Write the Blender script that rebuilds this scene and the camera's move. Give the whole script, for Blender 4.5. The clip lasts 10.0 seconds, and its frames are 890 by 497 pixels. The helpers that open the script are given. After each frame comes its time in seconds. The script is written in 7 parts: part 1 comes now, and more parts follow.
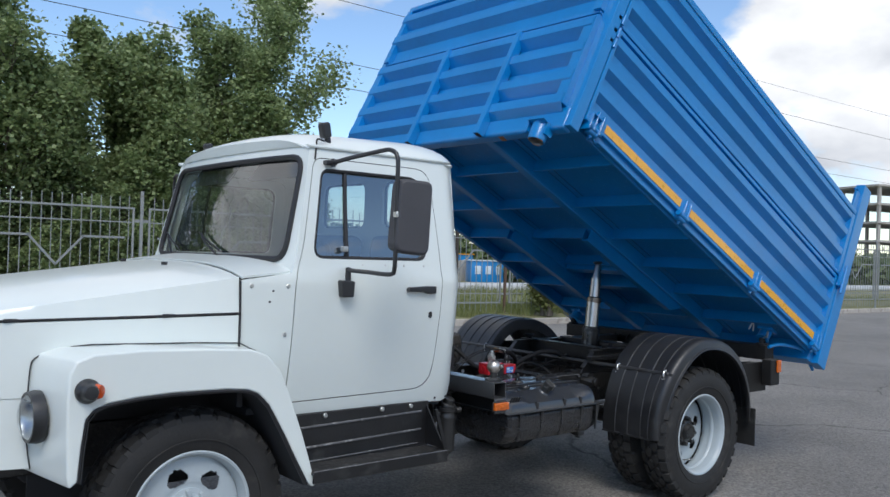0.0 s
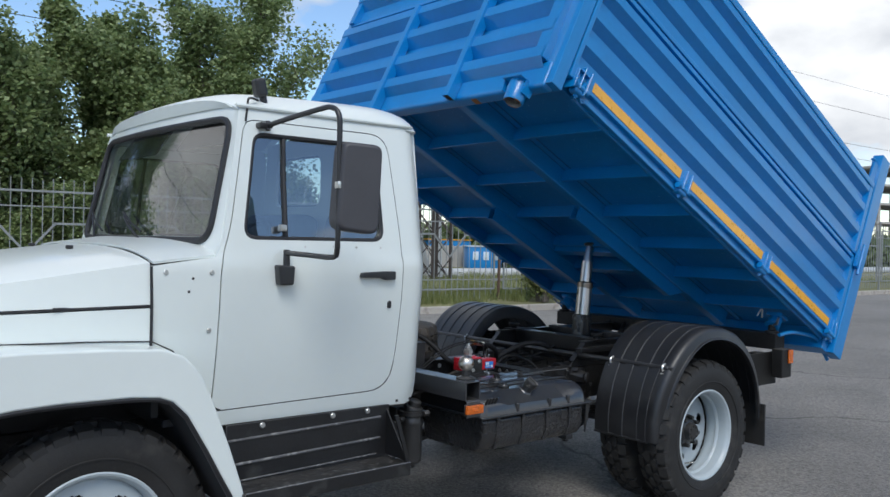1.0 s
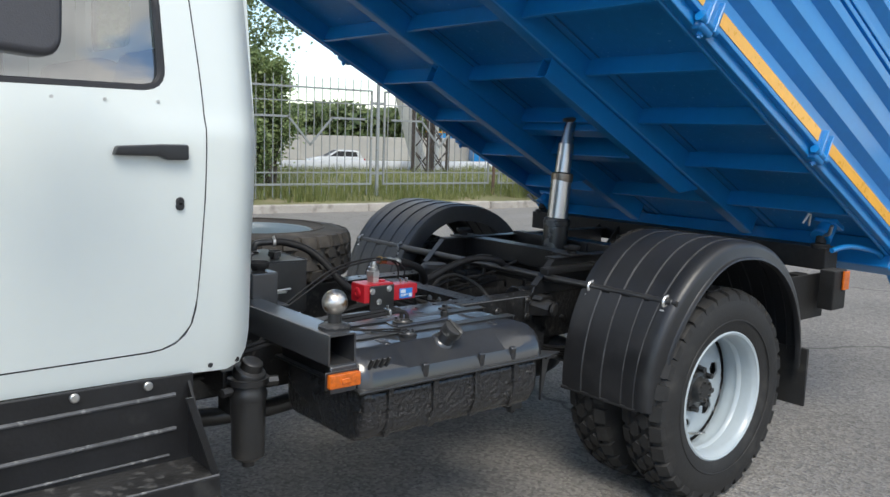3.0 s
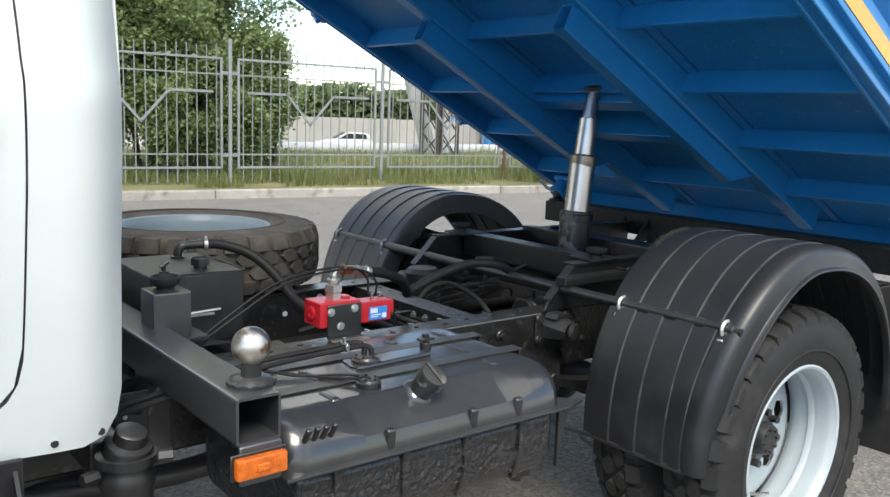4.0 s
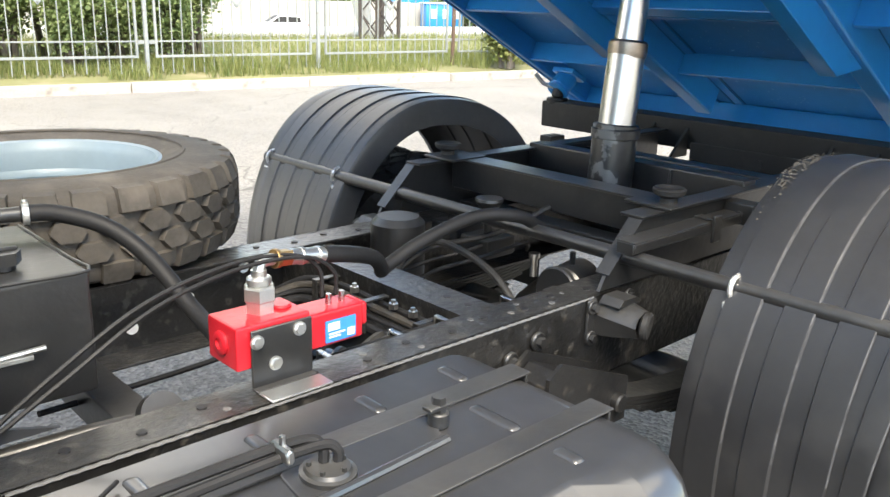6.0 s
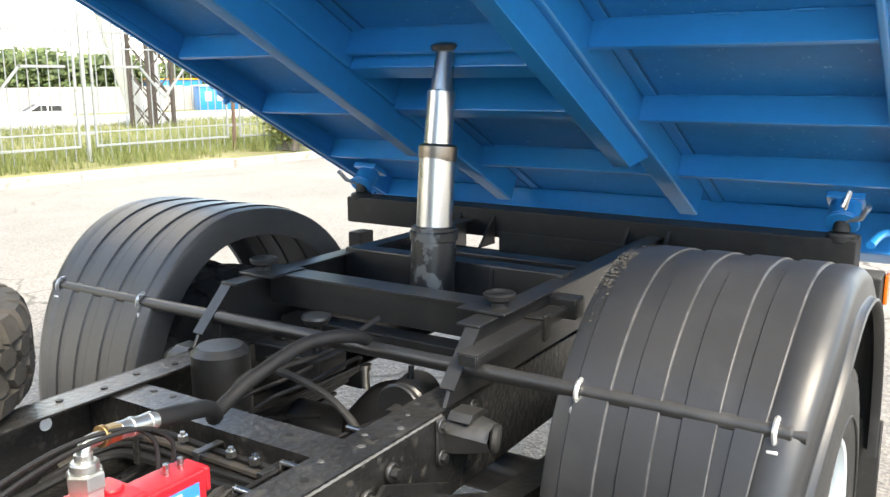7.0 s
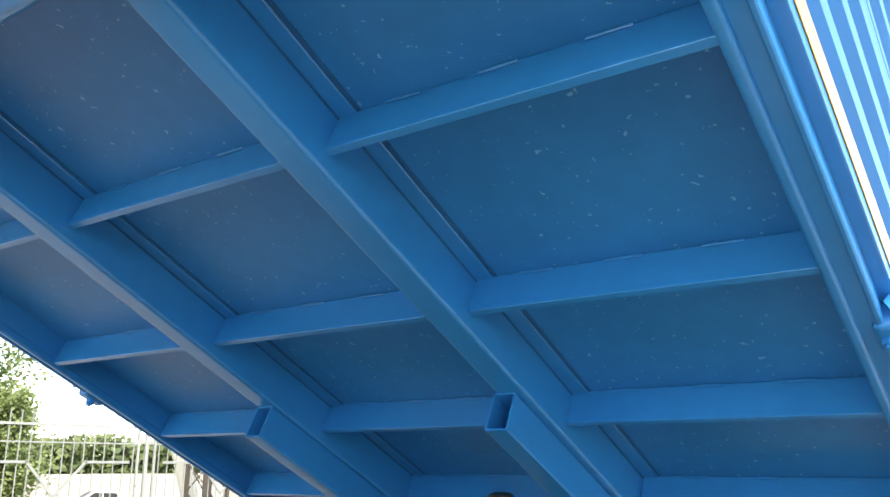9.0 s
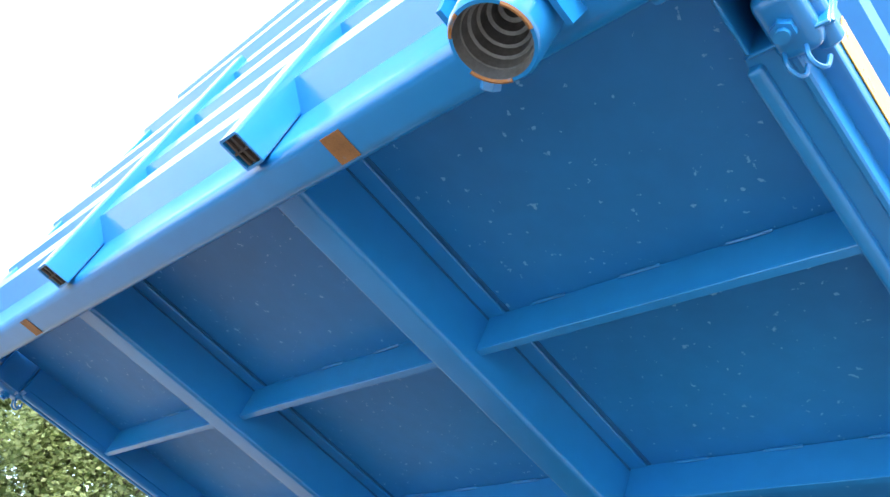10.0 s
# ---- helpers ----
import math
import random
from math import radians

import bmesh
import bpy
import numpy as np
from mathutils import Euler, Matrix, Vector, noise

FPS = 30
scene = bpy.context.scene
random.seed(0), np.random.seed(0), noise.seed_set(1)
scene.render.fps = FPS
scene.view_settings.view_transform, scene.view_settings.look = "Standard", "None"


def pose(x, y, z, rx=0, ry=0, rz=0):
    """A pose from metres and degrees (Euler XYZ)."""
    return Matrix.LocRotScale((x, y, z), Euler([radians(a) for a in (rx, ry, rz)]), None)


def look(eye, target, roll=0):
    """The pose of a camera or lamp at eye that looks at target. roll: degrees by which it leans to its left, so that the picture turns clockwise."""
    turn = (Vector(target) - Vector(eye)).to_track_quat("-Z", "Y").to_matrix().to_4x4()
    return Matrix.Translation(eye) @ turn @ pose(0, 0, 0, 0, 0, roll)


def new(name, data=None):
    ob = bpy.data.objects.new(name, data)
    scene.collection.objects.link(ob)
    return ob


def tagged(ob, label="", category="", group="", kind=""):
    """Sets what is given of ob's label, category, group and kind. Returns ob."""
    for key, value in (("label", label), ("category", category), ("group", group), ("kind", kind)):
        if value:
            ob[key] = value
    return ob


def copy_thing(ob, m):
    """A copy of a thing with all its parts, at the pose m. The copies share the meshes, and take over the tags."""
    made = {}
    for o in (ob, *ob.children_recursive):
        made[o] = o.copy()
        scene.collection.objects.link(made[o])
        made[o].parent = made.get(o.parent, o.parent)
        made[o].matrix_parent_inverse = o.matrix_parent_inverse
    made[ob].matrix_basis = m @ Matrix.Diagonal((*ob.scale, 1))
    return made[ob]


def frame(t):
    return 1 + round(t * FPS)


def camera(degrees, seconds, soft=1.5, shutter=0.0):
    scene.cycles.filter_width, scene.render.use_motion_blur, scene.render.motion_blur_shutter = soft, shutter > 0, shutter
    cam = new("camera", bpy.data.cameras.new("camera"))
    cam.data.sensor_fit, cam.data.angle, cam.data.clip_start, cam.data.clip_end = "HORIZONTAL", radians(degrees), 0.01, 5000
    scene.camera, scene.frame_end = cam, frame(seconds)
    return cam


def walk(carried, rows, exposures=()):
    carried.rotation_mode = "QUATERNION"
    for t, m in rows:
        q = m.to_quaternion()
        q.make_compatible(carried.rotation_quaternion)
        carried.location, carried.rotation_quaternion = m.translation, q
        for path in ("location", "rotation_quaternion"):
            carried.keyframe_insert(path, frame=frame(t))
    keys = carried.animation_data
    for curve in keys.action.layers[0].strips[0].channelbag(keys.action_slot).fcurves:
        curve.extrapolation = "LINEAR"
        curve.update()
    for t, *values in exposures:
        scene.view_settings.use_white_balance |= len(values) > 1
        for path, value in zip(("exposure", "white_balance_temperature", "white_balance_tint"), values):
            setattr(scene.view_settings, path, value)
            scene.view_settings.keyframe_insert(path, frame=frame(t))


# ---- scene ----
cam = camera(55.4, 10.0)
PATH = [
    (0, (-1.689, -4.71, 1.746), (-0.403, -3.178, 1.757), 1.9),
    (0.5, (-1.459, -4.477, 1.748), (-0.169, -2.948, 1.749), 1.4),
    (1, (-1.091, -4.292, 1.715), (0.197, -2.762, 1.694), 1.3),
    (1.5, (-0.715, -4.055, 1.649), (0.575, -2.529, 1.542), 0.9),
    (2, (-0.303, -3.811, 1.617), (0.986, -2.294, 1.428), 0.6),
    (2.5, (0.085, -3.535, 1.615), (1.365, -2.018, 1.361), 1.0),
    (2.7, (0.232, -3.409, 1.618), (1.509, -1.892, 1.357), 1.5),
    (3.8, (0.982, -2.711, 1.564), (2.222, -1.17, 1.266), 2.0),
    (4, (1.09, -2.579, 1.563), (2.33, -1.04, 1.254), 2.1),
    (4.5, (1.36, -2.263, 1.529), (2.518, -0.674, 1.166), 1.9),
    (5, (1.5, -1.963, 1.507), (2.607, -0.358, 1.061), 1.6),
    (5.2, (1.546, -1.866, 1.502), (2.648, -0.269, 1.016), 1.5),
    (6.3, (1.769, -1.488, 1.538), (3.201, -0.208, 0.98), 1.4),
    (6.5, (1.761, -1.455, 1.556), (3.273, -0.259, 1.023), 0.8),
    (7, (1.754, -1.424, 1.611), (3.406, -0.366, 1.218), -0.3),
    (7.5, (1.748, -1.43, 1.673), (3.469, -0.427, 1.493), -0.8),
    (8, (1.724, -1.449, 1.722), (3.462, -0.461, 1.779), -0.7),
    (8.5, (1.683, -1.473, 1.766), (3.383, -0.457, 2.047), -0.4),
    (9, (1.625, -1.501, 1.801), (3.189, -0.357, 2.297), 0.1),
    (9.5, (1.58, -1.525, 1.859), (2.99, -0.282, 2.544), 0.3),
    (10, (1.544, -1.556, 1.869), (2.8, -0.232, 2.687), 1.5),
]
EXPOSURE = [(0, 0.13, 6220, 10), (1.0, 0.13, 6270, 9), (1.5, 0.30, 6350, 9), (2.5, 0.53, 6550, 8), (4.0, 1.09, 7000, 9), (4.5, 1.40, 7100, 9), (5.0, 1.72, 7200, 9), (6.5, 2.38, 7700, 9), (7.0, 2.36, 7720, 9), (7.5, 2.16, 7750, 9), (8.5, 1.98, 7750, 9), (9.0, 2.2, 7950, 9), (9.5, 2.28, 7550, 9), (10.0, 2.33, 6950, 9)]
walk(cam, [(t, look(eye, target, roll)) for t, eye, target, roll in PATH], EXPOSURE)

# ---- light ----
SUN_EL, SUN_AZ = 50.0, 215.0
world = bpy.data.worlds.new("sky")
scene.world = world
world.use_nodes = True
wn, wl = world.node_tree.nodes, world.node_tree.links
wn.clear()
w_out = wn.new("ShaderNodeOutputWorld")
w_bg = wn.new("ShaderNodeBackground")
w_sky = wn.new("ShaderNodeTexSky")
w_sky.sky_type, w_sky.sun_disc = "NISHITA", False
w_sky.sun_elevation, w_sky.sun_rotation = radians(SUN_EL), radians(SUN_AZ)
w_sky.air_density, w_sky.dust_density, w_sky.ozone_density = 1.0, 0.1, 3.0
w_co = wn.new("ShaderNodeTexCoord")
w_map = wn.new("ShaderNodeMapping")
w_map.inputs["Location"].default_value = (0.9, 0.3, 0.2)
w_map.inputs["Scale"].default_value = (1.0, 1.0, 1.9)
w_cloud = wn.new("ShaderNodeTexNoise")
w_cloud.inputs["Scale"].default_value = 1.5
w_cloud.inputs["Detail"].default_value = 9.0
w_cloud.inputs["Roughness"].default_value = 0.55
w_ramp = wn.new("ShaderNodeValToRGB")
w_ramp.color_ramp.elements[0].position, w_ramp.color_ramp.elements[1].position = 0.49, 0.535
w_shade = wn.new("ShaderNodeTexNoise")
w_shade.inputs["Scale"].default_value = 5.4
w_shade.inputs["Detail"].default_value = 8.0
w_cc = wn.new("ShaderNodeValToRGB")
w_cc.color_ramp.elements[0].position, w_cc.color_ramp.elements[1].position = 0.38, 0.62
w_cc.color_ramp.elements[0].color = (3.5, 3.65, 3.95, 1)
w_cc.color_ramp.elements[1].color = (6.5, 6.5, 6.5, 1)
w_mix = wn.new("ShaderNodeMix")
w_mix.data_type = "RGBA"
wl.new(w_co.outputs["Generated"], w_map.inputs["Vector"])
wl.new(w_map.outputs["Vector"], w_cloud.inputs["Vector"])
wl.new(w_map.outputs["Vector"], w_shade.inputs["Vector"])
w_sum = w_cloud.outputs["Fac"]
# the last lobe is an unseen cloud bank, added to brighten the tank's shoulder
for way, tight, gain in (((0.874, 0.439, 0.208), 0.975, 0.09), ((0.30, 0.78, 0.56), 0.86, 0.26), ((0.54, 0.84, 0.06), 0.985, 0.08), ((0.42, 0.88, 0.25), 0.92, -0.17), ((0.70, 0.62, 0.36), 0.965, -0.15), ((0.5, -0.82, 0.28), 0.90, -0.07), ((0.55, -0.45, 0.70), 0.93, 0.22)):
    w_dot = wn.new("ShaderNodeVectorMath")
    w_dot.operation = "DOT_PRODUCT"
    w_dot.inputs[1].default_value = Vector(way).normalized()
    wl.new(w_co.outputs["Generated"], w_dot.inputs[0])
    w_rng = wn.new("ShaderNodeMapRange")
    w_rng.interpolation_type = "SMOOTHSTEP"
    for k, v in zip(("From Min", "From Max", "To Min", "To Max"), (tight, 1.0, 0.0, gain)):
        w_rng.inputs[k].default_value = v
    wl.new(w_dot.outputs["Value"], w_rng.inputs["Value"])
    w_add = wn.new("ShaderNodeMath")
    w_add.operation = "ADD"
    wl.new(w_sum, w_add.inputs[0])
    wl.new(w_rng.outputs["Result"], w_add.inputs[1])
    w_sum = w_add.outputs["Value"]
wl.new(w_sum, w_ramp.inputs["Fac"])
wl.new(w_shade.outputs["Fac"], w_cc.inputs["Fac"])
wl.new(w_ramp.outputs["Color"], w_mix.inputs["Factor"])
wl.new(w_sky.outputs["Color"], w_mix.inputs["A"])
wl.new(w_cc.outputs["Color"], w_mix.inputs["B"])
wl.new(w_mix.outputs["Result"], w_bg.inputs["Color"])
wl.new(w_bg.outputs["Background"], w_out.inputs["Surface"])
w_bg.inputs["Strength"].default_value = 0.15
sun = new("sun", bpy.data.lights.new("sun", "SUN"))
sun.data.energy, sun.data.angle, sun.data.color = 1.9, radians(28), (1.0, 0.96, 0.9)
_e, _a = radians(SUN_EL), radians(SUN_AZ)
sun.matrix_world = look((0, 0, 0), (-math.sin(_a) * math.cos(_e), -math.cos(_a) * math.cos(_e), -math.sin(_e)))


# ---- materials ----
def material(name, color, rough=0.5, metal=0.0, coat=0.0, var=0.12, scale=6.0, bump=0.0, bump_scale=60.0,
             spots=None, spot_scale=25.0, spot_at=0.62, rough_var=0.1, per_object=0.0, coat_rough=0.06, spec=0.5, bump_dist=0.004, spot_soft=0.08, coat_ior=1.5, dust=0.0, dust_colour=(0.12, 0.117, 0.111)):
    """A surface with broad and fine variation of colour and gloss, fine relief and, where given, spots of another colour."""
    m = bpy.data.materials.new(name)
    m.use_nodes = True
    n, l = m.node_tree.nodes, m.node_tree.links
    b = n["Principled BSDF"]
    b.inputs["Metallic"].default_value = metal
    b.inputs["Coat Weight"].default_value = coat
    b.inputs["Coat Roughness"].default_value = coat_rough
    b.inputs["Coat IOR"].default_value = coat_ior
    b.inputs["Specular IOR Level"].default_value = spec
    co = n.new("ShaderNodeTexCoord")
    broad, fine = n.new("ShaderNodeTexNoise"), n.new("ShaderNodeTexNoise")
    broad.inputs["Scale"].default_value, fine.inputs["Scale"].default_value = scale, scale * 11
    broad.inputs["Detail"].default_value, fine.inputs["Detail"].default_value = 5, 4
    for t in (broad, fine):
        l.new(co.outputs["Object"], t.inputs["Vector"])
    s = n.new("ShaderNodeMath")
    s.operation = "MULTIPLY_ADD"
    s.inputs[1].default_value = 0.45
    l.new(fine.outputs["Fac"], s.inputs[0])
    l.new(broad.outputs["Fac"], s.inputs[2])
    ramp = n.new("ShaderNodeValToRGB")
    ramp.color_ramp.elements[0].position, ramp.color_ramp.elements[1].position = 0.42, 1.02
    ramp.color_ramp.elements[0].color = (*[c * (1 - var) for c in color], 1)
    ramp.color_ramp.elements[1].color = (*[min(1, c * (1 + var)) for c in color], 1)
    l.new(s.outputs[0], ramp.inputs["Fac"])
    col = ramp.outputs["Color"]
    if spots:
        sp = n.new("ShaderNodeTexNoise")
        sp.inputs["Scale"].default_value, sp.inputs["Detail"].default_value = spot_scale, 6
        l.new(co.outputs["Object"], sp.inputs["Vector"])
        sr = n.new("ShaderNodeValToRGB")
        sr.color_ramp.elements[0].position, sr.color_ramp.elements[1].position = spot_at, spot_at + spot_soft
        l.new(sp.outputs["Fac"], sr.inputs["Fac"])
        mx = n.new("ShaderNodeMix")
        mx.data_type = "RGBA"
        l.new(sr.outputs["Color"], mx.inputs["Factor"])
        l.new(col, mx.inputs["A"])
        mx.inputs["B"].default_value = (*spots, 1)
        col = mx.outputs["Result"]
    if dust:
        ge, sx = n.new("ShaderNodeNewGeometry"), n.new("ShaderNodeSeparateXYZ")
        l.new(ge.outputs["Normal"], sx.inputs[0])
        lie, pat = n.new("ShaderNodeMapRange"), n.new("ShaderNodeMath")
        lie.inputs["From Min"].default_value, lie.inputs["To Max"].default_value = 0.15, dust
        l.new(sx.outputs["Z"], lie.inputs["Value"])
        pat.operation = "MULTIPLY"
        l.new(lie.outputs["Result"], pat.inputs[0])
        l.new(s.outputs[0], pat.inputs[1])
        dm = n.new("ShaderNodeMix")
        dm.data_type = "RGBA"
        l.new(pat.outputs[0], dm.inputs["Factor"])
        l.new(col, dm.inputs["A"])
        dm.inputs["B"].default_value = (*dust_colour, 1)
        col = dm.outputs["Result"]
    if per_object:
        oi = n.new("ShaderNodeObjectInfo")
        ma = n.new("ShaderNodeMath")
        ma.operation = "MULTIPLY_ADD"
        ma.inputs[1].default_value, ma.inputs[2].default_value = per_object, 1 - per_object / 2
        l.new(oi.outputs["Random"], ma.inputs[0])
        hs = n.new("ShaderNodeHueSaturation")
        l.new(ma.outputs[0], hs.inputs["Value"])
        l.new(col, hs.inputs["Color"])
        col = hs.outputs["Color"]
    l.new(col, b.inputs["Base Color"])
    rr = n.new("ShaderNodeMapRange")
    rr.inputs["To Min"].default_value, rr.inputs["To Max"].default_value = max(0.02, rough - rough_var), min(1, rough + rough_var)
    l.new(broad.outputs["Fac"], rr.inputs["Value"])
    l.new(rr.outputs["Result"], b.inputs["Roughness"])
    if bump:
        bt = n.new("ShaderNodeTexNoise")
        bt.inputs["Scale"].default_value, bt.inputs["Detail"].default_value = bump_scale, 5
        l.new(co.outputs["Object"], bt.inputs["Vector"])
        bp = n.new("ShaderNodeBump")
        bp.inputs["Strength"].default_value, bp.inputs["Distance"].default_value = bump, bump_dist
        l.new(bt.outputs["Fac"], bp.inputs["Height"])
        l.new(bp.outputs["Normal"], b.inputs["Normal"])
    return m


WHITE = material("white_paint", (0.71, 0.757, 0.728), 0.32, coat=0.4, var=0.02, scale=1.5, rough_var=0.03, coat_rough=0.08)
BLUE = material("blue_paint", (0.004, 0.197, 0.51), 0.36, coat=0.48, var=0.10, scale=2.2, bump=0.10, bump_scale=40, coat_rough=0.10, bump_dist=0.0015)
BLUE_FLOOR = material("blue_paint_on_rough_sheet", (0.004, 0.178, 0.465), 0.46, coat=0.12, var=0.16, scale=1.6, bump=0.25, bump_scale=28,
                      spots=(0.13, 0.37, 0.63), spot_scale=62, spot_at=0.672, coat_rough=0.25, bump_dist=0.003, spot_soft=0.02)
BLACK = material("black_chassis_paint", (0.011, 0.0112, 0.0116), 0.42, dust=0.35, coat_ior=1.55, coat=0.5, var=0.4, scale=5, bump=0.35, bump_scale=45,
                 spots=(0.030, 0.029, 0.027), spot_scale=9, spot_at=0.57, coat_rough=0.30, spot_soft=0.25)
# dust mix pales up-facing sides: thin film plus painted sky sheen
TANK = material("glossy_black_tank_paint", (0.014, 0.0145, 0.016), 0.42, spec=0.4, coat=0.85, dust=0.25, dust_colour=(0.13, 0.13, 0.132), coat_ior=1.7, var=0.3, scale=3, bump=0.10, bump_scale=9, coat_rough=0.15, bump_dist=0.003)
TANK_LOW = material("wrinkled_black_coating", (0.010, 0.010, 0.011), 0.28, coat=0.6, coat_ior=1.65, coat_rough=0.15, var=0.3, scale=5, bump=1.0, bump_scale=62, bump_dist=0.035)
# here too the dust mix puts sky sheen on the tube's top
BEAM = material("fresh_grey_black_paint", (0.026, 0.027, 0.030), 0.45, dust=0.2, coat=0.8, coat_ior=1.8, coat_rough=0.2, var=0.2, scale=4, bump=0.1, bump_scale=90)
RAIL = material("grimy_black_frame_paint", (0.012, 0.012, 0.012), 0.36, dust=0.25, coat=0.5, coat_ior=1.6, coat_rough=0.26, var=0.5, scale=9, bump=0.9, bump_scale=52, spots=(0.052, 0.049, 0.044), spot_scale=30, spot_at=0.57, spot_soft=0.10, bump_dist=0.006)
PLUG = material("brown_plastic_plug", (0.055, 0.04, 0.035), 0.5, var=0.2, scale=30)
TREAD = material("trodden_bare_step_plate", (0.035, 0.034, 0.033), 0.38, metal=0.15, coat=0.1, coat_rough=0.4, var=0.6, scale=9, bump=0.5, bump_scale=60, spots=(0.115, 0.112, 0.107), spot_scale=34, spot_at=0.55, spot_soft=0.12)
# pale tone for step edges, with their highlights put into the colour
EDGE_GLINT = material("edge_highlight_paint", (0.10, 0.10, 0.102), 0.38, var=0.4, scale=20, spots=(0.24, 0.24, 0.235), spot_scale=30, spot_at=0.55)
STEPMAT = material("scuffed_black_step_paint", (0.010, 0.010, 0.011), 0.42, coat=0.15, coat_rough=0.3, var=0.4, scale=6, bump=0.25, bump_scale=70, spots=(0.05, 0.05, 0.048), spot_scale=7, spot_at=0.60, spot_soft=0.2)
# dark blue for the thin lines beside the longerons
JOINT_LINE = material("dark_joint_line", (0.006, 0.10, 0.25), 0.6, var=0.2, scale=30)
MUD = material("dried_grey_mud", (0.075, 0.068, 0.058), 0.9, var=0.3, scale=40)
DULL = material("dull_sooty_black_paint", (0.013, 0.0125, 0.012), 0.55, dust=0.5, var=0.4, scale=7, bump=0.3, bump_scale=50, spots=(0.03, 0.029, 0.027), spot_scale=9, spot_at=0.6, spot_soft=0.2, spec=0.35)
HOSE = material("black_hose_rubber", (0.012, 0.012, 0.013), 0.6, var=0.25, scale=14, bump=0.15, bump_scale=140, spec=0.35)
CHIPPED = material("chipped_black_paint", (0.014, 0.014, 0.015), 0.4, coat=0.5, coat_rough=0.2, var=0.3, scale=8, bump=0.3, bump_scale=40, spots=(0.13, 0.13, 0.125), spot_scale=16, spot_at=0.56, spot_soft=0.04)
GRIMY = material("grease_browned_steel", (0.045, 0.040, 0.034), 0.55, var=0.5, scale=16, bump=0.5, bump_scale=60, spots=(0.09, 0.075, 0.06), spot_scale=22, spot_at=0.58, spot_soft=0.12)
GRIT = material("scuffed_grey_edge", (0.12, 0.12, 0.12), 0.5, var=0.4, scale=40, bump=0.4, bump_scale=160)
COLLAR = material("oily_brown_steel", (0.30, 0.26, 0.22), 0.38, metal=1.0, var=0.25, scale=30, bump=0.15, bump_scale=90)
BORE = material("machined_grey_steel", (0.20, 0.20, 0.205), 0.48, metal=0.8, var=0.4, scale=18, bump=0.1, bump_scale=90)
# darker, bluer copy of RIM: the spare's shade is in its colour
RIM_SHADED = material("shaded_blue_grey_rim_paint", (0.20, 0.265, 0.305), 0.5, coat=0.1, var=0.08, scale=4, bump=0.1, bump_scale=50)
RUBBER = material("tyre_rubber", (0.020, 0.0195, 0.019), 0.62, var=0.3, scale=7, bump=0.3, bump_scale=120, spots=(0.05, 0.047, 0.043), spot_scale=8, spot_at=0.56, spot_soft=0.2, spec=0.4)
RUBBER_DUST = material("dusty_tyre_rubber", (0.075, 0.067, 0.058), 0.75, var=0.3, scale=8, bump=0.3, bump_scale=110, spots=(0.135, 0.118, 0.10), spot_scale=9, spot_at=0.52, spot_soft=0.2, spec=0.35)
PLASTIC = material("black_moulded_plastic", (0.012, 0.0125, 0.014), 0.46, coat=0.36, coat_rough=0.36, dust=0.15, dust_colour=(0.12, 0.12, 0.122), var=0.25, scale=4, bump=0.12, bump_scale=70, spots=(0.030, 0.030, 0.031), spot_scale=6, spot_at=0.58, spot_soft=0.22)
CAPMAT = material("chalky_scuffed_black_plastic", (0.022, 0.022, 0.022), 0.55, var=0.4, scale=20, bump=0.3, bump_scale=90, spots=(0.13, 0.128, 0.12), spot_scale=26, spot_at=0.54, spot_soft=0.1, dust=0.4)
# a paler copy of PLASTIC for the far mudguard
PLASTIC_PALE = material("pale_black_plastic", (0.048, 0.048, 0.049), 0.5, coat=0.4, coat_rough=0.34, dust=0.35, var=0.3, scale=4, bump=0.12, bump_scale=70)
# rib edge tone: scuffs plus a highlight painted into the colour
SCUFF_GLINT = material("scuffed_highlight_plastic", (0.06, 0.06, 0.062), 0.5, var=0.5, scale=30, bump=0.3, bump_scale=120, spots=(0.03, 0.03, 0.031), spot_scale=18, spot_at=0.52, spot_soft=0.1)
MIRROR_PL = material("grey_black_plastic", (0.05, 0.05, 0.056), 0.5, var=0.1, scale=6, bump=0.15, bump_scale=300)
RIM = material("silver_rim_paint", (0.42, 0.475, 0.50), 0.38, metal=0.0, coat=0.3, var=0.06, scale=4, bump=0.1, bump_scale=50)
STEEL = material("bare_steel", (0.55, 0.54, 0.52), 0.3, metal=1.0, var=0.15, scale=12, bump=0.08, bump_scale=120)
CHROME = material("ground_chrome_piston", (0.55, 0.55, 0.55), 0.30, metal=1.0, var=0.10, scale=9, bump=0.03, bump_scale=150)
RUSTY = material("rusty_steel", (0.30, 0.13, 0.045), 0.65, metal=0.2, var=0.35, scale=24, bump=0.3, bump_scale=90, spots=(0.16, 0.20, 0.26), spot_scale=30, spot_at=0.60)
BALL = material("ground_steel_with_rust_bloom", (0.66, 0.62, 0.57), 0.34, metal=1.0, var=0.2, scale=18, spots=(0.25, 0.15, 0.075), spot_scale=17, spot_at=0.50, spot_soft=0.10, bump=0.15, bump_scale=70)
ORANGE = material("orange_lens", (0.58, 0.12, 0.008), 0.2, coat=0.8, var=0.35, scale=60, bump=0.6, bump_scale=120)
LAMPRED = material("deep_orange_lens", (0.62, 0.08, 0.012), 0.2, coat=0.8, var=0.1, scale=60)
YELLOW = material("retroreflective_amber_tape", (0.80, 0.38, 0.012), 0.3, coat=0.6, var=0.08, scale=30)
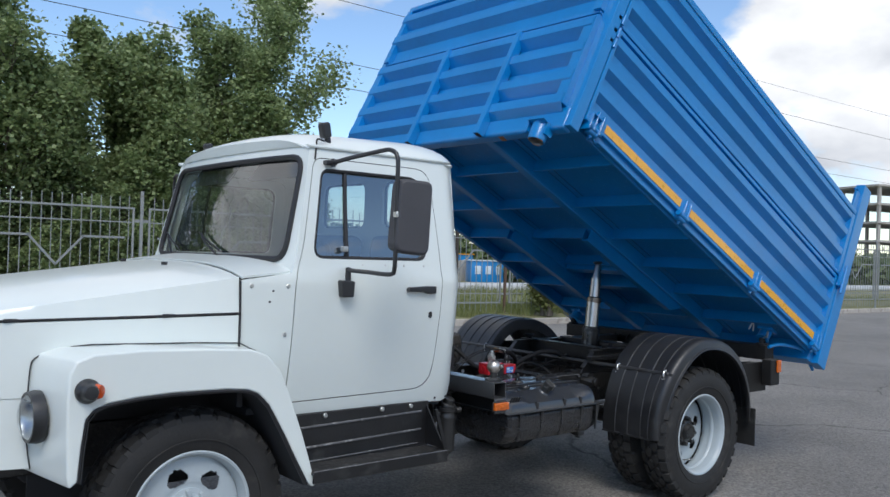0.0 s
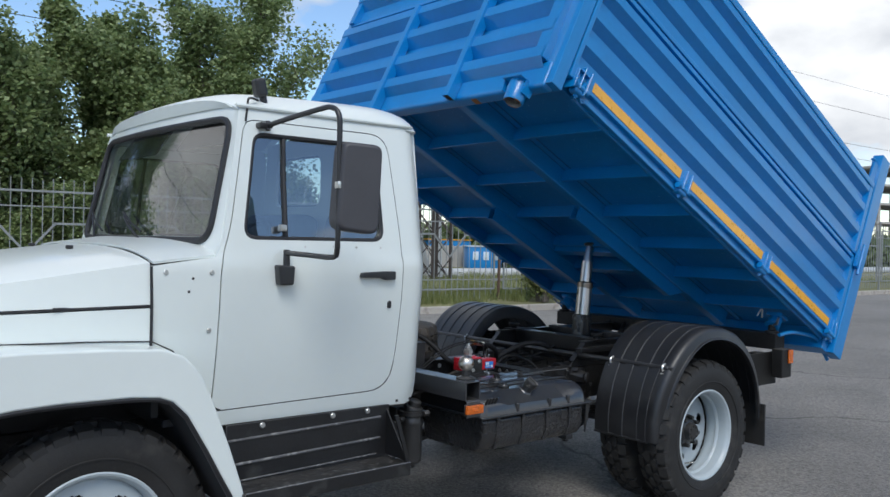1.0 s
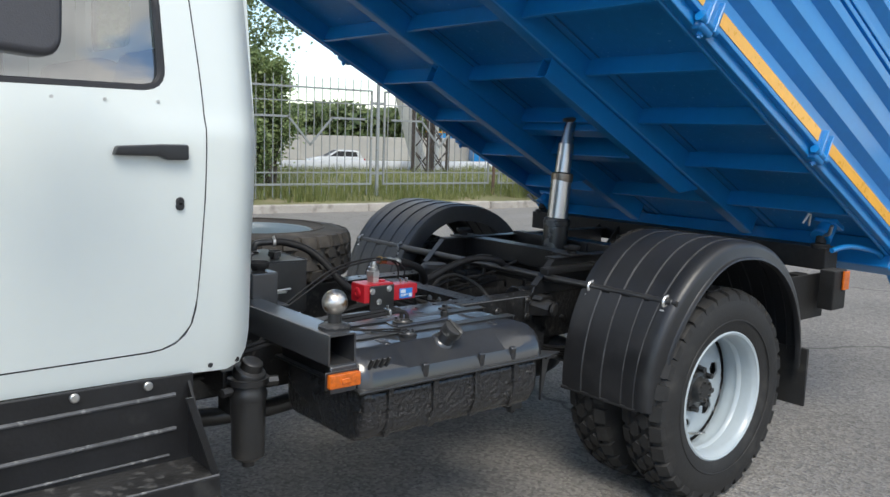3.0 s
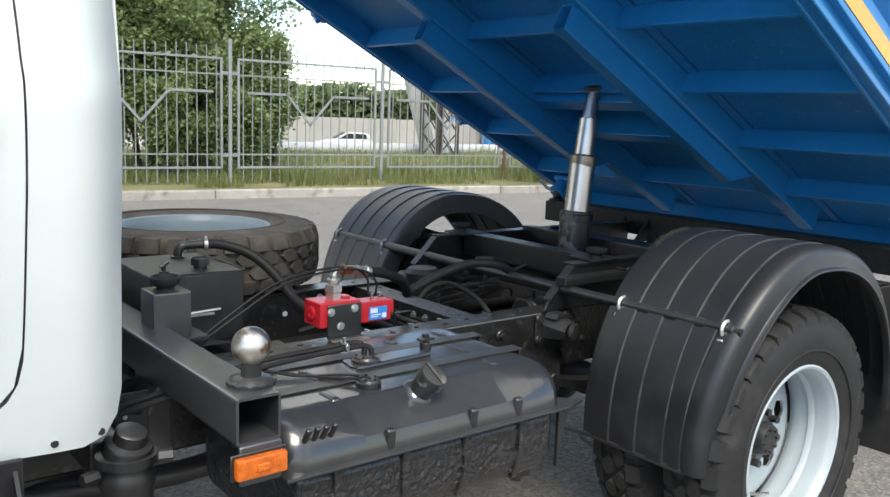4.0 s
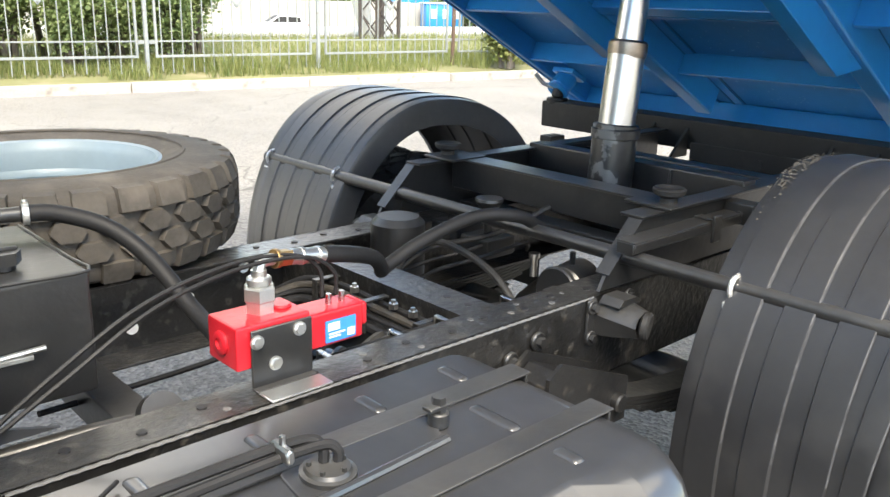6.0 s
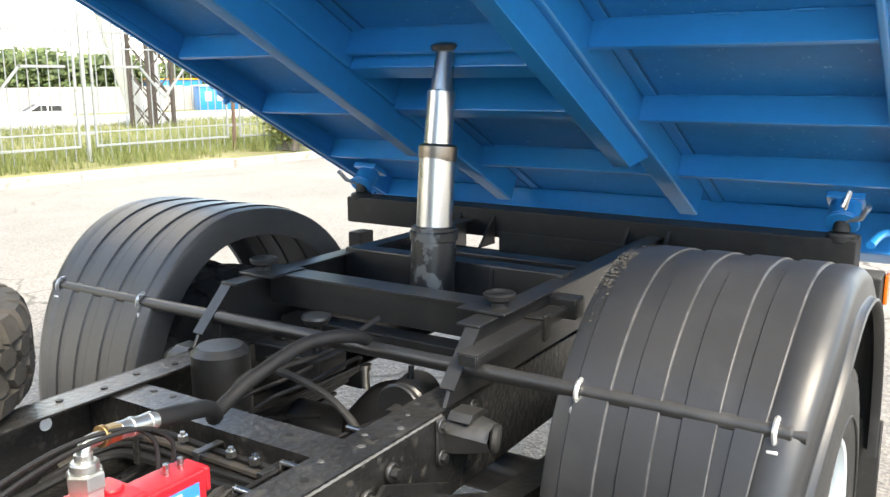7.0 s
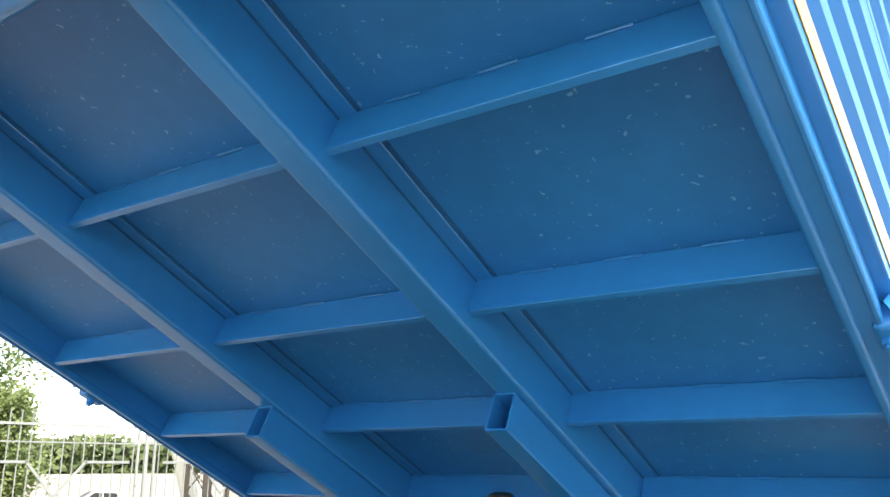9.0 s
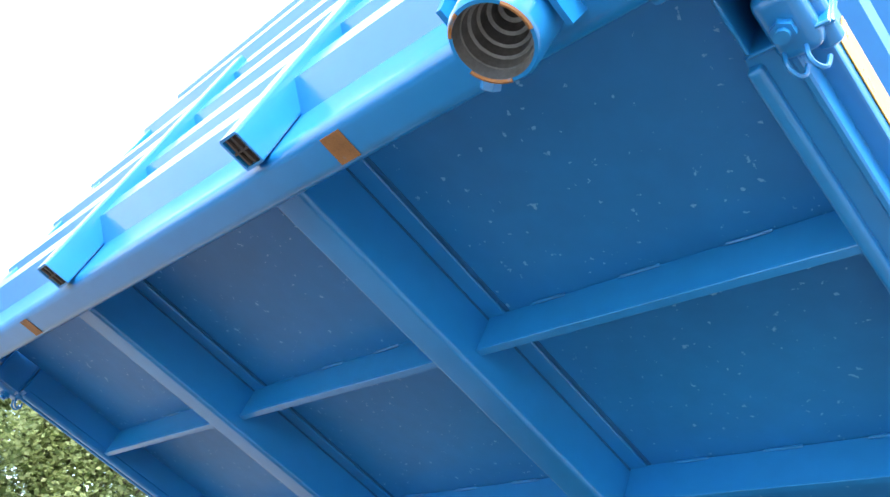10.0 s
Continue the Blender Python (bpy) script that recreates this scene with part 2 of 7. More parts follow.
RED = material("red_valve_paint", (0.43, 0.012, 0.022), 0.40, coat=0.25, var=0.18, scale=14, bump=0.15, bump_scale=60)
LABEL = material("blue_label", (0.03, 0.22, 0.62), 0.4, var=0.05, scale=20)
# near-white discs: daylight through the holes, put into the colour
DAYLIT = material("painted_daylight", (0.88, 0.88, 0.86), 0.9, var=0.02, scale=20)
PALE = material("pale_print", (0.6, 0.68, 0.75), 0.5, var=0.05, scale=20)
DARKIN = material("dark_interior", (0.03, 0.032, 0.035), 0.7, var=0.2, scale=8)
SEAT = material("grey_seat_cloth", (0.09, 0.1, 0.13), 0.85, var=0.2, scale=14, bump=0.2, bump_scale=200)
LINER = material("pale_headliner", (0.5, 0.5, 0.48), 0.8, var=0.05, scale=8)
SEAL = material("black_rubber_seal", (0.018, 0.018, 0.02), 0.5, var=0.15, scale=20)
FENCE = material("grey_fence_paint", (0.245, 0.262, 0.258), 0.5, var=0.14, scale=8, bump=0.1, bump_scale=90, spots=(0.18, 0.14, 0.10), spot_scale=16, spot_at=0.66, per_object=0.14)
KERB = material("weathered_kerb_concrete", (0.38, 0.35, 0.31), 0.85, var=0.2, scale=3, bump=0.5, bump_scale=40, spots=(0.24, 0.215, 0.185), spot_scale=5, spot_at=0.52, spot_soft=0.2, per_object=0.18)
CONCRETE = material("pale_concrete", (0.42, 0.40, 0.37), 0.85, var=0.12, scale=0.7, bump=0.2, bump_scale=12, per_object=0.1)
PIPE = material("pipe_foil_jacket", (0.52, 0.53, 0.53), 0.45, metal=0.2, var=0.12, scale=1.2, bump=0.25, bump_scale=14)
CARPAINT = material("white_car_paint", (0.55, 0.56, 0.56), 0.3, coat=0.5, var=0.02, scale=2)
BRASS = material("stained_brass", (0.42, 0.27, 0.12), 0.42, metal=0.9, var=0.35, scale=25, spots=(0.16, 0.09, 0.05), spot_scale=30, spot_at=0.56)
# a deeper black for the spring hangers and leaf springs
UNDER = material("deep_black_underside_paint", (0.0085, 0.0085, 0.0088), 0.5, coat=0.2, coat_rough=0.35, var=0.5, scale=12, bump=0.6, bump_scale=50, spots=(0.04, 0.036, 0.031), spot_scale=30, spot_at=0.6, spot_soft=0.1)
GALV = material("zinc_fitting", (0.6, 0.6, 0.58), 0.34, metal=0.9, var=0.12, scale=30)
CLAMP = material("bright_clamp_band", (0.75, 0.75, 0.74), 0.3, metal=0.7, var=0.05, scale=30)
MASTMAT = material("dark_brown_steel_paint", (0.055, 0.045, 0.04), 0.7, var=0.3, scale=6)
BRICK = material("red_brown_frame_paint", (0.12, 0.075, 0.055), 0.7, var=0.2, scale=6)


def glass(name, tint=(0.86, 0.92, 0.92), reflect=0.08):
    m = bpy.data.materials.new(name)
    m.use_nodes = True
    n, l = m.node_tree.nodes, m.node_tree.links
    b = n["Principled BSDF"]
    n.remove(b)
    tr, gl, mx, lw = n.new("ShaderNodeBsdfTransparent"), n.new("ShaderNodeBsdfGlossy"), n.new("ShaderNodeMixShader"), n.new("ShaderNodeLayerWeight")
    tr.inputs["Color"].default_value = (*tint, 1)
    gl.inputs["Roughness"].default_value = 0.015
    lw.inputs["Blend"].default_value = 0.5
    pw, ad = n.new("ShaderNodeMath"), n.new("ShaderNodeMath")
    pw.operation, ad.operation = "POWER", "MULTIPLY_ADD"
    pw.inputs[1].default_value = 4.0
    ad.inputs[1].default_value, ad.inputs[2].default_value = 0.85, reflect
    l.new(lw.outputs["Facing"], pw.inputs[0])
    l.new(pw.outputs[0], ad.inputs[0])
    l.new(ad.outputs[0], mx.inputs["Fac"])
    l.new(tr.outputs["BSDF"], mx.inputs[1])
    l.new(gl.outputs["BSDF"], mx.inputs[2])
    l.new(mx.outputs["Shader"], n["Material Output"].inputs["Surface"])
    return m


GLASS = glass("window_glass", (0.80, 0.87, 0.86), 0.15)
SIDEGLASS = glass("side_window_glass", (0.62, 0.70, 0.72), 0.34)
LENS = glass("lamp_glass", (0.9, 0.93, 0.95))


def asphalt():
    m = bpy.data.materials.new("worn_dusty_asphalt")
    m.use_nodes = True
    n, l = m.node_tree.nodes, m.node_tree.links
    b = n["Principled BSDF"]
    b.inputs["Roughness"].default_value = 0.86
    b.inputs["Specular IOR Level"].default_value = 0.35
    co = n.new("ShaderNodeTexCoord")
    grain, patch, crack, warp = n.new("ShaderNodeTexVoronoi"), n.new("ShaderNodeTexNoise"), n.new("ShaderNodeTexVoronoi"), n.new("ShaderNodeTexNoise")
    grain.inputs["Scale"].default_value = 62
    patch.inputs["Scale"].default_value, patch.inputs["Detail"].default_value = 0.35, 7
    crack.feature = "DISTANCE_TO_EDGE"
    crack.inputs["Scale"].default_value = 0.17
    warp.inputs["Scale"].default_value, warp.inputs["Detail"].default_value = 1.6, 6
    wm = n.new("ShaderNodeVectorMath")
    wm.operation = "MULTIPLY_ADD"
    wm.inputs[1].default_value = (0.9, 0.9, 0.0)
    l.new(co.outputs["Object"], grain.inputs["Vector"])
    l.new(co.outputs["Object"], patch.inputs["Vector"])
    l.new(co.outputs["Object"], warp.inputs["Vector"])
    l.new(warp.outputs["Color"], wm.inputs[0])
    l.new(co.outputs["Object"], wm.inputs[2])
    l.new(wm.outputs["Vector"], crack.inputs["Vector"])
    pr = n.new("ShaderNodeValToRGB")
    pr.color_ramp.elements[0].position, pr.color_ramp.elements[1].position = 0.35, 0.68
    pr.color_ramp.elements[0].color, pr.color_ramp.elements[1].color = (0.170, 0.161, 0.150, 1), (0.245, 0.232, 0.215, 1)
    l.new(patch.outputs["Fac"], pr.inputs["Fac"])
    gr = n.new("ShaderNodeValToRGB")
    gr.color_ramp.elements[0].color, gr.color_ramp.elements[1].color = (0.38, 0.38, 0.38, 1), (1.5, 1.48, 1.44, 1)
    l.new(grain.outputs["Color"], gr.inputs["Fac"])
    mu = n.new("ShaderNodeMix")
    mu.data_type, mu.blend_type = "RGBA", "MULTIPLY"
    mu.inputs["Factor"].default_value = 0.75
    l.new(pr.outputs["Color"], mu.inputs["A"])
    l.new(gr.outputs["Color"], mu.inputs["B"])
    cr = n.new("ShaderNodeValToRGB")
    cr.color_ramp.elements[0].position, cr.color_ramp.elements[1].position = 0.0008, 0.004
    l.new(crack.outputs["Distance"], cr.inputs["Fac"])
    mc = n.new("ShaderNodeMix")
    mc.data_type = "RGBA"
    mc.inputs["A"].default_value = (0.07, 0.066, 0.06, 1)
    l.new(cr.outputs["Color"], mc.inputs["Factor"])
    l.new(mu.outputs["Result"], mc.inputs["B"])
    # the colour pales towards the kerb, broken up by the noise
    sx = n.new("ShaderNodeSeparateXYZ")
    l.new(co.outputs["Object"], sx.inputs["Vector"])
    du = n.new("ShaderNodeMapRange")
    for k, v in zip(("From Min", "From Max", "To Min", "To Max"), (2.0, 9.0, 0.0, 1.0)):
        du.inputs[k].default_value = v
    l.new(sx.outputs["Y"], du.inputs["Value"])
    dn = n.new("ShaderNodeMath")
    dn.operation = "MULTIPLY"
    l.new(du.outputs["Result"], dn.inputs[0])
    l.new(warp.outputs["Fac"], dn.inputs[1])
    md = n.new("ShaderNodeMix")
    md.data_type = "RGBA"
    md.inputs["B"].default_value = (0.262, 0.252, 0.234, 1)
    l.new(dn.outputs["Value"], md.inputs["Factor"])
    l.new(mc.outputs["Result"], md.inputs["A"])
    l.new(md.outputs["Result"], b.inputs["Base Color"])
    bp = n.new("ShaderNodeBump")
    bp.inputs["Strength"].default_value, bp.inputs["Distance"].default_value = 0.8, 0.010
    l.new(grain.outputs["Distance"], bp.inputs["Height"])
    l.new(bp.outputs["Normal"], b.inputs["Normal"])
    return m


def leafy(name, dark, light, trans=0.35, rough=0.5):
    """Foliage: each leaf takes its own tone, and lets some light through."""
    m = bpy.data.materials.new(name)
    m.use_nodes = True
    n, l = m.node_tree.nodes, m.node_tree.links
    b = n["Principled BSDF"]
    b.inputs["Roughness"].default_value = rough
    g = n.new("ShaderNodeNewGeometry")
    r = n.new("ShaderNodeValToRGB")
    r.color_ramp.elements[0].color, r.color_ramp.elements[1].color = (*dark, 1), (*light, 1)
    l.new(g.outputs["Random Per Island"], r.inputs["Fac"])
    l.new(r.outputs["Color"], b.inputs["Base Color"])
    t = n.new("ShaderNodeBsdfTranslucent")
    l.new(r.outputs["Color"], t.inputs["Color"])
    mx = n.new("ShaderNodeMixShader")
    mx.inputs["Fac"].default_value = trans
    l.new(b.outputs["BSDF"], mx.inputs[1])
    l.new(t.outputs["BSDF"], mx.inputs[2])
    l.new(mx.outputs["Shader"], n["Material Output"].inputs["Surface"])
    return m


ASPHALT = asphalt()
LEAF = leafy("poplar_leaf", (0.135, 0.20, 0.075), (0.40, 0.48, 0.23), 0.5, 0.42)
LEAF_FAR = leafy("far_foliage", (0.06, 0.10, 0.035), (0.17, 0.22, 0.085), 0.3, 0.6)
GRASS = leafy("grass_blade", (0.10, 0.14, 0.035), (0.26, 0.27, 0.10), 0.3, 0.6)
BARK = material("grey_bark", (0.13, 0.11, 0.09), 0.9, var=0.3, scale=6, bump=0.6, bump_scale=30)
EARTH = material("dry_grassy_earth", (0.17, 0.17, 0.075), 0.95, var=0.25, scale=0.6, bump=0.5, bump_scale=25, spots=(0.27, 0.23, 0.15), spot_scale=1.1, spot_at=0.56, spot_soft=0.15)


# ---- mesh helpers ----
def joined(*bms):
    out = bmesh.new()
    for b in bms:
        me = bpy.data.meshes.new("tmp")
        b.to_mesh(me)
        b.free()
        out.from_mesh(me)
        bpy.data.meshes.remove(me)
    return out


def moved(bm, m):
    bm.transform(m)
    if m.to_3x3().determinant() < 0:
        bmesh.ops.reverse_faces(bm, faces=bm.faces[:])
    return bm


def mirrored(bm):
    """A copy on the truck's other side."""
    b = bm.copy()
    b.transform(Matrix.Diagonal((1, -1, 1, 1)))
    bmesh.ops.reverse_faces(b, faces=b.faces[:])
    return b


def bevelled(bm, b, seg=2, angle=20):
    edges = [e for e in bm.edges if len(e.link_faces) == 2 and e.calc_face_angle(0) > radians(angle)]
    if b > 0 and edges:
        bmesh.ops.bevel(bm, geom=edges, offset=b, segments=seg, affect="EDGES", profile=0.5, clamp_overlap=True)
    return bm


def box(x0, x1, y0, y1, z0, z1, b=0.0, seg=2):
    bm = bmesh.new()
    bmesh.ops.create_cube(bm, size=1.0)
    bm.transform(Matrix.Translation(((x0 + x1) / 2, (y0 + y1) / 2, (z0 + z1) / 2)) @ Matrix.Diagonal((abs(x1 - x0), abs(y1 - y0), abs(z1 - z0), 1)))
    return bevelled(bm, b, seg) if b else bm


def prism(poly, a0, a1, axis="y", b=0.0, seg=2, angle=20):
    """A flat outline drawn out along an axis: (x, z) along y, (y, z) along x, (x, y) along z."""
    bm = bmesh.new()
    put = {"y": lambda p, a: (p[0], a, p[1]), "x": lambda p, a: (a, p[0], p[1]), "z": lambda p, a: (p[0], p[1], a)}[axis]
    lo, hi = [bm.verts.new(put(p, a0)) for p in poly], [bm.verts.new(put(p, a1)) for p in poly]
    n = len(poly)
    bm.faces.new(lo)
    bm.faces.new(hi[::-1])
    for i in range(n):
        bm.faces.new((lo[i], hi[i], hi[(i + 1) % n], lo[(i + 1) % n]))
    bmesh.ops.recalc_face_normals(bm, faces=bm.faces[:])
    return bevelled(bm, b, seg, angle) if b else bm


def lathe(profile, n=32, m=None, closed=False):
    """(radius, height) turned round z."""
    bm = bmesh.new()
    rings = []
    for r, h in profile:
        if r < 1e-6:
            rings.append([bm.verts.new((0, 0, h))])
        else:
            rings.append([bm.verts.new((r * math.cos(2 * math.pi * i / n), r * math.sin(2 * math.pi * i / n), h)) for i in range(n)])
    pairs = list(zip(rings, rings[1:])) + ([(rings[-1], rings[0])] if closed else [])
    for a, c in pairs:
        for i in range(n):
            j = (i + 1) % n
            if len(a) == 1 and len(c) == 1:
                continue
            if len(a) == 1:
                bm.faces.new((a[0], c[i], c[j]))
            elif len(c) == 1:
                bm.faces.new((a[i], c[0], a[j]))
            else:
                bm.faces.new((a[i], c[i], c[j], a[j]))
    bmesh.ops.recalc_face_normals(bm, faces=bm.faces[:])
    if m is not None:
        bm.transform(m)
    return bm


def cyl(p, q, r, n=20, b=0.0, r2=None):
    """A round bar from p to q."""
    p, q = Vector(p), Vector(q)
    h = (q - p).length
    r2 = r if r2 is None else r2
    prof = [(0, 0), (r - b, 0), (r, b), (r2, h - b), (r2 - b, h), (0, h)] if b else [(0, 0), (r, 0), (r2, h), (0, h)]
    return lathe(prof, n, Matrix.Translation(p) @ (q - p).to_track_quat("Z", "Y").to_matrix().to_4x4())


def tube(pts, r, n=8, smooth=0, closed=False):
    """A bent pipe through the points; smooth: steps of a curve between them."""
    pts = [Vector(p) for p in pts]
    if smooth:
        out = []
        m = len(pts)
        for i in range(m if closed else m - 1):
            p0, p1, p2, p3 = pts[(i - 1) % m] if closed or i else pts[0], pts[i], pts[(i + 1) % m], pts[(i + 2) % m] if closed or i + 2 < m else pts[-1]
            for k in range(smooth):
                t = k / smooth
                out.append(0.5 * (2 * p1 + (p2 - p0) * t + (2 * p0 - 5 * p1 + 4 * p2 - p3) * t * t + (3 * p1 - p0 - 3 * p2 + p3) * t ** 3))
        pts = out + ([] if closed else [pts[-1]])
    bm = bmesh.new()
    m = len(pts)
    ways = []
    for i in range(m):
        a, c = (pts[(i - 1) % m], pts[(i + 1) % m]) if closed else (pts[max(0, i - 1)], pts[min(m - 1, i + 1)])
        ways.append((c - a).normalized())
    side = ways[0].orthogonal().normalized()
    rings = []
    for p, w in zip(pts, ways):
        side = (side - w * side.dot(w)).normalized()
        up = w.cross(side)
        rings.append([bm.verts.new(p + r * (math.cos(2 * math.pi * k / n) * side + math.sin(2 * math.pi * k / n) * up)) for k in range(n)])
    for a, c in list(zip(rings, rings[1:])) + ([(rings[-1], rings[0])] if closed else []):
        for k in range(n):
            bm.faces.new((a[k], a[(k + 1) % n], c[(k + 1) % n], c[k]))
    if not closed:
        bm.faces.new(rings[0][::-1])
        bm.faces.new(rings[-1])
    return bm


def sheet(fn, us, vs, thick=0.0):
    """A curved sheet fn(u, v) over a grid, with thickness along its normals."""
    bm = bmesh.new()
    g = [[bm.verts.new(fn(u, v)) for v in vs] for u in us]
    for i in range(len(us) - 1):
        for j in range(len(vs) - 1):
            bm.faces.new((g[i][j], g[i + 1][j], g[i + 1][j + 1], g[i][j + 1]))
    if thick:
        bmesh.ops.recalc_face_normals(bm, faces=bm.faces[:])
        bmesh.ops.solidify(bm, geom=bm.faces[:], thickness=thick)
    return bm


def star(poly, c, n):
    """An outline walked round its middle in n even turns; corners near a turn are kept."""
    out = []
    m = len(poly)
    for k in range(n):
        a = 2 * math.pi * k / n
        d = (math.cos(a), math.sin(a))
        best = None
        for i in range(m):
            (x0, y0), (x1, y1) = poly[i], poly[(i + 1) % m]
            ex, ey = x1 - x0, y1 - y0
            det = d[0] * -ey + d[1] * ex
            if abs(det) < 1e-9:
                continue
            t = ((x0 - c[0]) * -ey + (y0 - c[1]) * ex) / det
            s = (d[0] * (y0 - c[1]) - d[1] * (x0 - c[0])) / det
            if t > 0 and -1e-6 <= s <= 1 + 1e-6 and (best is None or t > best):
                best = t
        out.append((c[0] + d[0] * best, c[1] + d[1] * best))
    return out


def rounded(poly, r, seg=5):
    """An outline with its corners rounded."""
    out = []
    m = len(poly)
    for i in range(m):
        p0, p1, p2 = (Vector(poly[(i + k) % m]) for k in (-1, 0, 1))
        rad = r[i] if isinstance(r, (list, tuple)) else r
        a, c = (p0 - p1), (p2 - p1)
        d = min(rad, a.length * 0.48, c.length * 0.48)
        s, e = p1 + a.normalized() * d, p1 + c.normalized() * d
        for k in range(seg + 1):
            t = k / seg
            q = s * (1 - t) ** 2 + p1 * 2 * t * (1 - t) + e * t * t
            out.append((q.x, q.y))
    return out


def ring_panel(outer, inner, fmap, thick):
    """A panel with an opening: two outlines of equal count, laid by fmap(a, b, depth), with returned edges."""
    bm = bmesh.new()
    n = len(outer)
    O0, I0, O1, I1 = ([bm.verts.new(fmap(a, b, d)) for a, b in lp] for lp, d in ((outer, 0), (inner, 0), (outer, thick), (inner, thick)))
    rows = [O0] + [[bm.verts.new(fmap(a[0] + (b[0] - a[0]) * k / 7, a[1] + (b[1] - a[1]) * k / 7, 0)) for a, b in zip(outer, inner)] for k in range(1, 7)] + [I0]
    for i in range(n):
        j = (i + 1) % n
        for p, q in zip(rows, rows[1:]):
            bm.faces.new((p[i], p[j], q[j], q[i]))
        bm.faces.new((I0[i], I0[j], I1[j], I1[i]))
        bm.faces.new((O1[j], O1[i], I1[i], I1[j]))
        bm.faces.new((O0[j], O0[i], O1[i], O1[j]))
    bmesh.ops.remove_doubles(bm, verts=bm.verts[:], dist=1e-5)
    bmesh.ops.recalc_face_normals(bm, faces=bm.faces[:])
    return bm


def filled(loop, fmap, depth=0.0, rows=1):
    """A pane that fills an outline."""
    bm = bmesh.new()
    cx, cy = sum(p[0] for p in loop) / len(loop), sum(p[1] for p in loop) / len(loop)
    rings = [[bm.verts.new(fmap(cx + (a - cx) * k / 4, cy + (b - cy) * k / 4, depth)) for a, b in loop] for k in (1, 2, 3, 4)]
    c = bm.verts.new(fmap(cx, cy, depth))
    n = len(loop)
    for i in range(n):
        j = (i + 1) % n
        bm.faces.new((c, rings[0][i], rings[0][j]))
        for a, b in zip(rings, rings[1:]):
            bm.faces.new((a[i], b[i], b[j], a[j]))
    return bm


FLAT_FACES = True  # large flat faces stay flat between their rounded edges


def part(name, bm, mat, parent=None, label="", smooth=40):
    """ONE mesh object under its thing or part."""
    me = bpy.data.meshes.new(name)
    bm.to_mesh(me)
    bm.free()
    me.materials.append(mat)
    if smooth:
        me.shade_smooth()
        me.set_sharp_from_angle(angle=radians(smooth))
    ob = new(name, me)
    if FLAT_FACES and smooth and len(me.polygons) > 6:
        wn_ = ob.modifiers.new("weighted_normal", "WEIGHTED_NORMAL")
        wn_.keep_sharp = True
    if parent is not None:
        ob.parent = parent
    if label:
        ob["label"] = label
    return ob


def thing(name, label, category, group="", at=(0, 0, 0)):
    ob = new(name)
    ob.location = at
    ob.empty_display_size = 0.1
    return tagged(ob, label, category, group)


def structure(name, bm, mat, label="", category="", smooth=40):
    return tagged(part(name, bm, mat, None, label, smooth), label, category, "", "structure")


# ---- the dump truck ----
truck = thing("dump_truck", "white-cabbed tipper truck with a raised blue corrugated steel body", "truck")

# -- chassis --
RAIL_Y, RAIL_TOP = 0.43, 0.86


def channel(x0, x1, y_out, y_in, z0, z1, t=0.007):
    """A frame rail: web outside, two flanges turned in."""
    s = 1 if y_in > y_out else -1
    ys_ = sorted((y_out, y_out + s * t))
    yf = sorted((y_out, y_in))
    return joined(box(x0, x1, *ys_, z0, z1, 0.002, 1), box(x0, x1, *yf, z1 - t, z1, 0.002, 1), box(x0, x1, *yf, z0, z0 + t, 0.002, 1))


for sgn in (-1, 1):
    rail = part("frame_rail", channel(-0.95, 4.95, sgn * RAIL_Y, sgn * 0.327, 0.64, RAIL_TOP), RAIL, truck)
    for k in range(8 if sgn > 0 else 0):
        # no opening is cut; the pale disc carries the daylight
        hx, hz = 2.05 + 0.16 * k, 0.70 + 0.05 * (k * 7 % 3)
        part("frame_hole", cyl((hx, 0.4205, hz), (hx, 0.4229, hz), 0.011 + 0.005 * (k % 2), 12), DAYLIT, rail, "pale disc painted as daylight through a web hole")
    # black discs on the top flange, standing in for its dark holes
    for k in range(12):
        part("top_hole", cyl((2.1 + 0.11 * k, sgn * (0.37 + 0.018 * (k % 2)), RAIL_TOP), (2.1 + 0.11 * k, sgn * (0.37 + 0.018 * (k % 2)), RAIL_TOP + 0.003), 0.009, 8), SEAL, rail)
    # grey line on the rail corner: wear, with the lit edge painted in
    part("rail_edge", tube([(2.0 + 0.012 * k, sgn * (RAIL_Y + 0.001), RAIL_TOP - 0.004 + 0.0012 * (k % 2)) for k in range(108)], 0.0035, 5), GRIT, rail, "scuffed frame rail edge, greyed for its lit line")
    # tipper sub-frame with its sloped front end
    prof = [(3.31, RAIL_TOP + 0.004), (3.33, 0.90), (3.45, 1.02), (4.80, 1.02), (4.80, RAIL_TOP + 0.004)]
    sub = part("subframe_rail", joined(prism(prof, sgn * 0.428, sgn * 0.418, "y"), box(3.44, 4.80, *sorted((sgn * 0.440, sgn * 0.375)), 1.022, 1.030, 0.002, 1),
                                       moved(box(-0.085, 0.085, *sorted((sgn * 0.440, sgn * 0.40)), -0.003, 0.003), pose(3.387, 0, 0.963, 0, -45, 0))), BLACK, truck)
    part("buffer_plate", box(3.53, 3.68, *sorted((sgn * 0.46, sgn * 0.32)), 1.032, 1.040, 0.002, 1), BLACK, sub)
    part("rubber_buffer", lathe([(0, 0), (0.022, 0), (0.022, 0.012), (0.040, 0.022), (0.043, 0.034), (0.038, 0.038), (0.030, 0.030), (0, 0.029)], 20, Matrix.Translation((3.592, sgn * 0.412, 1.040))), RUBBER, sub)

member = part("crossmember", box(3.60, 3.66, -0.40, 0.40, 0.935, 1.030, 0.006), BLACK, truck)
part("cap_plate", box(3.585, 3.675, -0.36, 0.36, 1.030, 1.036, 0.002, 1), BLACK, member)
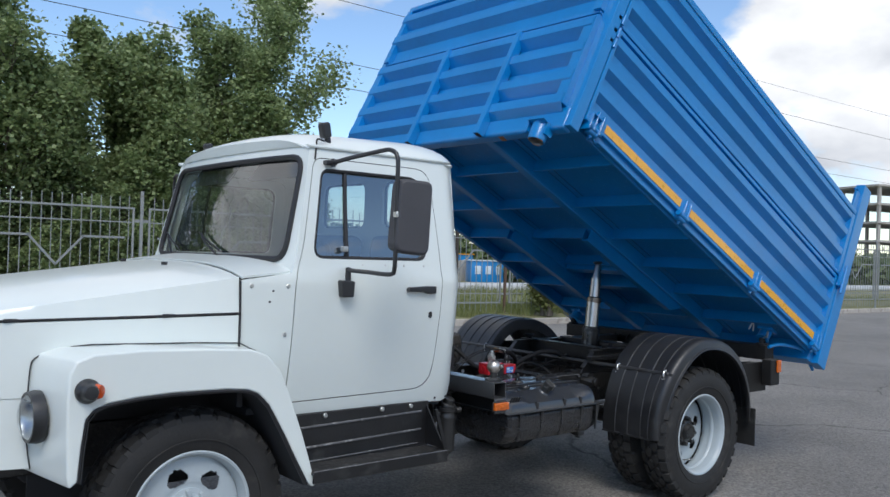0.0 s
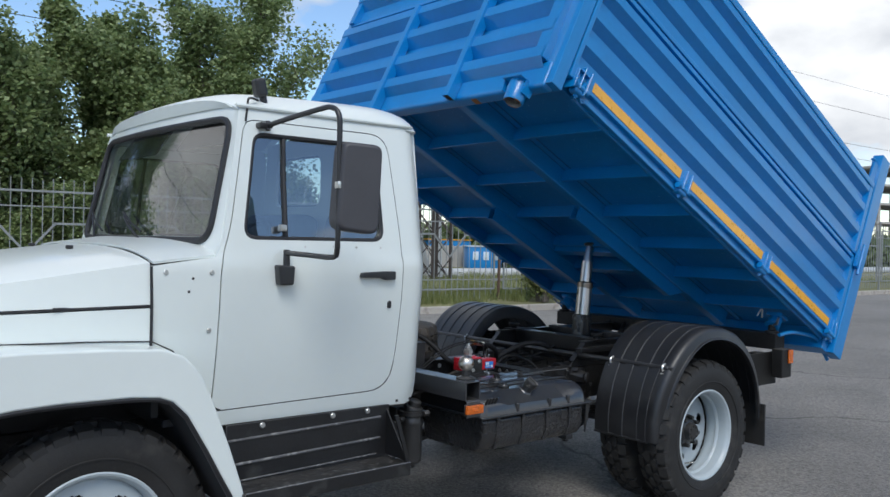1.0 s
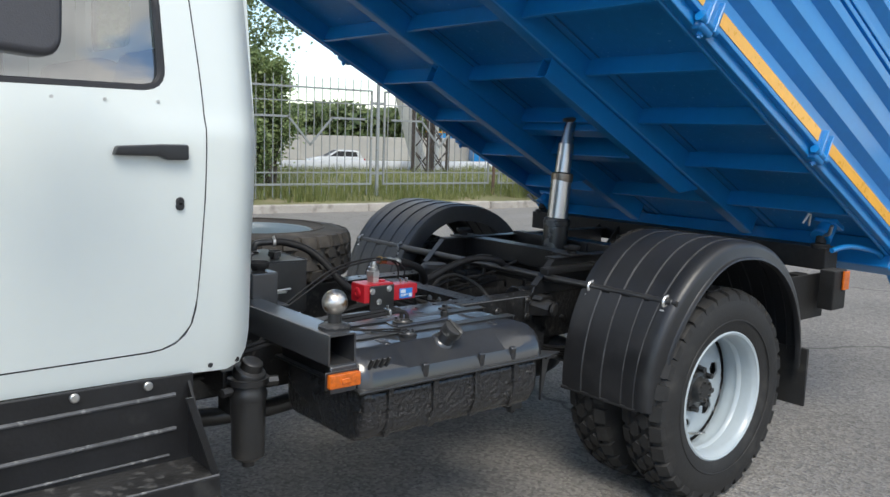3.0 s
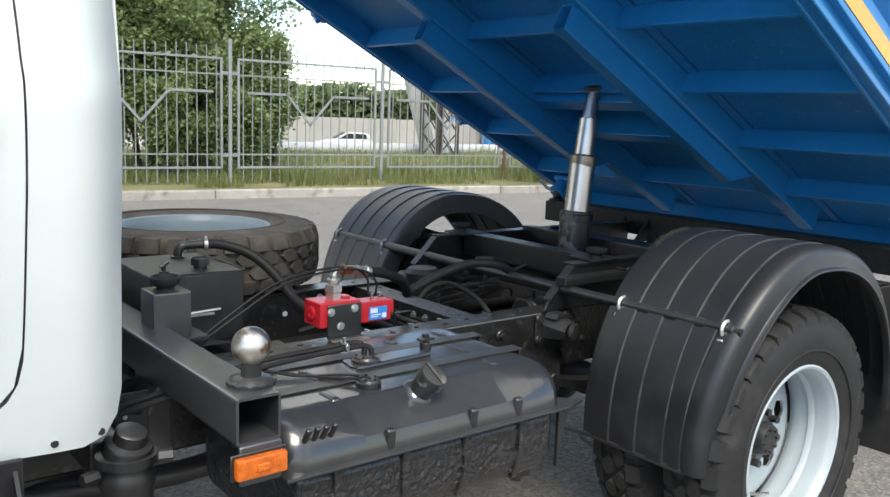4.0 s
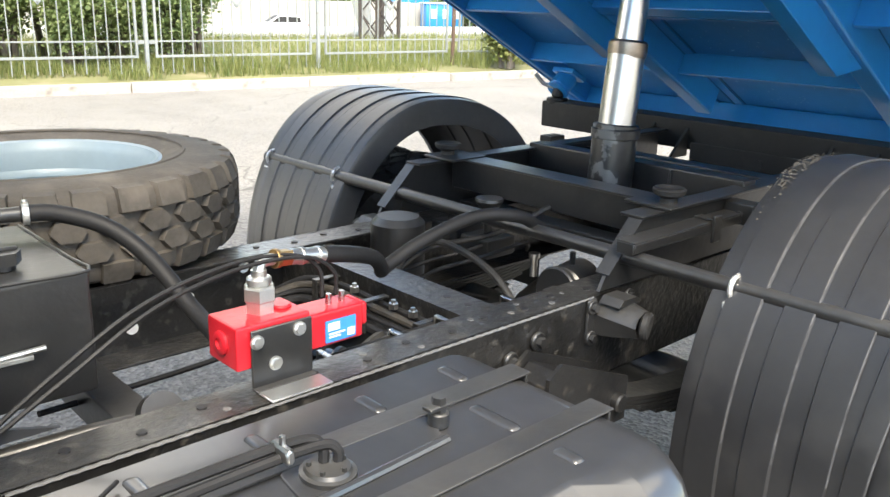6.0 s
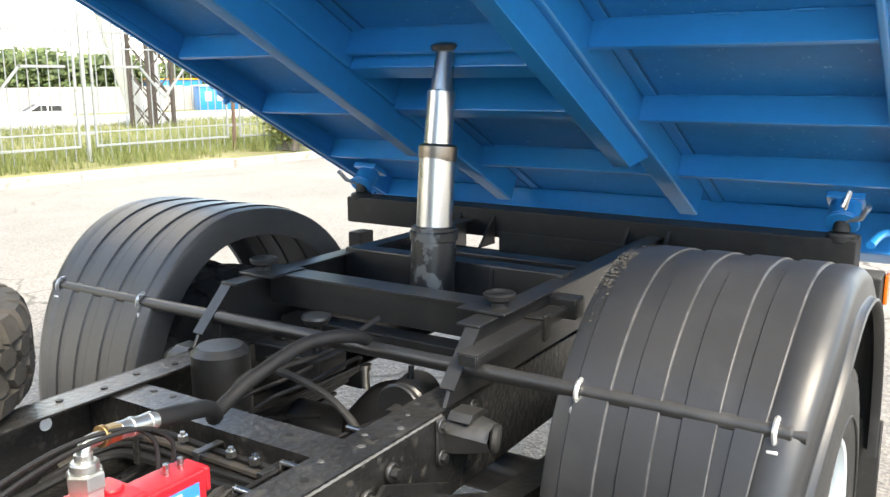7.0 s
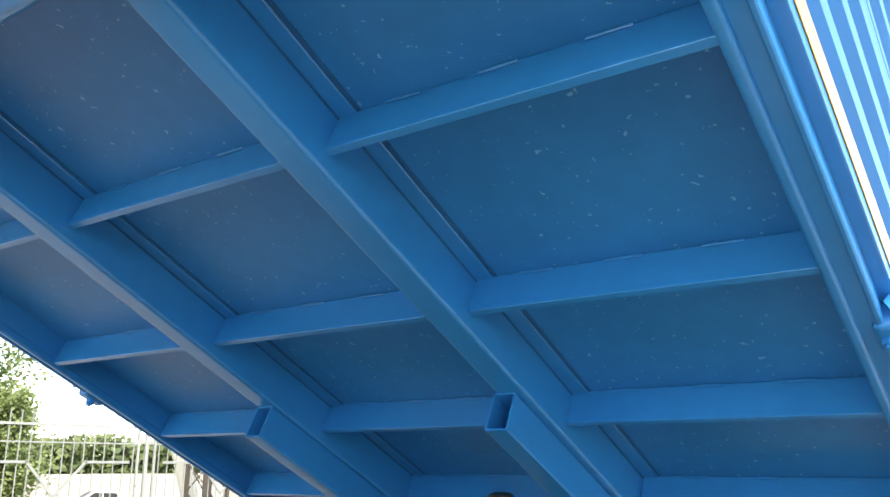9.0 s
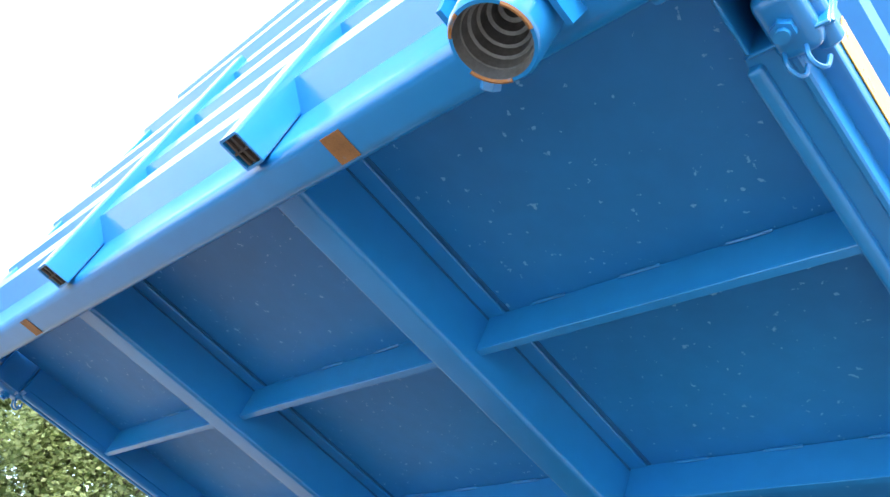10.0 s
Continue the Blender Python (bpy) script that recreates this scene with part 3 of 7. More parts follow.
part("crossmember", box(3.64, 3.72, -0.40, 0.40, 0.84, 0.885, 0.006), BLACK, truck)
part("crossmember", box(3.98, 4.05, -0.41, 0.41, 0.90, 1.045, 0.006), BLACK, truck)
part("crossmember", box(3.79, 3.86, -0.41, 0.41, 0.88, 0.98, 0.006), BLACK, truck)
part("weld_rib", box(3.972, 3.981, -0.175, -0.165, 0.91, 1.04, 0.002, 1), BLACK, truck)
part("crossmember", prism([(2.97, 0.850), (3.075, 0.850), (3.075, 0.843), (2.977, 0.843), (2.977, 0.720), (3.06, 0.720), (3.06, 0.713), (2.97, 0.713)], -0.42, 0.42, "y"), RAIL, truck)
for y in (-0.27, -0.2, 0.05, 0.2, 0.27):
    part("flange_hole", cyl((3.03 + 0.02 * (y > 0), y, 0.850), (3.03 + 0.02 * (y > 0), y, 0.8515), 0.009, 10), SEAL, truck)
part("crossmember", box(2.28, 2.36, -0.35, 0.35, 0.66, 0.74, 0.006), BLACK, truck)
part("crossmember", box(1.45, 1.60, -0.35, 0.35, 0.66, 0.80, 0.006), BLACK, truck)
part("crossmember", box(4.30, 4.38, -0.41, 0.41, 0.88, 1.0, 0.006), BLACK, truck)

# round bar that carries the mudguards
bar = part("mudguard_bar", joined(cyl((3.388, -1.165, 0.940), (3.388, 1.175, 0.940), 0.019, 20, 0.003), cyl((3.388, -1.19, 0.940), (3.388, -1.165, 0.940), 0.013, 12)), BLACK, truck)
for y in (-1.135, -0.727, 0.727, 1.135):
    ring = tube([(3.388 + 0.027 * math.cos(a), y, 0.940 + 0.027 * math.sin(a)) for a in [k * math.pi / 9 for k in range(-5, 12)]], 0.006, 6)
    part("hose_clamp", joined(ring, box(3.353, 3.373, y - 0.012, y + 0.012, 0.893, 0.913, 0.003, 1)), CLAMP, bar, "bright zinc clamp")
for sgn in (-1, 1):
    part("bar_bracket", prism([(3.366, 0.862), (3.426, 0.862), (3.416, 0.955), (3.391, 0.955)], sgn * 0.425, sgn * 0.385, "y", 0.003), BLACK, bar)
support = part("support_angle", joined(box(3.35, 3.90, -0.488, -0.432, 0.985, 0.990, 0.0015, 1), box(3.35, 3.90, -0.488, -0.483, 0.962, 0.985, 0.0015, 1), box(3.35, 3.355, -0.483, -0.436, 0.958, 0.985, 0.001, 1)), BLACK, truck, "black angle iron along the sub-frame")
part("angle_clip", joined(box(3.68, 3.715, -0.500, -0.4885, 0.935, 1.006, 0.003, 1), box(3.68, 3.715, -0.500, -0.436, 0.9915, 0.997, 0.002, 1)), BLACK, support)
part("angle_clip", joined(box(3.84, 3.90, -0.515, -0.43, 0.955, 1.015, 0.006, 2), cyl((3.838, -0.48, 0.985), (3.83, -0.48, 0.985), 0.010, 6)), BLACK, support)

# lifting ram
ram = part("lifting_ram", joined(cyl((3.895, 0, 0.86), (3.916, 0, 1.165), 0.070, 32, 0.004), box(3.80, 4.0, -0.14, 0.14, 0.88, 0.93, 0.01), lathe([(0.070, 0), (0.075, 0.004), (0.075, 0.03), (0.070, 0.034)], 32, Matrix.Translation((3.915, 0, 1.12)))), CHIPPED, truck, "black cylinder barrel with chipped paint")
part("ram_stage", cyl((3.916, 0, 1.16), (3.938, 0, 1.385), 0.056, 32, 0.003), CHROME, ram, "polished steel stage")
part("ram_collar", lathe([(0.044, 0), (0.057, 0.002), (0.060, 0.02), (0.060, 0.045), (0.052, 0.052), (0.042, 0.054)], 32, Matrix.Translation((3.938, 0, 1.362)) @ pose(0, 0, 0, 0, 6, 0)), COLLAR, ram, "oil-browned steel collar")
part("ram_stage", cyl((3.940, 0, 1.41), (3.962, 0, 1.575), 0.043, 32, 0.003), CHROME, ram)
part("ram_stage", cyl((3.962, 0, 1.57), (3.990, 0, 1.70), 0.035, 32, 0.002, 0.028), CHROME, ram)
part("ram_eye", lathe([(0, 0), (0.045, 0.004), (0.05, 0.02), (0.03, 0.03), (0.0, 0.03)], 20, Matrix.Translation((3.992, 0, 1.69))), BLACK, ram)

# rear hinge beam
rear_beam = part("rear_hinge_beam", joined(box(4.82, 4.96, -1.085, 1.085, 0.955, 1.075, 0.008), box(4.72, 4.82, -1.0, -0.93, 0.80, 0.93, 0.006), box(4.72, 4.82, 0.93, 1.0, 0.80, 0.93, 0.006),
                                           *[prism([(4.70, 0.93), (4.82, 0.93), (4.82, 1.05)], y, y + 0.012, "y") for y in (-0.46, -0.30, 0.29, 0.45)]), DULL, truck)
part("rear_crossmember", joined(box(4.66, 4.67, -0.42, 0.42, 0.63, 0.93, 0.003, 1), box(4.66, 4.72, -0.42, 0.42, 0.92, 0.928, 0.002, 1), *[cyl((4.655, y, 0.84), (4.662, y, 0.84), 0.014, 8) for y in (-0.3, -0.1, 0.1, 0.3)]), DULL, truck)
# added dark plate in place of clutter, closing the bright slit below the beam
part("gap_plate", joined(box(4.672, 4.680, -0.42, 0.19, 0.90, 1.012, 0.003, 1), cyl((4.668, -0.10, 0.97), (4.672, -0.10, 0.97), 0.016, 10)), DULL, truck)
part("tow_plate", joined(box(4.30, 4.66, -0.36, 0.36, 0.70, 0.71), box(4.40, 4.42, -0.40, 0.40, 0.66, 0.88, 0.003, 1)), DULL, truck)
part("tail_lamp_box", joined(box(4.76, 4.90, -1.175, -1.09, 0.76, 0.97, 0.01), box(4.44, 4.89, -1.06, -1.05, 0.70, 0.94, 0.003, 1)), DULL, rear_beam)
part("tail_lamp", box(4.835, 4.895, -1.190, -1.177, 0.865, 0.965, 0.004), ORANGE, rear_beam, "orange side lamp")
for sgn in (-1, 1):
    part("hinge_pin", joined(cyl((4.865, sgn * 1.03, 1.06), (4.865, sgn * 1.03, 1.09), 0.05, 20, 0.005), cyl((4.865, sgn * 1.03, 1.09), (4.88, sgn * 1.03, 1.16), 0.028, 16, 0.004)), DULL, rear_beam)
    part("hinge_handle", tube([(4.86, sgn * 1.04, 1.135), (4.83, sgn * 1.09, 1.15), (4.80, sgn * 1.115, 1.195)], 0.010, 8), GALV, rear_beam)


part("wire_hook", tube([(4.60, -1.06, 1.215), (4.625, -1.075, 1.262), (4.645, -1.075, 1.258), (4.665, -1.06, 1.20)], 0.006, 6), GALV, truck, "bright bent wire hook")


# -- wheels --
TYRE_R, TYRE_W = 0.484, 0.222


def tyre_mesh(rows=4, count=32, hexed=True):
    """Carcass turned from its section, with tread blocks standing on it; the axle is along y."""
    R, W = TYRE_R - 0.018, TYRE_W / 2
    prof = [(0.284, -0.070), (0.289, -0.088), (0.305, -0.100), (0.36, -W - 0.003), (0.40, -W), (0.435, -W + 0.006), (R - 0.008, -W + 0.018), (R, -W + 0.035), (R + 0.002, 0),
            (R, W - 0.035), (R - 0.008, W - 0.018), (0.435, W - 0.006), (0.40, W), (0.36, W + 0.003), (0.305, 0.100), (0.289, 0.088), (0.284, 0.070)]
    carcass = lathe(prof, 72, pose(0, 0, 0, 90, 0, 0), closed=True)
    bm = bmesh.new()
    span = 2 * (W - 0.012)
    for r in range(rows):
        yc = -span / 2 + span * (r + 0.5) / rows
        hw = span / rows * 0.465
        edge = r in (0, rows - 1)
        n = count
        step = 2 * math.pi / n
        for k in range(n):
            a = step * (k + 0.5 * (r % 2))
            h = step * 0.385
            if edge:
                out = -1 if r == 0 else 1
                pts = [(-h, -out * hw), (h, -out * hw), (h * 1.02, out * hw * 0.7), (h * 0.92, out * hw * 1.32), (-h * 0.92, out * hw * 1.32), (-h * 1.02, out * hw * 0.7)]
            elif hexed:
                pts = [(-h * 1.10, 0), (-h * 0.72, -hw), (h * 0.5, -hw * 1.05), (h * 1.10, 0), (h * 0.72, hw), (-h * 0.5, hw * 1.05)]
            else:
                pts = [(-h, -hw), (h * 0.7, -hw), (h, hw), (-h * 0.7, hw)]
            lo, hi = [], []
            for da, dy in pts:
                for ring, rad, k2 in ((lo, R - 0.014, 1.0), (hi, TYRE_R + 0.001, 0.9)):
                    y = yc + dy * k2
                    rr = rad - (max(0.0, abs(y) - (W - 0.035)) * 0.75)
                    aa = a + da * k2
                    ring.append(bm.verts.new((rr * math.cos(aa), y, rr * math.sin(aa))))
            bm.faces.new(hi)
            m = len(pts)
            for i in range(m):
                bm.faces.new((lo[i], lo[(i + 1) % m], hi[(i + 1) % m], hi[i]))
    bmesh.ops.recalc_face_normals(bm, faces=bm.faces[:])
    rings = [lathe([(0.345, 0), (0.347, 0.003), (0.352, 0.003), (0.354, 0)], 64, pose(0, s * (W + 0.0015), 0, -90 * s, 0, 0)) for s in (-1, 1)]
    return joined(carcass, bm, *rings)


def rim_mesh(face, hole=(0.040, 0.030, 0.172)):
    """A rim whose disc lies at y = face (outside is -y), with round hand holes and a rolled outer flange."""
    barrel = lathe([(0.281, -0.088), (0.283, -0.094), (0.277, -0.098), (0.268, -0.094), (0.262, -0.080), (0.252, -0.066), (0.251, -0.02), (0.244, -0.012), (0.243, 0.0), (0.249, 0.008), (0.249, 0.03), (0.252, 0.06), (0.266, 0.085), (0.281, 0.092), (0.281, 0.086),
                    (0.262, 0.080), (0.256, 0.05), (0.254, 0.0), (0.257, -0.062), (0.268, -0.078)], 64, pose(0, 0, 0, 90, 0, 0) @ Matrix.Diagonal((1, 1, -1, 1)), closed=True)
    bm = bmesh.new()
    nh, n = 6, 156
    rad = [0.250, 0.238, 0.218] + [0.208 - 0.008 * k for k in range(11)] + [0.115, 0.07]
    dep = [0.012, 0.004, 0.001] + [-0.0004 * k for k in range(8)] + [-0.002, -0.001, 0.0] + [0.006, 0.006]
    for lay in (0, 0.008):
        rings = [[bm.verts.new((r * math.cos(2 * math.pi * i / n), face + d + lay, r * math.sin(2 * math.pi * i / n))) for i in range(n)] for r, d in zip(rad, dep)]
        for q in range(len(rings) - 1):
            for i in range(n):
                ph = (i + 0.5) / n * nh % 1.0
                rm = (rad[q] + rad[q + 1]) / 2
                if ((ph - 0.5) * 2 * math.pi / nh * rm / hole[0]) ** 2 + ((rm - hole[2]) / hole[1]) ** 2 < 1.0:
                    continue
                bm.faces.new((rings[q][i], rings[q][(i + 1) % n], rings[q + 1][(i + 1) % n], rings[q + 1][i]))
    bmesh.ops.recalc_face_normals(bm, faces=bm.faces[:])
    return joined(barrel, bm)


def hub_mesh(y0, y1):
    body = lathe([(0, 0), (0.052, 0.0), (0.055, 0.012), (0.062, 0.05), (0.082, 0.062), (0.085, 0.085), (0.11, 0.09), (0.11, 0.11), (0, 0.11)], 32, pose(0, y0, 0, -90, 0, 0) @ Matrix.Diagonal((1, 1, (y1 - y0) / 0.11, 1)))
    bolts = [cyl((0.093 * math.cos(a), y0 + 0.02, 0.093 * math.sin(a)), (0.093 * math.cos(a), y1 - 0.01, 0.093 * math.sin(a)), 0.014, 6) for a in [k * math.pi / 4 for k in range(8)]]
    caps = [cyl((0.04 * math.cos(a), y0 - 0.008, 0.04 * math.sin(a)), (0.04 * math.cos(a), y0 + 0.002, 0.04 * math.sin(a)), 0.007, 6) for a in [k * math.pi / 4 + 0.3 for k in range(8)]]
    return joined(body, *bolts, *caps)


TYRE = tyre_mesh()


def wheel(name, at, turn, face, rubber=RUBBER, hub=None, hub_mat=None, label="", roll=0.0, size=1.0, paint=RIM, hole=(0.040, 0.030, 0.172)):
    m = pose(*at) @ turn @ Matrix.Rotation(roll, 4, "Y") @ Matrix.Scale(size, 4)
    w = part(name, moved(rim_mesh(face, hole), m @ Matrix.Diagonal((1.045, 1, 1.045, 1))), paint, truck, label)
    part("tyre", moved(TYRE.copy(), m), rubber, w, "worn black tyre with chunky tread blocks", 30)
    if hub:
        part("hub", moved(hub_mesh(*hub), m), hub_mat or BLACK, w)
    part("tyre_valve", moved(cyl((0.02, face - 0.02, -0.215), (0.05, face - 0.085, -0.19), 0.006, 8), m), STEEL, w)
    return w


HALF = Matrix.Rotation(math.pi, 4, "Z")
ID = Matrix.Identity(4)
for sgn, turn in ((-1, ID), (1, HALF)):
    wheel("front_wheel", (0, sgn * 0.82, 0.482), turn, -0.045, RUBBER, (-0.10, -0.035), RIM, "silver-painted front wheel", 0.70, hole=(0.050, 0.040, 0.165))
    wheel("rear_wheel", (3.775, sgn * 1.10, 0.482), turn, 0.075, RUBBER, (0.0, 0.068), BLACK, "silver-painted deep-dished dual rear wheel", 0.2)
    wheel("rear_wheel", (3.775, sgn * 0.80, 0.482), turn @ HALF, 0.06, RUBBER, None, None, "inner dual rear wheel", 0.1)
wheel("spare_wheel", (2.455, 0.775, 0.985), Matrix.Rotation(-math.pi / 2, 4, "X"), 0.03, RUBBER_DUST, None, None, "dusty spare wheel laid flat on its carrier", 0.5, 1.058, RIM_SHADED)
part("spare_carrier", joined(box(2.15, 2.75, 0.43, 1.1, 0.83, 0.855, 0.006), box(2.38, 2.50, 0.43, 1.2, 0.78, 0.83, 0.006)), BLACK, truck)

# axles, springs, shafts
part("rear_axle", joined(cyl((3.77, -0.95, 0.487), (3.77, 0.95, 0.487), 0.065, 20, 0.01), lathe([(0, -0.17), (0.10, -0.16), (0.19, -0.08), (0.21, 0), (0.19, 0.08), (0.10, 0.16), (0, 0.17)], 28, pose(3.77, 0.02, 0.49, 0, 90, 0)),
                         cyl((3.45, 0.02, 0.52), (3.62, 0.02, 0.50), 0.07, 20, 0.01)), BLACK, truck)
part("drive_shaft", joined(cyl((1.9, 0.02, 0.64), (3.46, 0.02, 0.53), 0.045, 20), lathe([(0, 0), (0.06, 0), (0.06, 0.05), (0, 0.05)], 16, pose(3.40, 0.02, 0.535, 0, 90, 0))), BLACK, truck)
part("front_axle", joined(cyl((0, -0.8, 0.44), (0, 0.8, 0.44), 0.055, 16, 0.008)), BLACK, truck)
for sgn in (-1, 1):
    leaves = []
    for k in range(7):
        h = 0.62 - 0.07 * k
        leaves.append(sheet(lambda u, v, h=h, k=k: (3.77 + u * h, sgn * 0.50 + v, 0.565 + 0.10 * u * u * h * h / 0.36 - 0.011 * k), [i / 8 - 1 for i in range(17)], (-0.04, 0.04), 0.009))
    part("leaf_spring", joined(*leaves), UNDER, truck)
    hanger = part("spring_hanger", joined(prism([(2.99, 0.775), (3.03, 0.80), (3.27, 0.705), (3.27, 0.60), (3.16, 0.60), (2.99, 0.68)], sgn * 0.452, sgn * 0.462, "y"), prism([(2.99, 0.775), (3.03, 0.80), (3.27, 0.705), (3.27, 0.60), (3.16, 0.60), (2.99, 0.68)], sgn * 0.545, sgn * 0.555, "y"),
                                              prism([(2.99, 0.755), (3.03, 0.780), (3.25, 0.69), (3.25, 0.66), (2.99, 0.72)], sgn * 0.462, sgn * 0.545, "y", 0.004), cyl((3.23, sgn * 0.445, 0.655), (3.23, sgn * 0.575, 0.655), 0.022, 14, 0.004)), UNDER, truck)
    for hx, hz in ((3.00, 0.775), (3.085, 0.80), (3.06, 0.665)):
        part("hanger_bolt", joined(cyl((hx, sgn * 0.431, hz), (hx, sgn * 0.442, hz), 0.022, 16, 0.003), cyl((hx, sgn * 0.442, hz), (hx, sgn * 0.456, hz), 0.012, 6)), BLACK, hanger)
    nose = [(3.283, 0.768), (3.280, 0.818), (3.302, 0.842), (3.335, 0.856), (3.372, 0.846), (3.394, 0.820), (3.390, 0.766), (3.337, 0.758)]

    def stop_skin(u, k):
        a_, b_ = nose[k % 8]
        w_ = 2 * math.pi * (k % 8) / 8 - 2.36
        q_ = min(1.0, u) ** 1.5
        return (a_ * (1 - q_) + (3.338 - 0.036 * math.cos(w_ + 1.57)) * q_, sgn * (0.436 + 0.105 * u), b_ * (1 - q_) + (0.806 + 0.034 * math.sin(w_ + 1.57)) * q_)
    stop = part("bump_stop", joined(sheet(stop_skin, (0, 0.25, 0.5, 0.75, 0.9, 1.0), range(9), 0.004), box(3.256, 3.292, *sorted((sgn * 0.431, sgn * 0.440)), 0.745, 0.855, 0.004, 1), prism([(3.292, 0.846), (3.385, 0.846), (3.36, 0.862), (3.31, 0.862)], sgn * 0.44, sgn * 0.50, "y", 0.002)), BLACK, truck, "black bump stop on the frame")
    part("stop_face", cyl((3.338, sgn * 0.533, 0.806), (3.345, sgn * 0.552, 0.804), 0.034, 18, 0.005), RUBBER, stop)
    for hx, hz in ((3.27, 0.838), (3.27, 0.762), (3.41, 0.838)):
        part("stop_bolt", joined(cyl((hx, sgn * 0.440, hz), (hx, sgn * 0.446, hz), 0.018, 14, 0.002), cyl((hx, sgn * 0.446, hz), (hx, sgn * 0.456, hz), 0.010, 6)), BLACK, stop)
part("air_reservoir", cyl((3.24, 0.235, 0.72), (3.24, 0.235, 0.925), 0.078, 28, 0.018), BLACK, truck, "black air filter canister")
part("air_reservoir", joined(cyl((3.38, -0.25, 0.80), (3.52, -0.22, 0.80), 0.062, 26, 0.018), cyl((3.365, -0.25, 0.80), (3.385, -0.25, 0.80), 0.068, 26, 0.004), cyl((3.32, -0.255, 0.80), (3.37, -0.25, 0.80), 0.02, 12), cyl((3.44, -0.24, 0.858), (3.44, -0.24, 0.895), 0.008, 8)), BLACK, truck, "black brake chamber")
part("brake_valve", joined(box(3.42, 3.54, 0.05, 0.17, 0.80, 0.86, 0.012), cyl((3.47, 0.10, 0.86), (3.47, 0.10, 0.955), 0.014, 12), lathe([(0, 0), (0.03, 0), (0.042, 0.018), (0.04, 0.026), (0, 0.024)], 20, Matrix.Translation((3.47, 0.10, 0.945)))), BLACK, truck)
part("gearbox", joined(box(0.9, 1.75, -0.2, 0.24, 0.46, 0.82, 0.05, 3), cyl((1.70, 0.02, 0.64), (1.95, 0.02, 0.64), 0.09, 24, 0.015)), BLACK, truck)
part("engine", joined(box(-0.6, 0.75, -0.30, 0.30, 0.55, 1.25, 0.06, 3)), DARKIN, truck)
can = part("dryer_canister", joined(lathe([(0, 0.0), (0.040, 0.0), (0.054, 0.014), (0.056, 0.20), (0.060, 0.205), (0.061, 0.225), (0.055, 0.235), (0.055, 0.25), (0.066, 0.255), (0.066, 0.275), (0.0, 0.275)], 32, Matrix.Translation((1.665, -0.78, 0.535))),
                                    box(1.60, 1.68, -0.73, -0.44, 0.745, 0.825, 0.01), cyl((1.60, -0.79, 0.775), (1.565, -0.80, 0.775), 0.014, 6), cyl((1.72, -0.79, 0.79), (1.76, -0.80, 0.79), 0.016, 6)), BLACK, truck, "black air dryer canister")
part("dryer_cap", lathe([(0, 0.06), (0.028, 0.06), (0.034, 0.055), (0.036, 0.030), (0.050, 0.026), (0.054, 0.018), (0.054, 0.0), (0, 0.0)], 32, pose(1.665, -0.78, 0.811, 18, 8, 0)), BLACK, can)
part("drain_valve", cyl((1.665, -0.78, 0.51), (1.665, -0.78, 0.535), 0.022, 14, 0.003), BLACK, can)
part("side_bracket", joined(prism([(1.72, 0.86), (1.80, 0.86), (1.80, 0.70), (1.76, 0.60), (1.72, 0.60)], -0.53, -0.538, "y", 0.003), box(1.715, 1.723, -0.538, -0.44, 0.60, 0.86, 0.002, 1)), BLACK, truck)
for bx, bz in ((1.78, 0.84), (1.74, 0.80), (1.775, 0.74), (1.74, 0.70)):
    # pale discs for daylight behind the bracket
    part("bracket_hole", cyl((bx, -0.538, bz), (bx, -0.5405, bz), 0.006, 10), DAYLIT, truck, "pale disc painted as daylight through a bracket hole")
part("cab_hose", joined(tube([(1.45, -0.50, 0.80), (1.58, -0.55, 0.835), (1.70, -0.56, 0.84), (1.79, -0.52, 0.80)], 0.014, 8, 5), tube([(1.45, -0.48, 0.74), (1.60, -0.58, 0.77), (1.74, -0.58, 0.765), (1.80, -0.50, 0.72)], 0.010, 8, 5)), RUBBER, truck)
part("exhaust_pipe", tube([(0.9, 0.1, 0.5), (1.8, -0.25, 0.50), (2.3, -0.2, 0.52), (3.1, 0.35, 0.5), (4.4, 0.75, 0.45)], 0.035, 12, 6), BLACK, truck)

# -- front cross tube with its ball, rests and side marker --


def hollow(x0, x1, y0, y1, z0, z1, end, b=0.008, t=0.006, deep=0.3):
    """A square tube, open at one end ('-x', '-y' or '-z')."""
    bm = box(x0, x1, y0, y1, z0, z1)
    way = {"-x": Vector((-1, 0, 0)), "-y": Vector((0, -1, 0)), "-z": Vector((0, 0, -1))}[end]
    for f_ in bm.faces:
        f_.normal_update()
    long_edges = [e for e in bm.edges if abs((e.verts[0].co - e.verts[1].co).normalized().dot(way)) > 0.9]
    bmesh.ops.bevel(bm, geom=long_edges, offset=b, segments=2, affect="EDGES", profile=0.5)
    for f_ in bm.faces:
        f_.normal_update()
    face = max(bm.faces, key=lambda f_: f_.normal.dot(way) + f_.calc_area() * 0.01 if f_.normal.dot(way) > 0.99 else -1)
    bmesh.ops.inset_region(bm, faces=[face], thickness=t)
    ex = bmesh.ops.extrude_discrete_faces(bm, faces=[face])
    bmesh.ops.translate(bm, verts=list({v for f_ in ex["faces"] for v in f_.verts}), vec=-way * deep)
    return bm


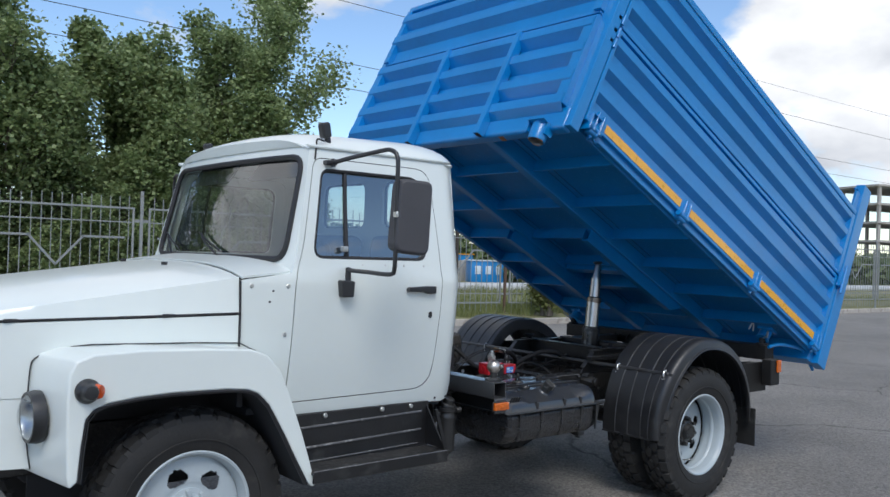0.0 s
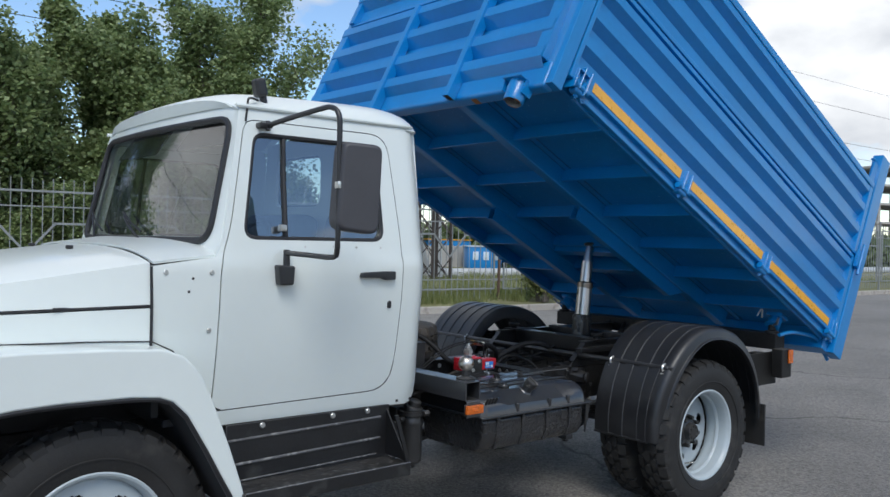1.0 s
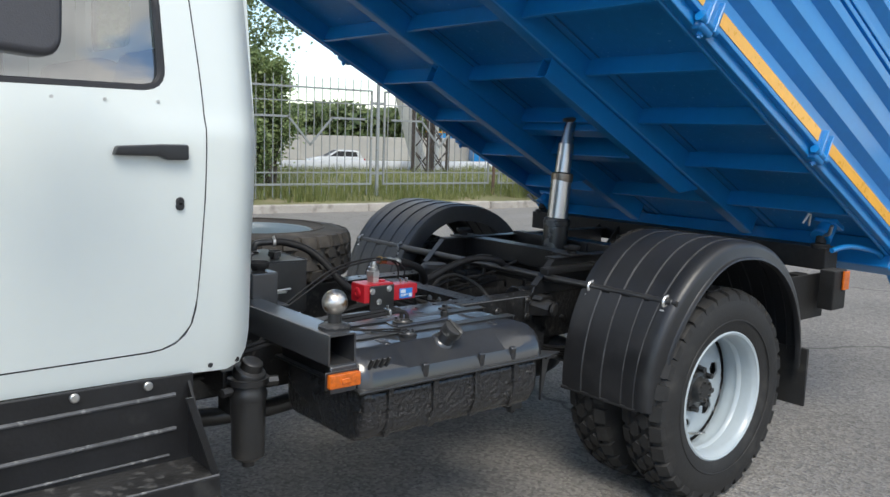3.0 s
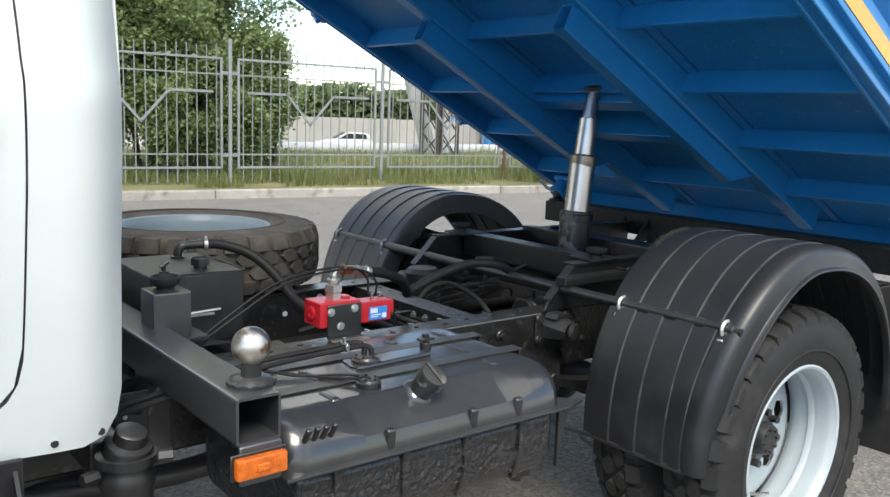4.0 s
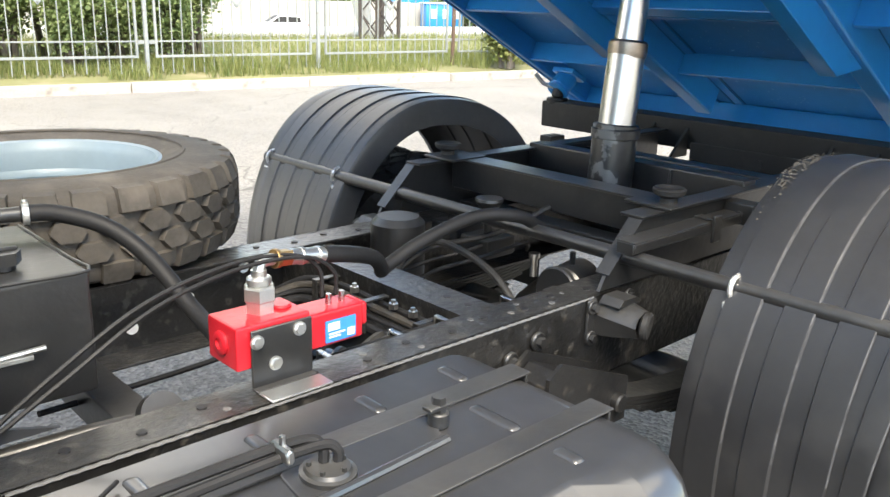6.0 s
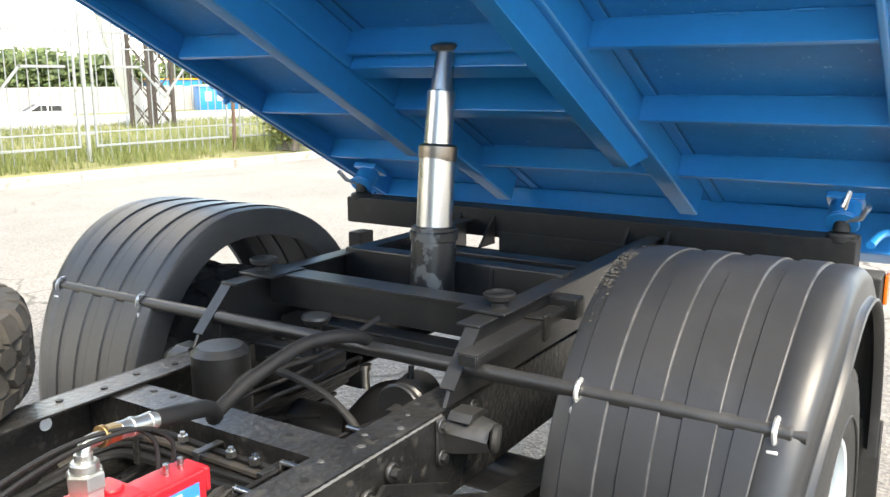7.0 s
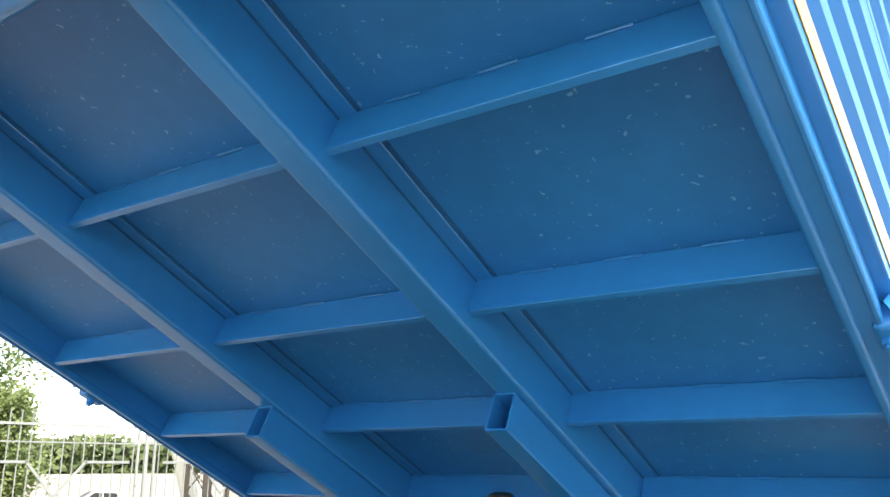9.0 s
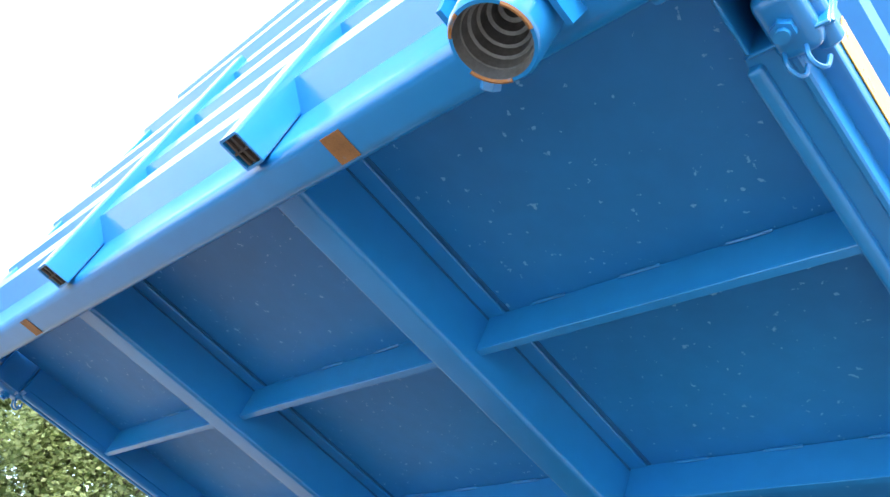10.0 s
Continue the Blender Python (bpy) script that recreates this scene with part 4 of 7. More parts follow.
cross = part("front_cross_tube", hollow(1.795, 1.895, -1.055, 1.055, 0.885, 0.985, "-y"), BEAM, truck, "dark grey square steel tube")
for sgn in (-1, 1):
    part("tube_bracket", joined(prism([(1.80, 0.885), (1.80, 0.70), (1.83, 0.64), (1.89, 0.64), (1.89, 0.885)], sgn * 0.435, sgn * 0.447, "y", 0.003), prism([(sgn * 0.447, 0.885), (sgn * 0.60, 0.885), (sgn * 0.447, 0.70)], 1.80, 1.81, "x")), BEAM, cross)
    part("body_rest", joined(box(1.850, 1.955, sgn * 0.39 - 0.05, sgn * 0.39 + 0.05, 0.95, 1.080, 0.008, 2), box(1.85, 2.00, sgn * 0.39 - 0.055, sgn * 0.39 + 0.055, 0.945, 0.953, 0.002, 1)), BEAM, cross)
    part("rest_cup", lathe([(0, 0), (0.024, 0), (0.024, 0.006), (0.036, 0.014), (0.040, 0.026), (0.040, 0.032), (0.035, 0.035), (0.028, 0.028), (0.025, 0.022), (0, 0.022)], 28, Matrix.Translation((1.903, sgn * 0.385, 1.080))), RUBBER, cross)
    part("rest_gusset", prism([(1.90, 0.90), (2.10, 0.90), (1.90, 0.955)], sgn * 0.36, sgn * 0.368, "y"), BEAM, cross)
    part("locating_ball", lathe([(0.0, 0.0)] + [(0.0415 * math.sin(a), 0.0415 - 0.0415 * math.cos(a)) for a in [k * math.pi / 16 for k in range(1, 16)]] + [(0, 0.083)], 32, Matrix.Translation((1.868, sgn * 0.971, 1.026))), BALL, cross, "ground steel ball, rust-tinged")
    part("ball_stem", joined(cyl((1.868, sgn * 0.971, 0.985), (1.868, sgn * 0.971, 1.034), 0.022, 20), lathe([(0, 0), (0.044, 0), (0.046, 0.006), (0.040, 0.014), (0.026, 0.018), (0, 0.018)], 28, Matrix.Translation((1.868, sgn * 0.971, 0.985)))), BLACK, cross)
    part("ball_weld", tube([(1.868 + 0.046 * math.cos(a) * (1 + 0.04 * math.sin(9 * a)), sgn * 0.971 + 0.046 * math.sin(a), 0.989 + 0.002 * math.sin(13 * a)) for a in [k * 2 * math.pi / 40 for k in range(40)]], 0.007, 6, 0, True), BLACK, cross)
    lamp = part("marker_bracket", box(1.80, 1.895, *sorted((sgn * 1.05, sgn * 1.062)), 0.80, 0.885, 0.003, 1), BEAM, cross)
    part("side_marker", joined(box(1.783, 1.897, *sorted((sgn * 1.065, sgn * 1.086)), 0.822, 0.868, 0.006, 2), box(1.825, 1.855, *sorted((sgn * 1.085, sgn * 1.090)), 0.836, 0.853, 0.002, 1)), ORANGE, cross, "orange side marker lens")
    part("marker_base", box(1.778, 1.902, *sorted((sgn * 1.0615, sgn * 1.067)), 0.817, 0.873, 0.002, 1), BLACK, cross)

# -- fuel tank --
ROUND = [(-0.500, 0.785), (-0.495, 0.80), (-0.495, 0.872), (-0.518, 0.895), (-0.885, 0.895), (-0.918, 0.891), (-0.948, 0.877), (-0.970, 0.856), (-0.984, 0.830), (-0.991, 0.805), (-0.994, 0.785)]
FACET = [(-0.500, 0.785), (-0.495, 0.80), (-0.495, 0.872), (-0.518, 0.895), (-0.897, 0.895), (-0.903, 0.8935), (-0.908, 0.890), (-0.980, 0.832), (-0.984, 0.829), (-0.991, 0.805), (-0.994, 0.785)]


def tank_skin(x, k):
    """Upper tank: rounded ends, with a flat pressed shoulder between them."""
    e = min(x - 1.93, 2.77 - x)
    f = min(1.0, max(0.0, (x - 2.04) / 0.08), max(0.0, (2.66 - x) / 0.09))
    y = ROUND[k][0] * (1 - f) + FACET[k][0] * f
    z = ROUND[k][1] * (1 - f) + FACET[k][1] * f
    q = 0.0 if e < -0.001 else 1 - 0.075 * max(0.0, 1 - e / 0.05) ** 2
    return (min(2.77, max(1.93, x)), -0.70 + (y + 0.70) * q, 0.76 + (z - 0.76) * q)


tank = part("fuel_tank", sheet(tank_skin, [1.92, 1.93, 1.937, 1.95, 1.965, 1.98, 2.02, 2.036, 2.04, 2.12, 2.124, 2.30, 2.45, 2.566, 2.57, 2.66, 2.664, 2.70, 2.735, 2.75, 2.763, 2.77, 2.78], range(len(ROUND))), TANK, truck, "glossy black pressed steel fuel tank", 28)
part("tank_lower_shell", joined(prism([(-0.500, 0.775), (-0.985, 0.775), (-0.985, 0.665), (-0.960, 0.60), (-0.90, 0.575), (-0.53, 0.570), (-0.500, 0.62)], 1.95, 2.75, "x", 0.03, 3, 25)), TANK_LOW, tank, "wrinkled black lower shell")
part("tank_seam", joined(box(1.91, 2.79, -1.008, -0.49, 0.775, 0.785, 0.004, 2)), BLACK, tank)
for y in (-0.637, -0.800):
    part("tank_strap", joined(box(1.92, 2.785, y - 0.022, y + 0.022, 0.8965, 0.9005, 0.001, 1), box(2.772, 2.777, y - 0.022, y + 0.022, 0.75, 0.90, 0.001, 1)), BLACK, tank)
for x, y0, y1 in ((2.12, -0.61, -0.545), (2.30, -0.61, -0.545), (2.50, -0.61, -0.545), (2.68, -0.61, -0.545), (2.14, -0.772, -0.675), (2.62, -0.772, -0.675), (2.10, -0.905, -0.835), (2.62, -0.885, -0.835)):
    part("tank_rib", box(x - 0.015, x + 0.015, y0, y1, 0.872, 0.9005, 0.0125, 5), TANK, tank)
for x in (2.19, 2.445, 2.60):
    part("tank_rib", moved(box(-0.013, 0.013, -0.008, 0.012, -0.030, 0.026, 0.0075, 4), pose(x, -0.988, 0.812, 6, 0, 0)), TANK, tank)
for x in (2.05, 2.24, 2.43, 2.62):
    part("lower_band", prism([(-0.983, 0.774), (-0.992, 0.774), (-0.992, 0.664), (-0.966, 0.596), (-0.955, 0.60), (-0.980, 0.666)], x - 0.012, x + 0.012, "x", 0.003, 2), TANK_LOW, tank)
part("seam_tongue", prism([(2.78, -1.008), (2.86, -0.985), (2.80, -0.93), (2.78, -0.92)], 0.776, 0.783, "z"), BLACK, tank)
part("drain_plug", joined(box(2.70, 2.76, -0.90, -0.84, 0.545, 0.575, 0.006), cyl((2.73, -0.87, 0.53), (2.73, -0.87, 0.546), 0.018, 8)), BLACK, tank)
for k in range(4):
    part("tank_flute", moved(box(-0.007, 0.007, -0.006, 0.006, -0.04, 0.04, 0.005, 2), pose(1.972 + 0.022 * k, -0.972, 0.848, 32, 0, 0)), TANK, tank)
neck = Matrix.Translation((2.330, -0.912, 0.872)) @ Vector((0.14, -0.60, 0.79)).to_track_quat("Z", "Y").to_matrix().to_4x4()
cap = part("filler_cap", joined(lathe([(0, 0.082), (0.024, 0.082), (0.033, 0.079), (0.0355, 0.072), (0.0355, 0.050), (0.031, 0.047), (0, 0.047)], 32, neck), moved(box(-0.005, 0.005, -0.034, 0.034, 0.078, 0.089, 0.003, 1), neck)), CAPMAT, tank, "ribbed black filler cap")
part("filler_neck", lathe([(0.044, 0.0), (0.040, 0.010), (0.031, 0.016), (0.031, 0.048), (0, 0.048)], 28, neck), TANK, tank)
for x, y, q in ((2.325, -0.70, 0.74), (2.222, -0.855, 0.60)):
    part("sender_flange", joined(lathe([(0, 0), (0.052 * q, 0), (0.052 * q, 0.010), (0.044 * q, 0.012), (0.040 * q, 0.017), (0.024 * q, 0.018), (0, 0.018)], 28, Matrix.Translation((x, y, 0.896))),
                                 *[cyl((x + 0.034 * q * math.cos(a), y + 0.034 * q * math.sin(a), 0.91), (x + 0.034 * q * math.cos(a), y + 0.034 * q * math.sin(a), 0.919), 0.004, 6) for a in [k * 1.2566 for k in range(5)]]), BLACK, tank)
part("sender_panel", joined(prism(rounded([(2.262, -0.738), (2.515, -0.728), (2.545, -0.65), (2.275, -0.65)], 0.025, 4), 0.890, 0.8995, "z", 0.003, 2), tube([(2.27, -0.736, 0.898), (2.30, -0.741, 0.899), (2.40, -0.736, 0.899), (2.515, -0.729, 0.899)], 0.007, 8, 3)), TANK, tank, "raised pressed panel round the sender")
part("tank_vent", joined(cyl((2.535, -0.690, 0.896), (2.535, -0.690, 0.92), 0.016, 14, 0.002), cyl((2.535, -0.690, 0.92), (2.535, -0.690, 0.945), 0.011, 6), box(2.510, 2.560, -0.700, -0.680, 0.926, 0.934, 0.002, 1)), BLACK, tank)
part("tank_bracket", joined(box(2.77, 2.83, -1.0, -0.43, 0.767, 0.774, 0.001, 1), prism([(2.77, 0.772), (2.81, 0.772), (2.77, 0.60)], -0.98, -0.97, "y")), BLACK, tank)
tank.scale, tank.location = (1.0, 1.085, 1.0), (0.0, 0.0366, 0.0)
part("fuel_line", joined(tube([(2.325, -0.712, 0.91), (2.325, -0.708, 0.938), (2.30, -0.695, 0.948), (2.19, -0.675, 0.938), (2.06, -0.665, 0.930), (1.9, -0.64, 0.90), (1.7, -0.6, 0.85)], 0.0075, 8, 5),
                         tube([(2.342, -0.722, 0.91), (2.342, -0.72, 0.930), (2.315, -0.71, 0.940), (2.19, -0.692, 0.930), (2.06, -0.684, 0.920), (1.9, -0.66, 0.89), (1.7, -0.62, 0.84)], 0.0075, 8, 5)), HOSE, truck, "pair of black rubber fuel hoses")
part("line_clip", joined(box(2.262, 2.276, -0.722, -0.678, 0.932, 0.955, 0.004, 1), cyl((2.269, -0.70, 0.955), (2.269, -0.70, 0.967), 0.005, 6)), STEEL, truck, "steel clip holding the fuel hoses")
part("sender_cable", joined(tube([(2.225, -0.890, 0.915), (2.19, -0.82, 0.91), (2.09, -0.75, 0.905), (2.04, -0.64, 0.91), (2.10, -0.57, 0.905)], 0.0035, 6, 6), tube([(2.225, -0.896, 0.915), (2.16, -0.82, 0.906), (2.05, -0.70, 0.908), (1.96, -0.62, 0.90)], 0.0035, 6, 6)), HOSE, truck, "thin black sender cables")

# -- hydraulic valve on its bracket --
valve = part("tipping_valve", box(2.425, 2.575, -0.345, -0.245, 0.884, 0.964, 0.006, 2), RED, truck, "red painted hydraulic tipping valve")
part("valve_body", joined(box(2.577, 2.70, -0.335, -0.265, 0.880, 0.948, 0.006, 2), box(2.70, 2.715, -0.33, -0.27, 0.90, 0.945, 0.004, 1)), RED, valve)
part("valve_label", box(2.612, 2.680, -0.3385, -0.336, 0.888, 0.930), LABEL, valve, "blue maker's label with pale print")
part("label_print", joined(box(2.616, 2.642, -0.3405, -0.339, 0.911, 0.926), *[box(2.618, 2.618 + w_, -0.3405, -0.339, z_, z_ + 0.003) for w_, z_ in ((0.036, 0.903), (0.026, 0.897))], box(2.660, 2.676, -0.3405, -0.339, 0.893, 0.908)), PALE, valve)
part("valve_bracket", joined(box(2.450, 2.573, -0.353, -0.347, 0.850, 0.956, 0.002, 1), box(2.450, 2.573, -0.37, -0.347, 0.8465, 0.8515, 0.002, 1)), BLACK, valve)
part("valve_foot", box(2.45, 2.575, -0.415, -0.37, 0.8465, 0.8515, 0.002, 1), GALV, valve, "bare metal foot plate")
for x, z in ((2.46, 0.935), (2.545, 0.94), (2.495, 0.888)):
    part("valve_bolt", joined(cyl((x, -0.353, z), (x, -0.361, z), 0.010, 6), cyl((x, -0.353, z), (x, -0.356, z), 0.013, 16)), GALV, valve)
part("port_plug", joined(lathe([(0.010, 0.001), (0.010, 0.007), (0.018, 0.007), (0.022, 0.004), (0.022, 0)], 24, pose(2.425, -0.295, 0.925, 0, -90, 0)), cyl((2.425, -0.295, 0.925), (2.422, -0.295, 0.925), 0.012, 6)), RED, valve)
part("top_plug", cyl((2.545, -0.295, 0.962), (2.545, -0.295, 0.970), 0.018, 20, 0.003), RED, valve)
part("valve_fitting", joined(cyl((2.505, -0.29, 0.964), (2.505, -0.29, 0.984), 0.027, 6), cyl((2.505, -0.29, 0.984), (2.505, -0.29, 1.012), 0.030, 6, 0.003), cyl((2.505, -0.29, 1.012), (2.505, -0.29, 1.028), 0.022, 20, 0.003), cyl((2.505, -0.29, 1.028), (2.505, -0.29, 1.040), 0.014, 16),
                             tube([(2.505, -0.29, 1.035), (2.509, -0.288, 1.048), (2.525, -0.284, 1.052), (2.585, -0.275, 1.046)], 0.011, 12, 4)), GALV, valve, "zinc-plated elbow fitting")
part("brass_union", joined(cyl((2.548, -0.281, 1.0505), (2.578, -0.276, 1.0465), 0.0155, 6), cyl((2.540, -0.282, 1.0515), (2.549, -0.281, 1.0503), 0.018, 14, 0.001)), BRASS, valve, "stained brass union")
part("crimp_sleeve", joined(cyl((2.575, -0.276, 1.047), (2.66, -0.263, 1.033), 0.015, 14, 0.002), cyl((2.60, -0.272, 1.043), (2.61, -0.2705, 1.0415), 0.0168, 14, 0.001), cyl((2.64, -0.266, 1.0365), (2.65, -0.2645, 1.035), 0.0168, 14, 0.001)), GALV, valve, "bright crimped hose sleeve")
part("air_fitting", joined(*[cyl((x, -0.30, 0.948), (x, -0.30, 0.968), 0.006, 8) for x in (2.645, 2.675)]), STEEL, valve)
valve.location = (-0.035, -0.02, 0.015)
part("hydraulic_hose", tube([(2.622, -0.283, 1.049), (2.70, -0.262, 1.030), (2.81, -0.20, 0.987), (2.88, -0.14, 0.935), (2.925, -0.085, 0.905), (2.97, -0.07, 0.915), (3.06, -0.08, 0.955), (3.20, -0.11, 0.998), (3.32, -0.15, 0.99), (3.45, -0.12, 0.93), (3.6, -0.05, 0.88)], 0.017, 10, 6), HOSE, truck, "thick black pressure hose")
part("return_hose", tube([(2.205, 0.084, 1.114), (2.26, 0.065, 1.112), (2.335, 0.01, 1.085), (2.385, -0.06, 1.03), (2.41, -0.17, 0.955), (2.405, -0.27, 0.935)], 0.0165, 12, 6), HOSE, truck, "thick black return hose")
part("air_line", joined(tube([(1.98, -0.36, 0.90), (2.10, -0.36, 0.98), (2.25, -0.34, 1.05), (2.42, -0.31, 1.075), (2.54, -0.315, 1.07), (2.59, -0.32, 1.035), (2.595, -0.32, 0.981)], 0.004, 6, 6),
                        tube([(1.985, -0.37, 0.90), (2.11, -0.375, 0.975), (2.26, -0.355, 1.045), (2.43, -0.32, 1.068), (2.56, -0.325, 1.065), (2.62, -0.325, 1.025), (2.625, -0.32, 0.981)], 0.004, 6, 6)), HOSE, truck, "pair of thin black air lines")
part("brake_hose", joined(tube([(3.10, 0.10, 0.80), (3.18, 0.10, 0.87), (3.25, 0.06, 0.885), (3.25, -0.10, 0.86), (3.25, -0.20, 0.80), (3.25, -0.23, 0.74)], 0.010, 8, 6), tube([(3.10, 0.10, 0.80), (3.25, 0.12, 0.85), (3.45, 0.05, 0.88), (3.6, -0.02, 0.95)], 0.008, 8, 6)), RUBBER, truck)
for dy, dz in ((-0.28, 0.0), (-0.26, 0.012), (-0.30, -0.012), (-0.24, 0.0)):
    part("loom_pipe", tube([(1.9, dy - 0.05, 0.70 + dz), (2.4, dy, 0.74 + dz), (2.8, dy + 0.03, 0.76 + dz), (3.05, dy, 0.74 + dz), (3.5, dy - 0.03, 0.72 + dz)], 0.008, 6, 4), RUBBER, truck)
part("cross_shaft", joined(tube([(1.9, -0.1, 0.74), (2.3, -0.20, 0.78), (2.5, -0.26, 0.76)], 0.016, 10, 4), lathe([(0, 0), (0.045, 0), (0.05, 0.01), (0.05, 0.035), (0.03, 0.04), (0.03, 0.05), (0, 0.05)], 24, pose(2.62, -0.20, 0.79, 20, 10, 0)), lathe([(0, 0), (0.04, 0), (0.04, 0.03), (0, 0.03)], 20, pose(2.30, -0.24, 0.80, 60, 0, 0))), BLACK, truck)

# -- cables, clips and small fittings along the frame --
for k, (y, z, r) in enumerate(((-0.315, 0.835, 0.008), (-0.30, 0.82, 0.006), (-0.285, 0.838, 0.005), (-0.31, 0.80, 0.009))):
    part("frame_cable", tube([(1.95, y, z - 0.03), (2.3, y + 0.012, z - 0.02 + 0.01 * (k % 2)), (2.65, y - 0.004, z), (2.9, y + 0.02, z - 0.012), (3.15, y + 0.006 * k, z - 0.008), (3.45, y + 0.02, z - 0.05)], r, 6, 5), HOSE, truck)
for x in (2.62, 2.80, 2.93, 3.14):
    part("cable_clip", joined(box(x - 0.006, x + 0.006, -0.335, -0.275, 0.842, 0.850, 0.002, 1), box(x - 0.006, x + 0.006, -0.276, -0.270, 0.80, 0.850, 0.001, 1)), STEEL, truck)
for x, z, r in ((3.10, 0.822, 0.006), (3.13, 0.812, 0.007), (3.05, 0.832, 0.005), (2.95, 0.815, 0.006), (2.88, 0.79, 0.007)):
    part("web_hole", cyl((x, -0.4302, z), (x, -0.4315, z), r, 12), SEAL, truck, "dark hole in the frame web")
for x, z, r in ((2.90, 0.74, 0.009), (3.46, 0.80, 0.010), (3.52, 0.73, 0.010)):
    part("web_bolt", joined(cyl((x, -0.430, z), (x, -0.436, z), r * 1.5, 14, 0.001), cyl((x, -0.436, z), (x, -0.444, z), r, 6)), RAIL, truck)
for x, y in ((2.35, -0.40), (2.66, -0.36), (2.77, -0.405), (2.95, -0.36), (3.05, -0.385), (3.10, -0.355), (3.17, -0.40), (3.24, -0.37)):
    part("paint_chip", cyl((x, y, RAIL_TOP), (x, y, RAIL_TOP + 0.0012), 0.006 + 0.004 * ((x * 100) % 3) / 3, 7), GRIT, truck)
part("pulley", joined(lathe([(0, -0.02), (0.036, -0.02), (0.040, -0.014), (0.032, 0.0), (0.040, 0.014), (0.036, 0.02), (0, 0.02)], 28, pose(2.70, -0.22, 0.775, 70, 0, 30)), cyl((2.66, -0.20, 0.76), (2.75, -0.25, 0.79), 0.010, 10)), STEEL, truck, "worn grease-marked pulley")
part("gear_lever_link", joined(cyl((1.95, -0.24, 0.66), (2.62, -0.20, 0.74), 0.014, 10), box(2.58, 2.64, -0.23, -0.17, 0.72, 0.76, 0.006)), BLACK, truck)
part("handbrake_cable", tube([(2.2, 0.10, 0.70), (2.6, 0.16, 0.68), (2.95, 0.20, 0.70), (3.2, 0.12, 0.74), (3.4, 0.16, 0.68), (3.6, 0.22, 0.60)], 0.007, 6, 5), HOSE, truck)
for y in (0.06, 0.13):
    part("brake_line", tube([(3.10, y, 0.78), (3.25, y + 0.02, 0.80), (3.36, y - 0.04, 0.83), (3.52, y - 0.06, 0.85), (3.60, y, 0.80)], 0.006, 6, 5), HOSE, truck)
part("valve_block", joined(box(3.44, 3.56, 0.20, 0.32, 0.80, 0.87, 0.012, 2), cyl((3.50, 0.26, 0.87), (3.50, 0.26, 0.90), 0.03, 18, 0.006), cyl((3.44, 0.24, 0.83), (3.41, 0.24, 0.83), 0.012, 8)), BLACK, truck)
for k, (x, z, r) in enumerate(((2.945, 0.815, 0.008), (2.930, 0.800, 0.010), (2.915, 0.786, 0.007), (2.938, 0.778, 0.009), (2.905, 0.765, 0.012))):
    part("transverse_pipe", tube([(x - 0.10 - 0.03 * k, 0.30, z - 0.06), (x - 0.03, 0.23, z - 0.01), (x, 0.12, z), (x - 0.004, -0.08, z + 0.004 * (k % 2)), (x - 0.006, -0.24, z + 0.002), (x - 0.02, -0.31, z - 0.012 * (k % 3))], r, 8, 5), GRIMY if k % 2 else HOSE, truck)
for y in (0.14, -0.06, -0.25):
    part("pipe_strap", joined(box(2.890, 2.962, y - 0.010, y + 0.010, 0.826, 0.831, 0.001, 1), box(2.888, 2.892, y - 0.010, y + 0.010, 0.752, 0.831, 0.001, 1)), RAIL, truck)
for y, z in ((0.02, 0.832), (-0.13, 0.832), (-0.20, 0.833)):
    part("pipe_union", joined(cyl((2.925, y, z - 0.008), (2.925, y, z + 0.006), 0.012, 6), cyl((2.925, y, z + 0.006), (2.925, y, z + 0.014), 0.006, 8)), STEEL, truck)
part("rubber_boot", lathe([(0.0, 0.0), (0.052, 0.0), (0.056, 0.01), (0.044, 0.018), (0.050, 0.028), (0.038, 0.036), (0.042, 0.046), (0.026, 0.055), (0, 0.055)], 24, pose(2.84, -0.20, 0.745, -50, 0, 20)), DULL, truck, "dusty ribbed rubber boot")
part("diff_breather", joined(cyl((3.66, 0.08, 0.70), (3.66, 0.08, 0.76), 0.012, 10), cyl((3.66, 0.08, 0.76), (3.66, 0.08, 0.775), 0.018, 12)), STEEL, truck)

# -- hydraulic oil tank --
oil = part("oil_tank", box(1.955, 2.245, -0.19, 0.175, 0.84, 1.058, 0.010, 2), BLACK, truck, "dark grey welded oil tank")
part("oil_cap", joined(cyl((2.135, -0.11, 1.058), (2.135, -0.11, 1.070), 0.020, 16, 0.002), cyl((2.135, -0.11, 1.070), (2.135, -0.11, 1.090), 0.030, 6), box(2.11, 2.16, -0.114, -0.106, 1.089, 1.096, 0.002, 1)), BLACK, oil)
part("oil_elbow", joined(tube([(2.146, 0.098, 1.055), (2.146, 0.098, 1.078), (2.160, 0.096, 1.096), (2.20, 0.09, 1.099), (2.235, 0.082, 1.099)], 0.0145, 10, 4), lathe([(0.0145, 0), (0.022, 0.001), (0.024, 0.006), (0.0145, 0.008)], 20, Matrix.Translation((2.146, 0.098, 1.057)))), BLACK, oil)
part("hose_clamp", joined(cyl((2.228, 0.084, 1.099), (2.240, 0.081, 1.099), 0.0205, 18, 0.001), box(2.229, 2.239, 0.078, 0.088, 1.117, 1.126, 0.002, 1)), GALV, oil, "bright worm-drive hose clamp")
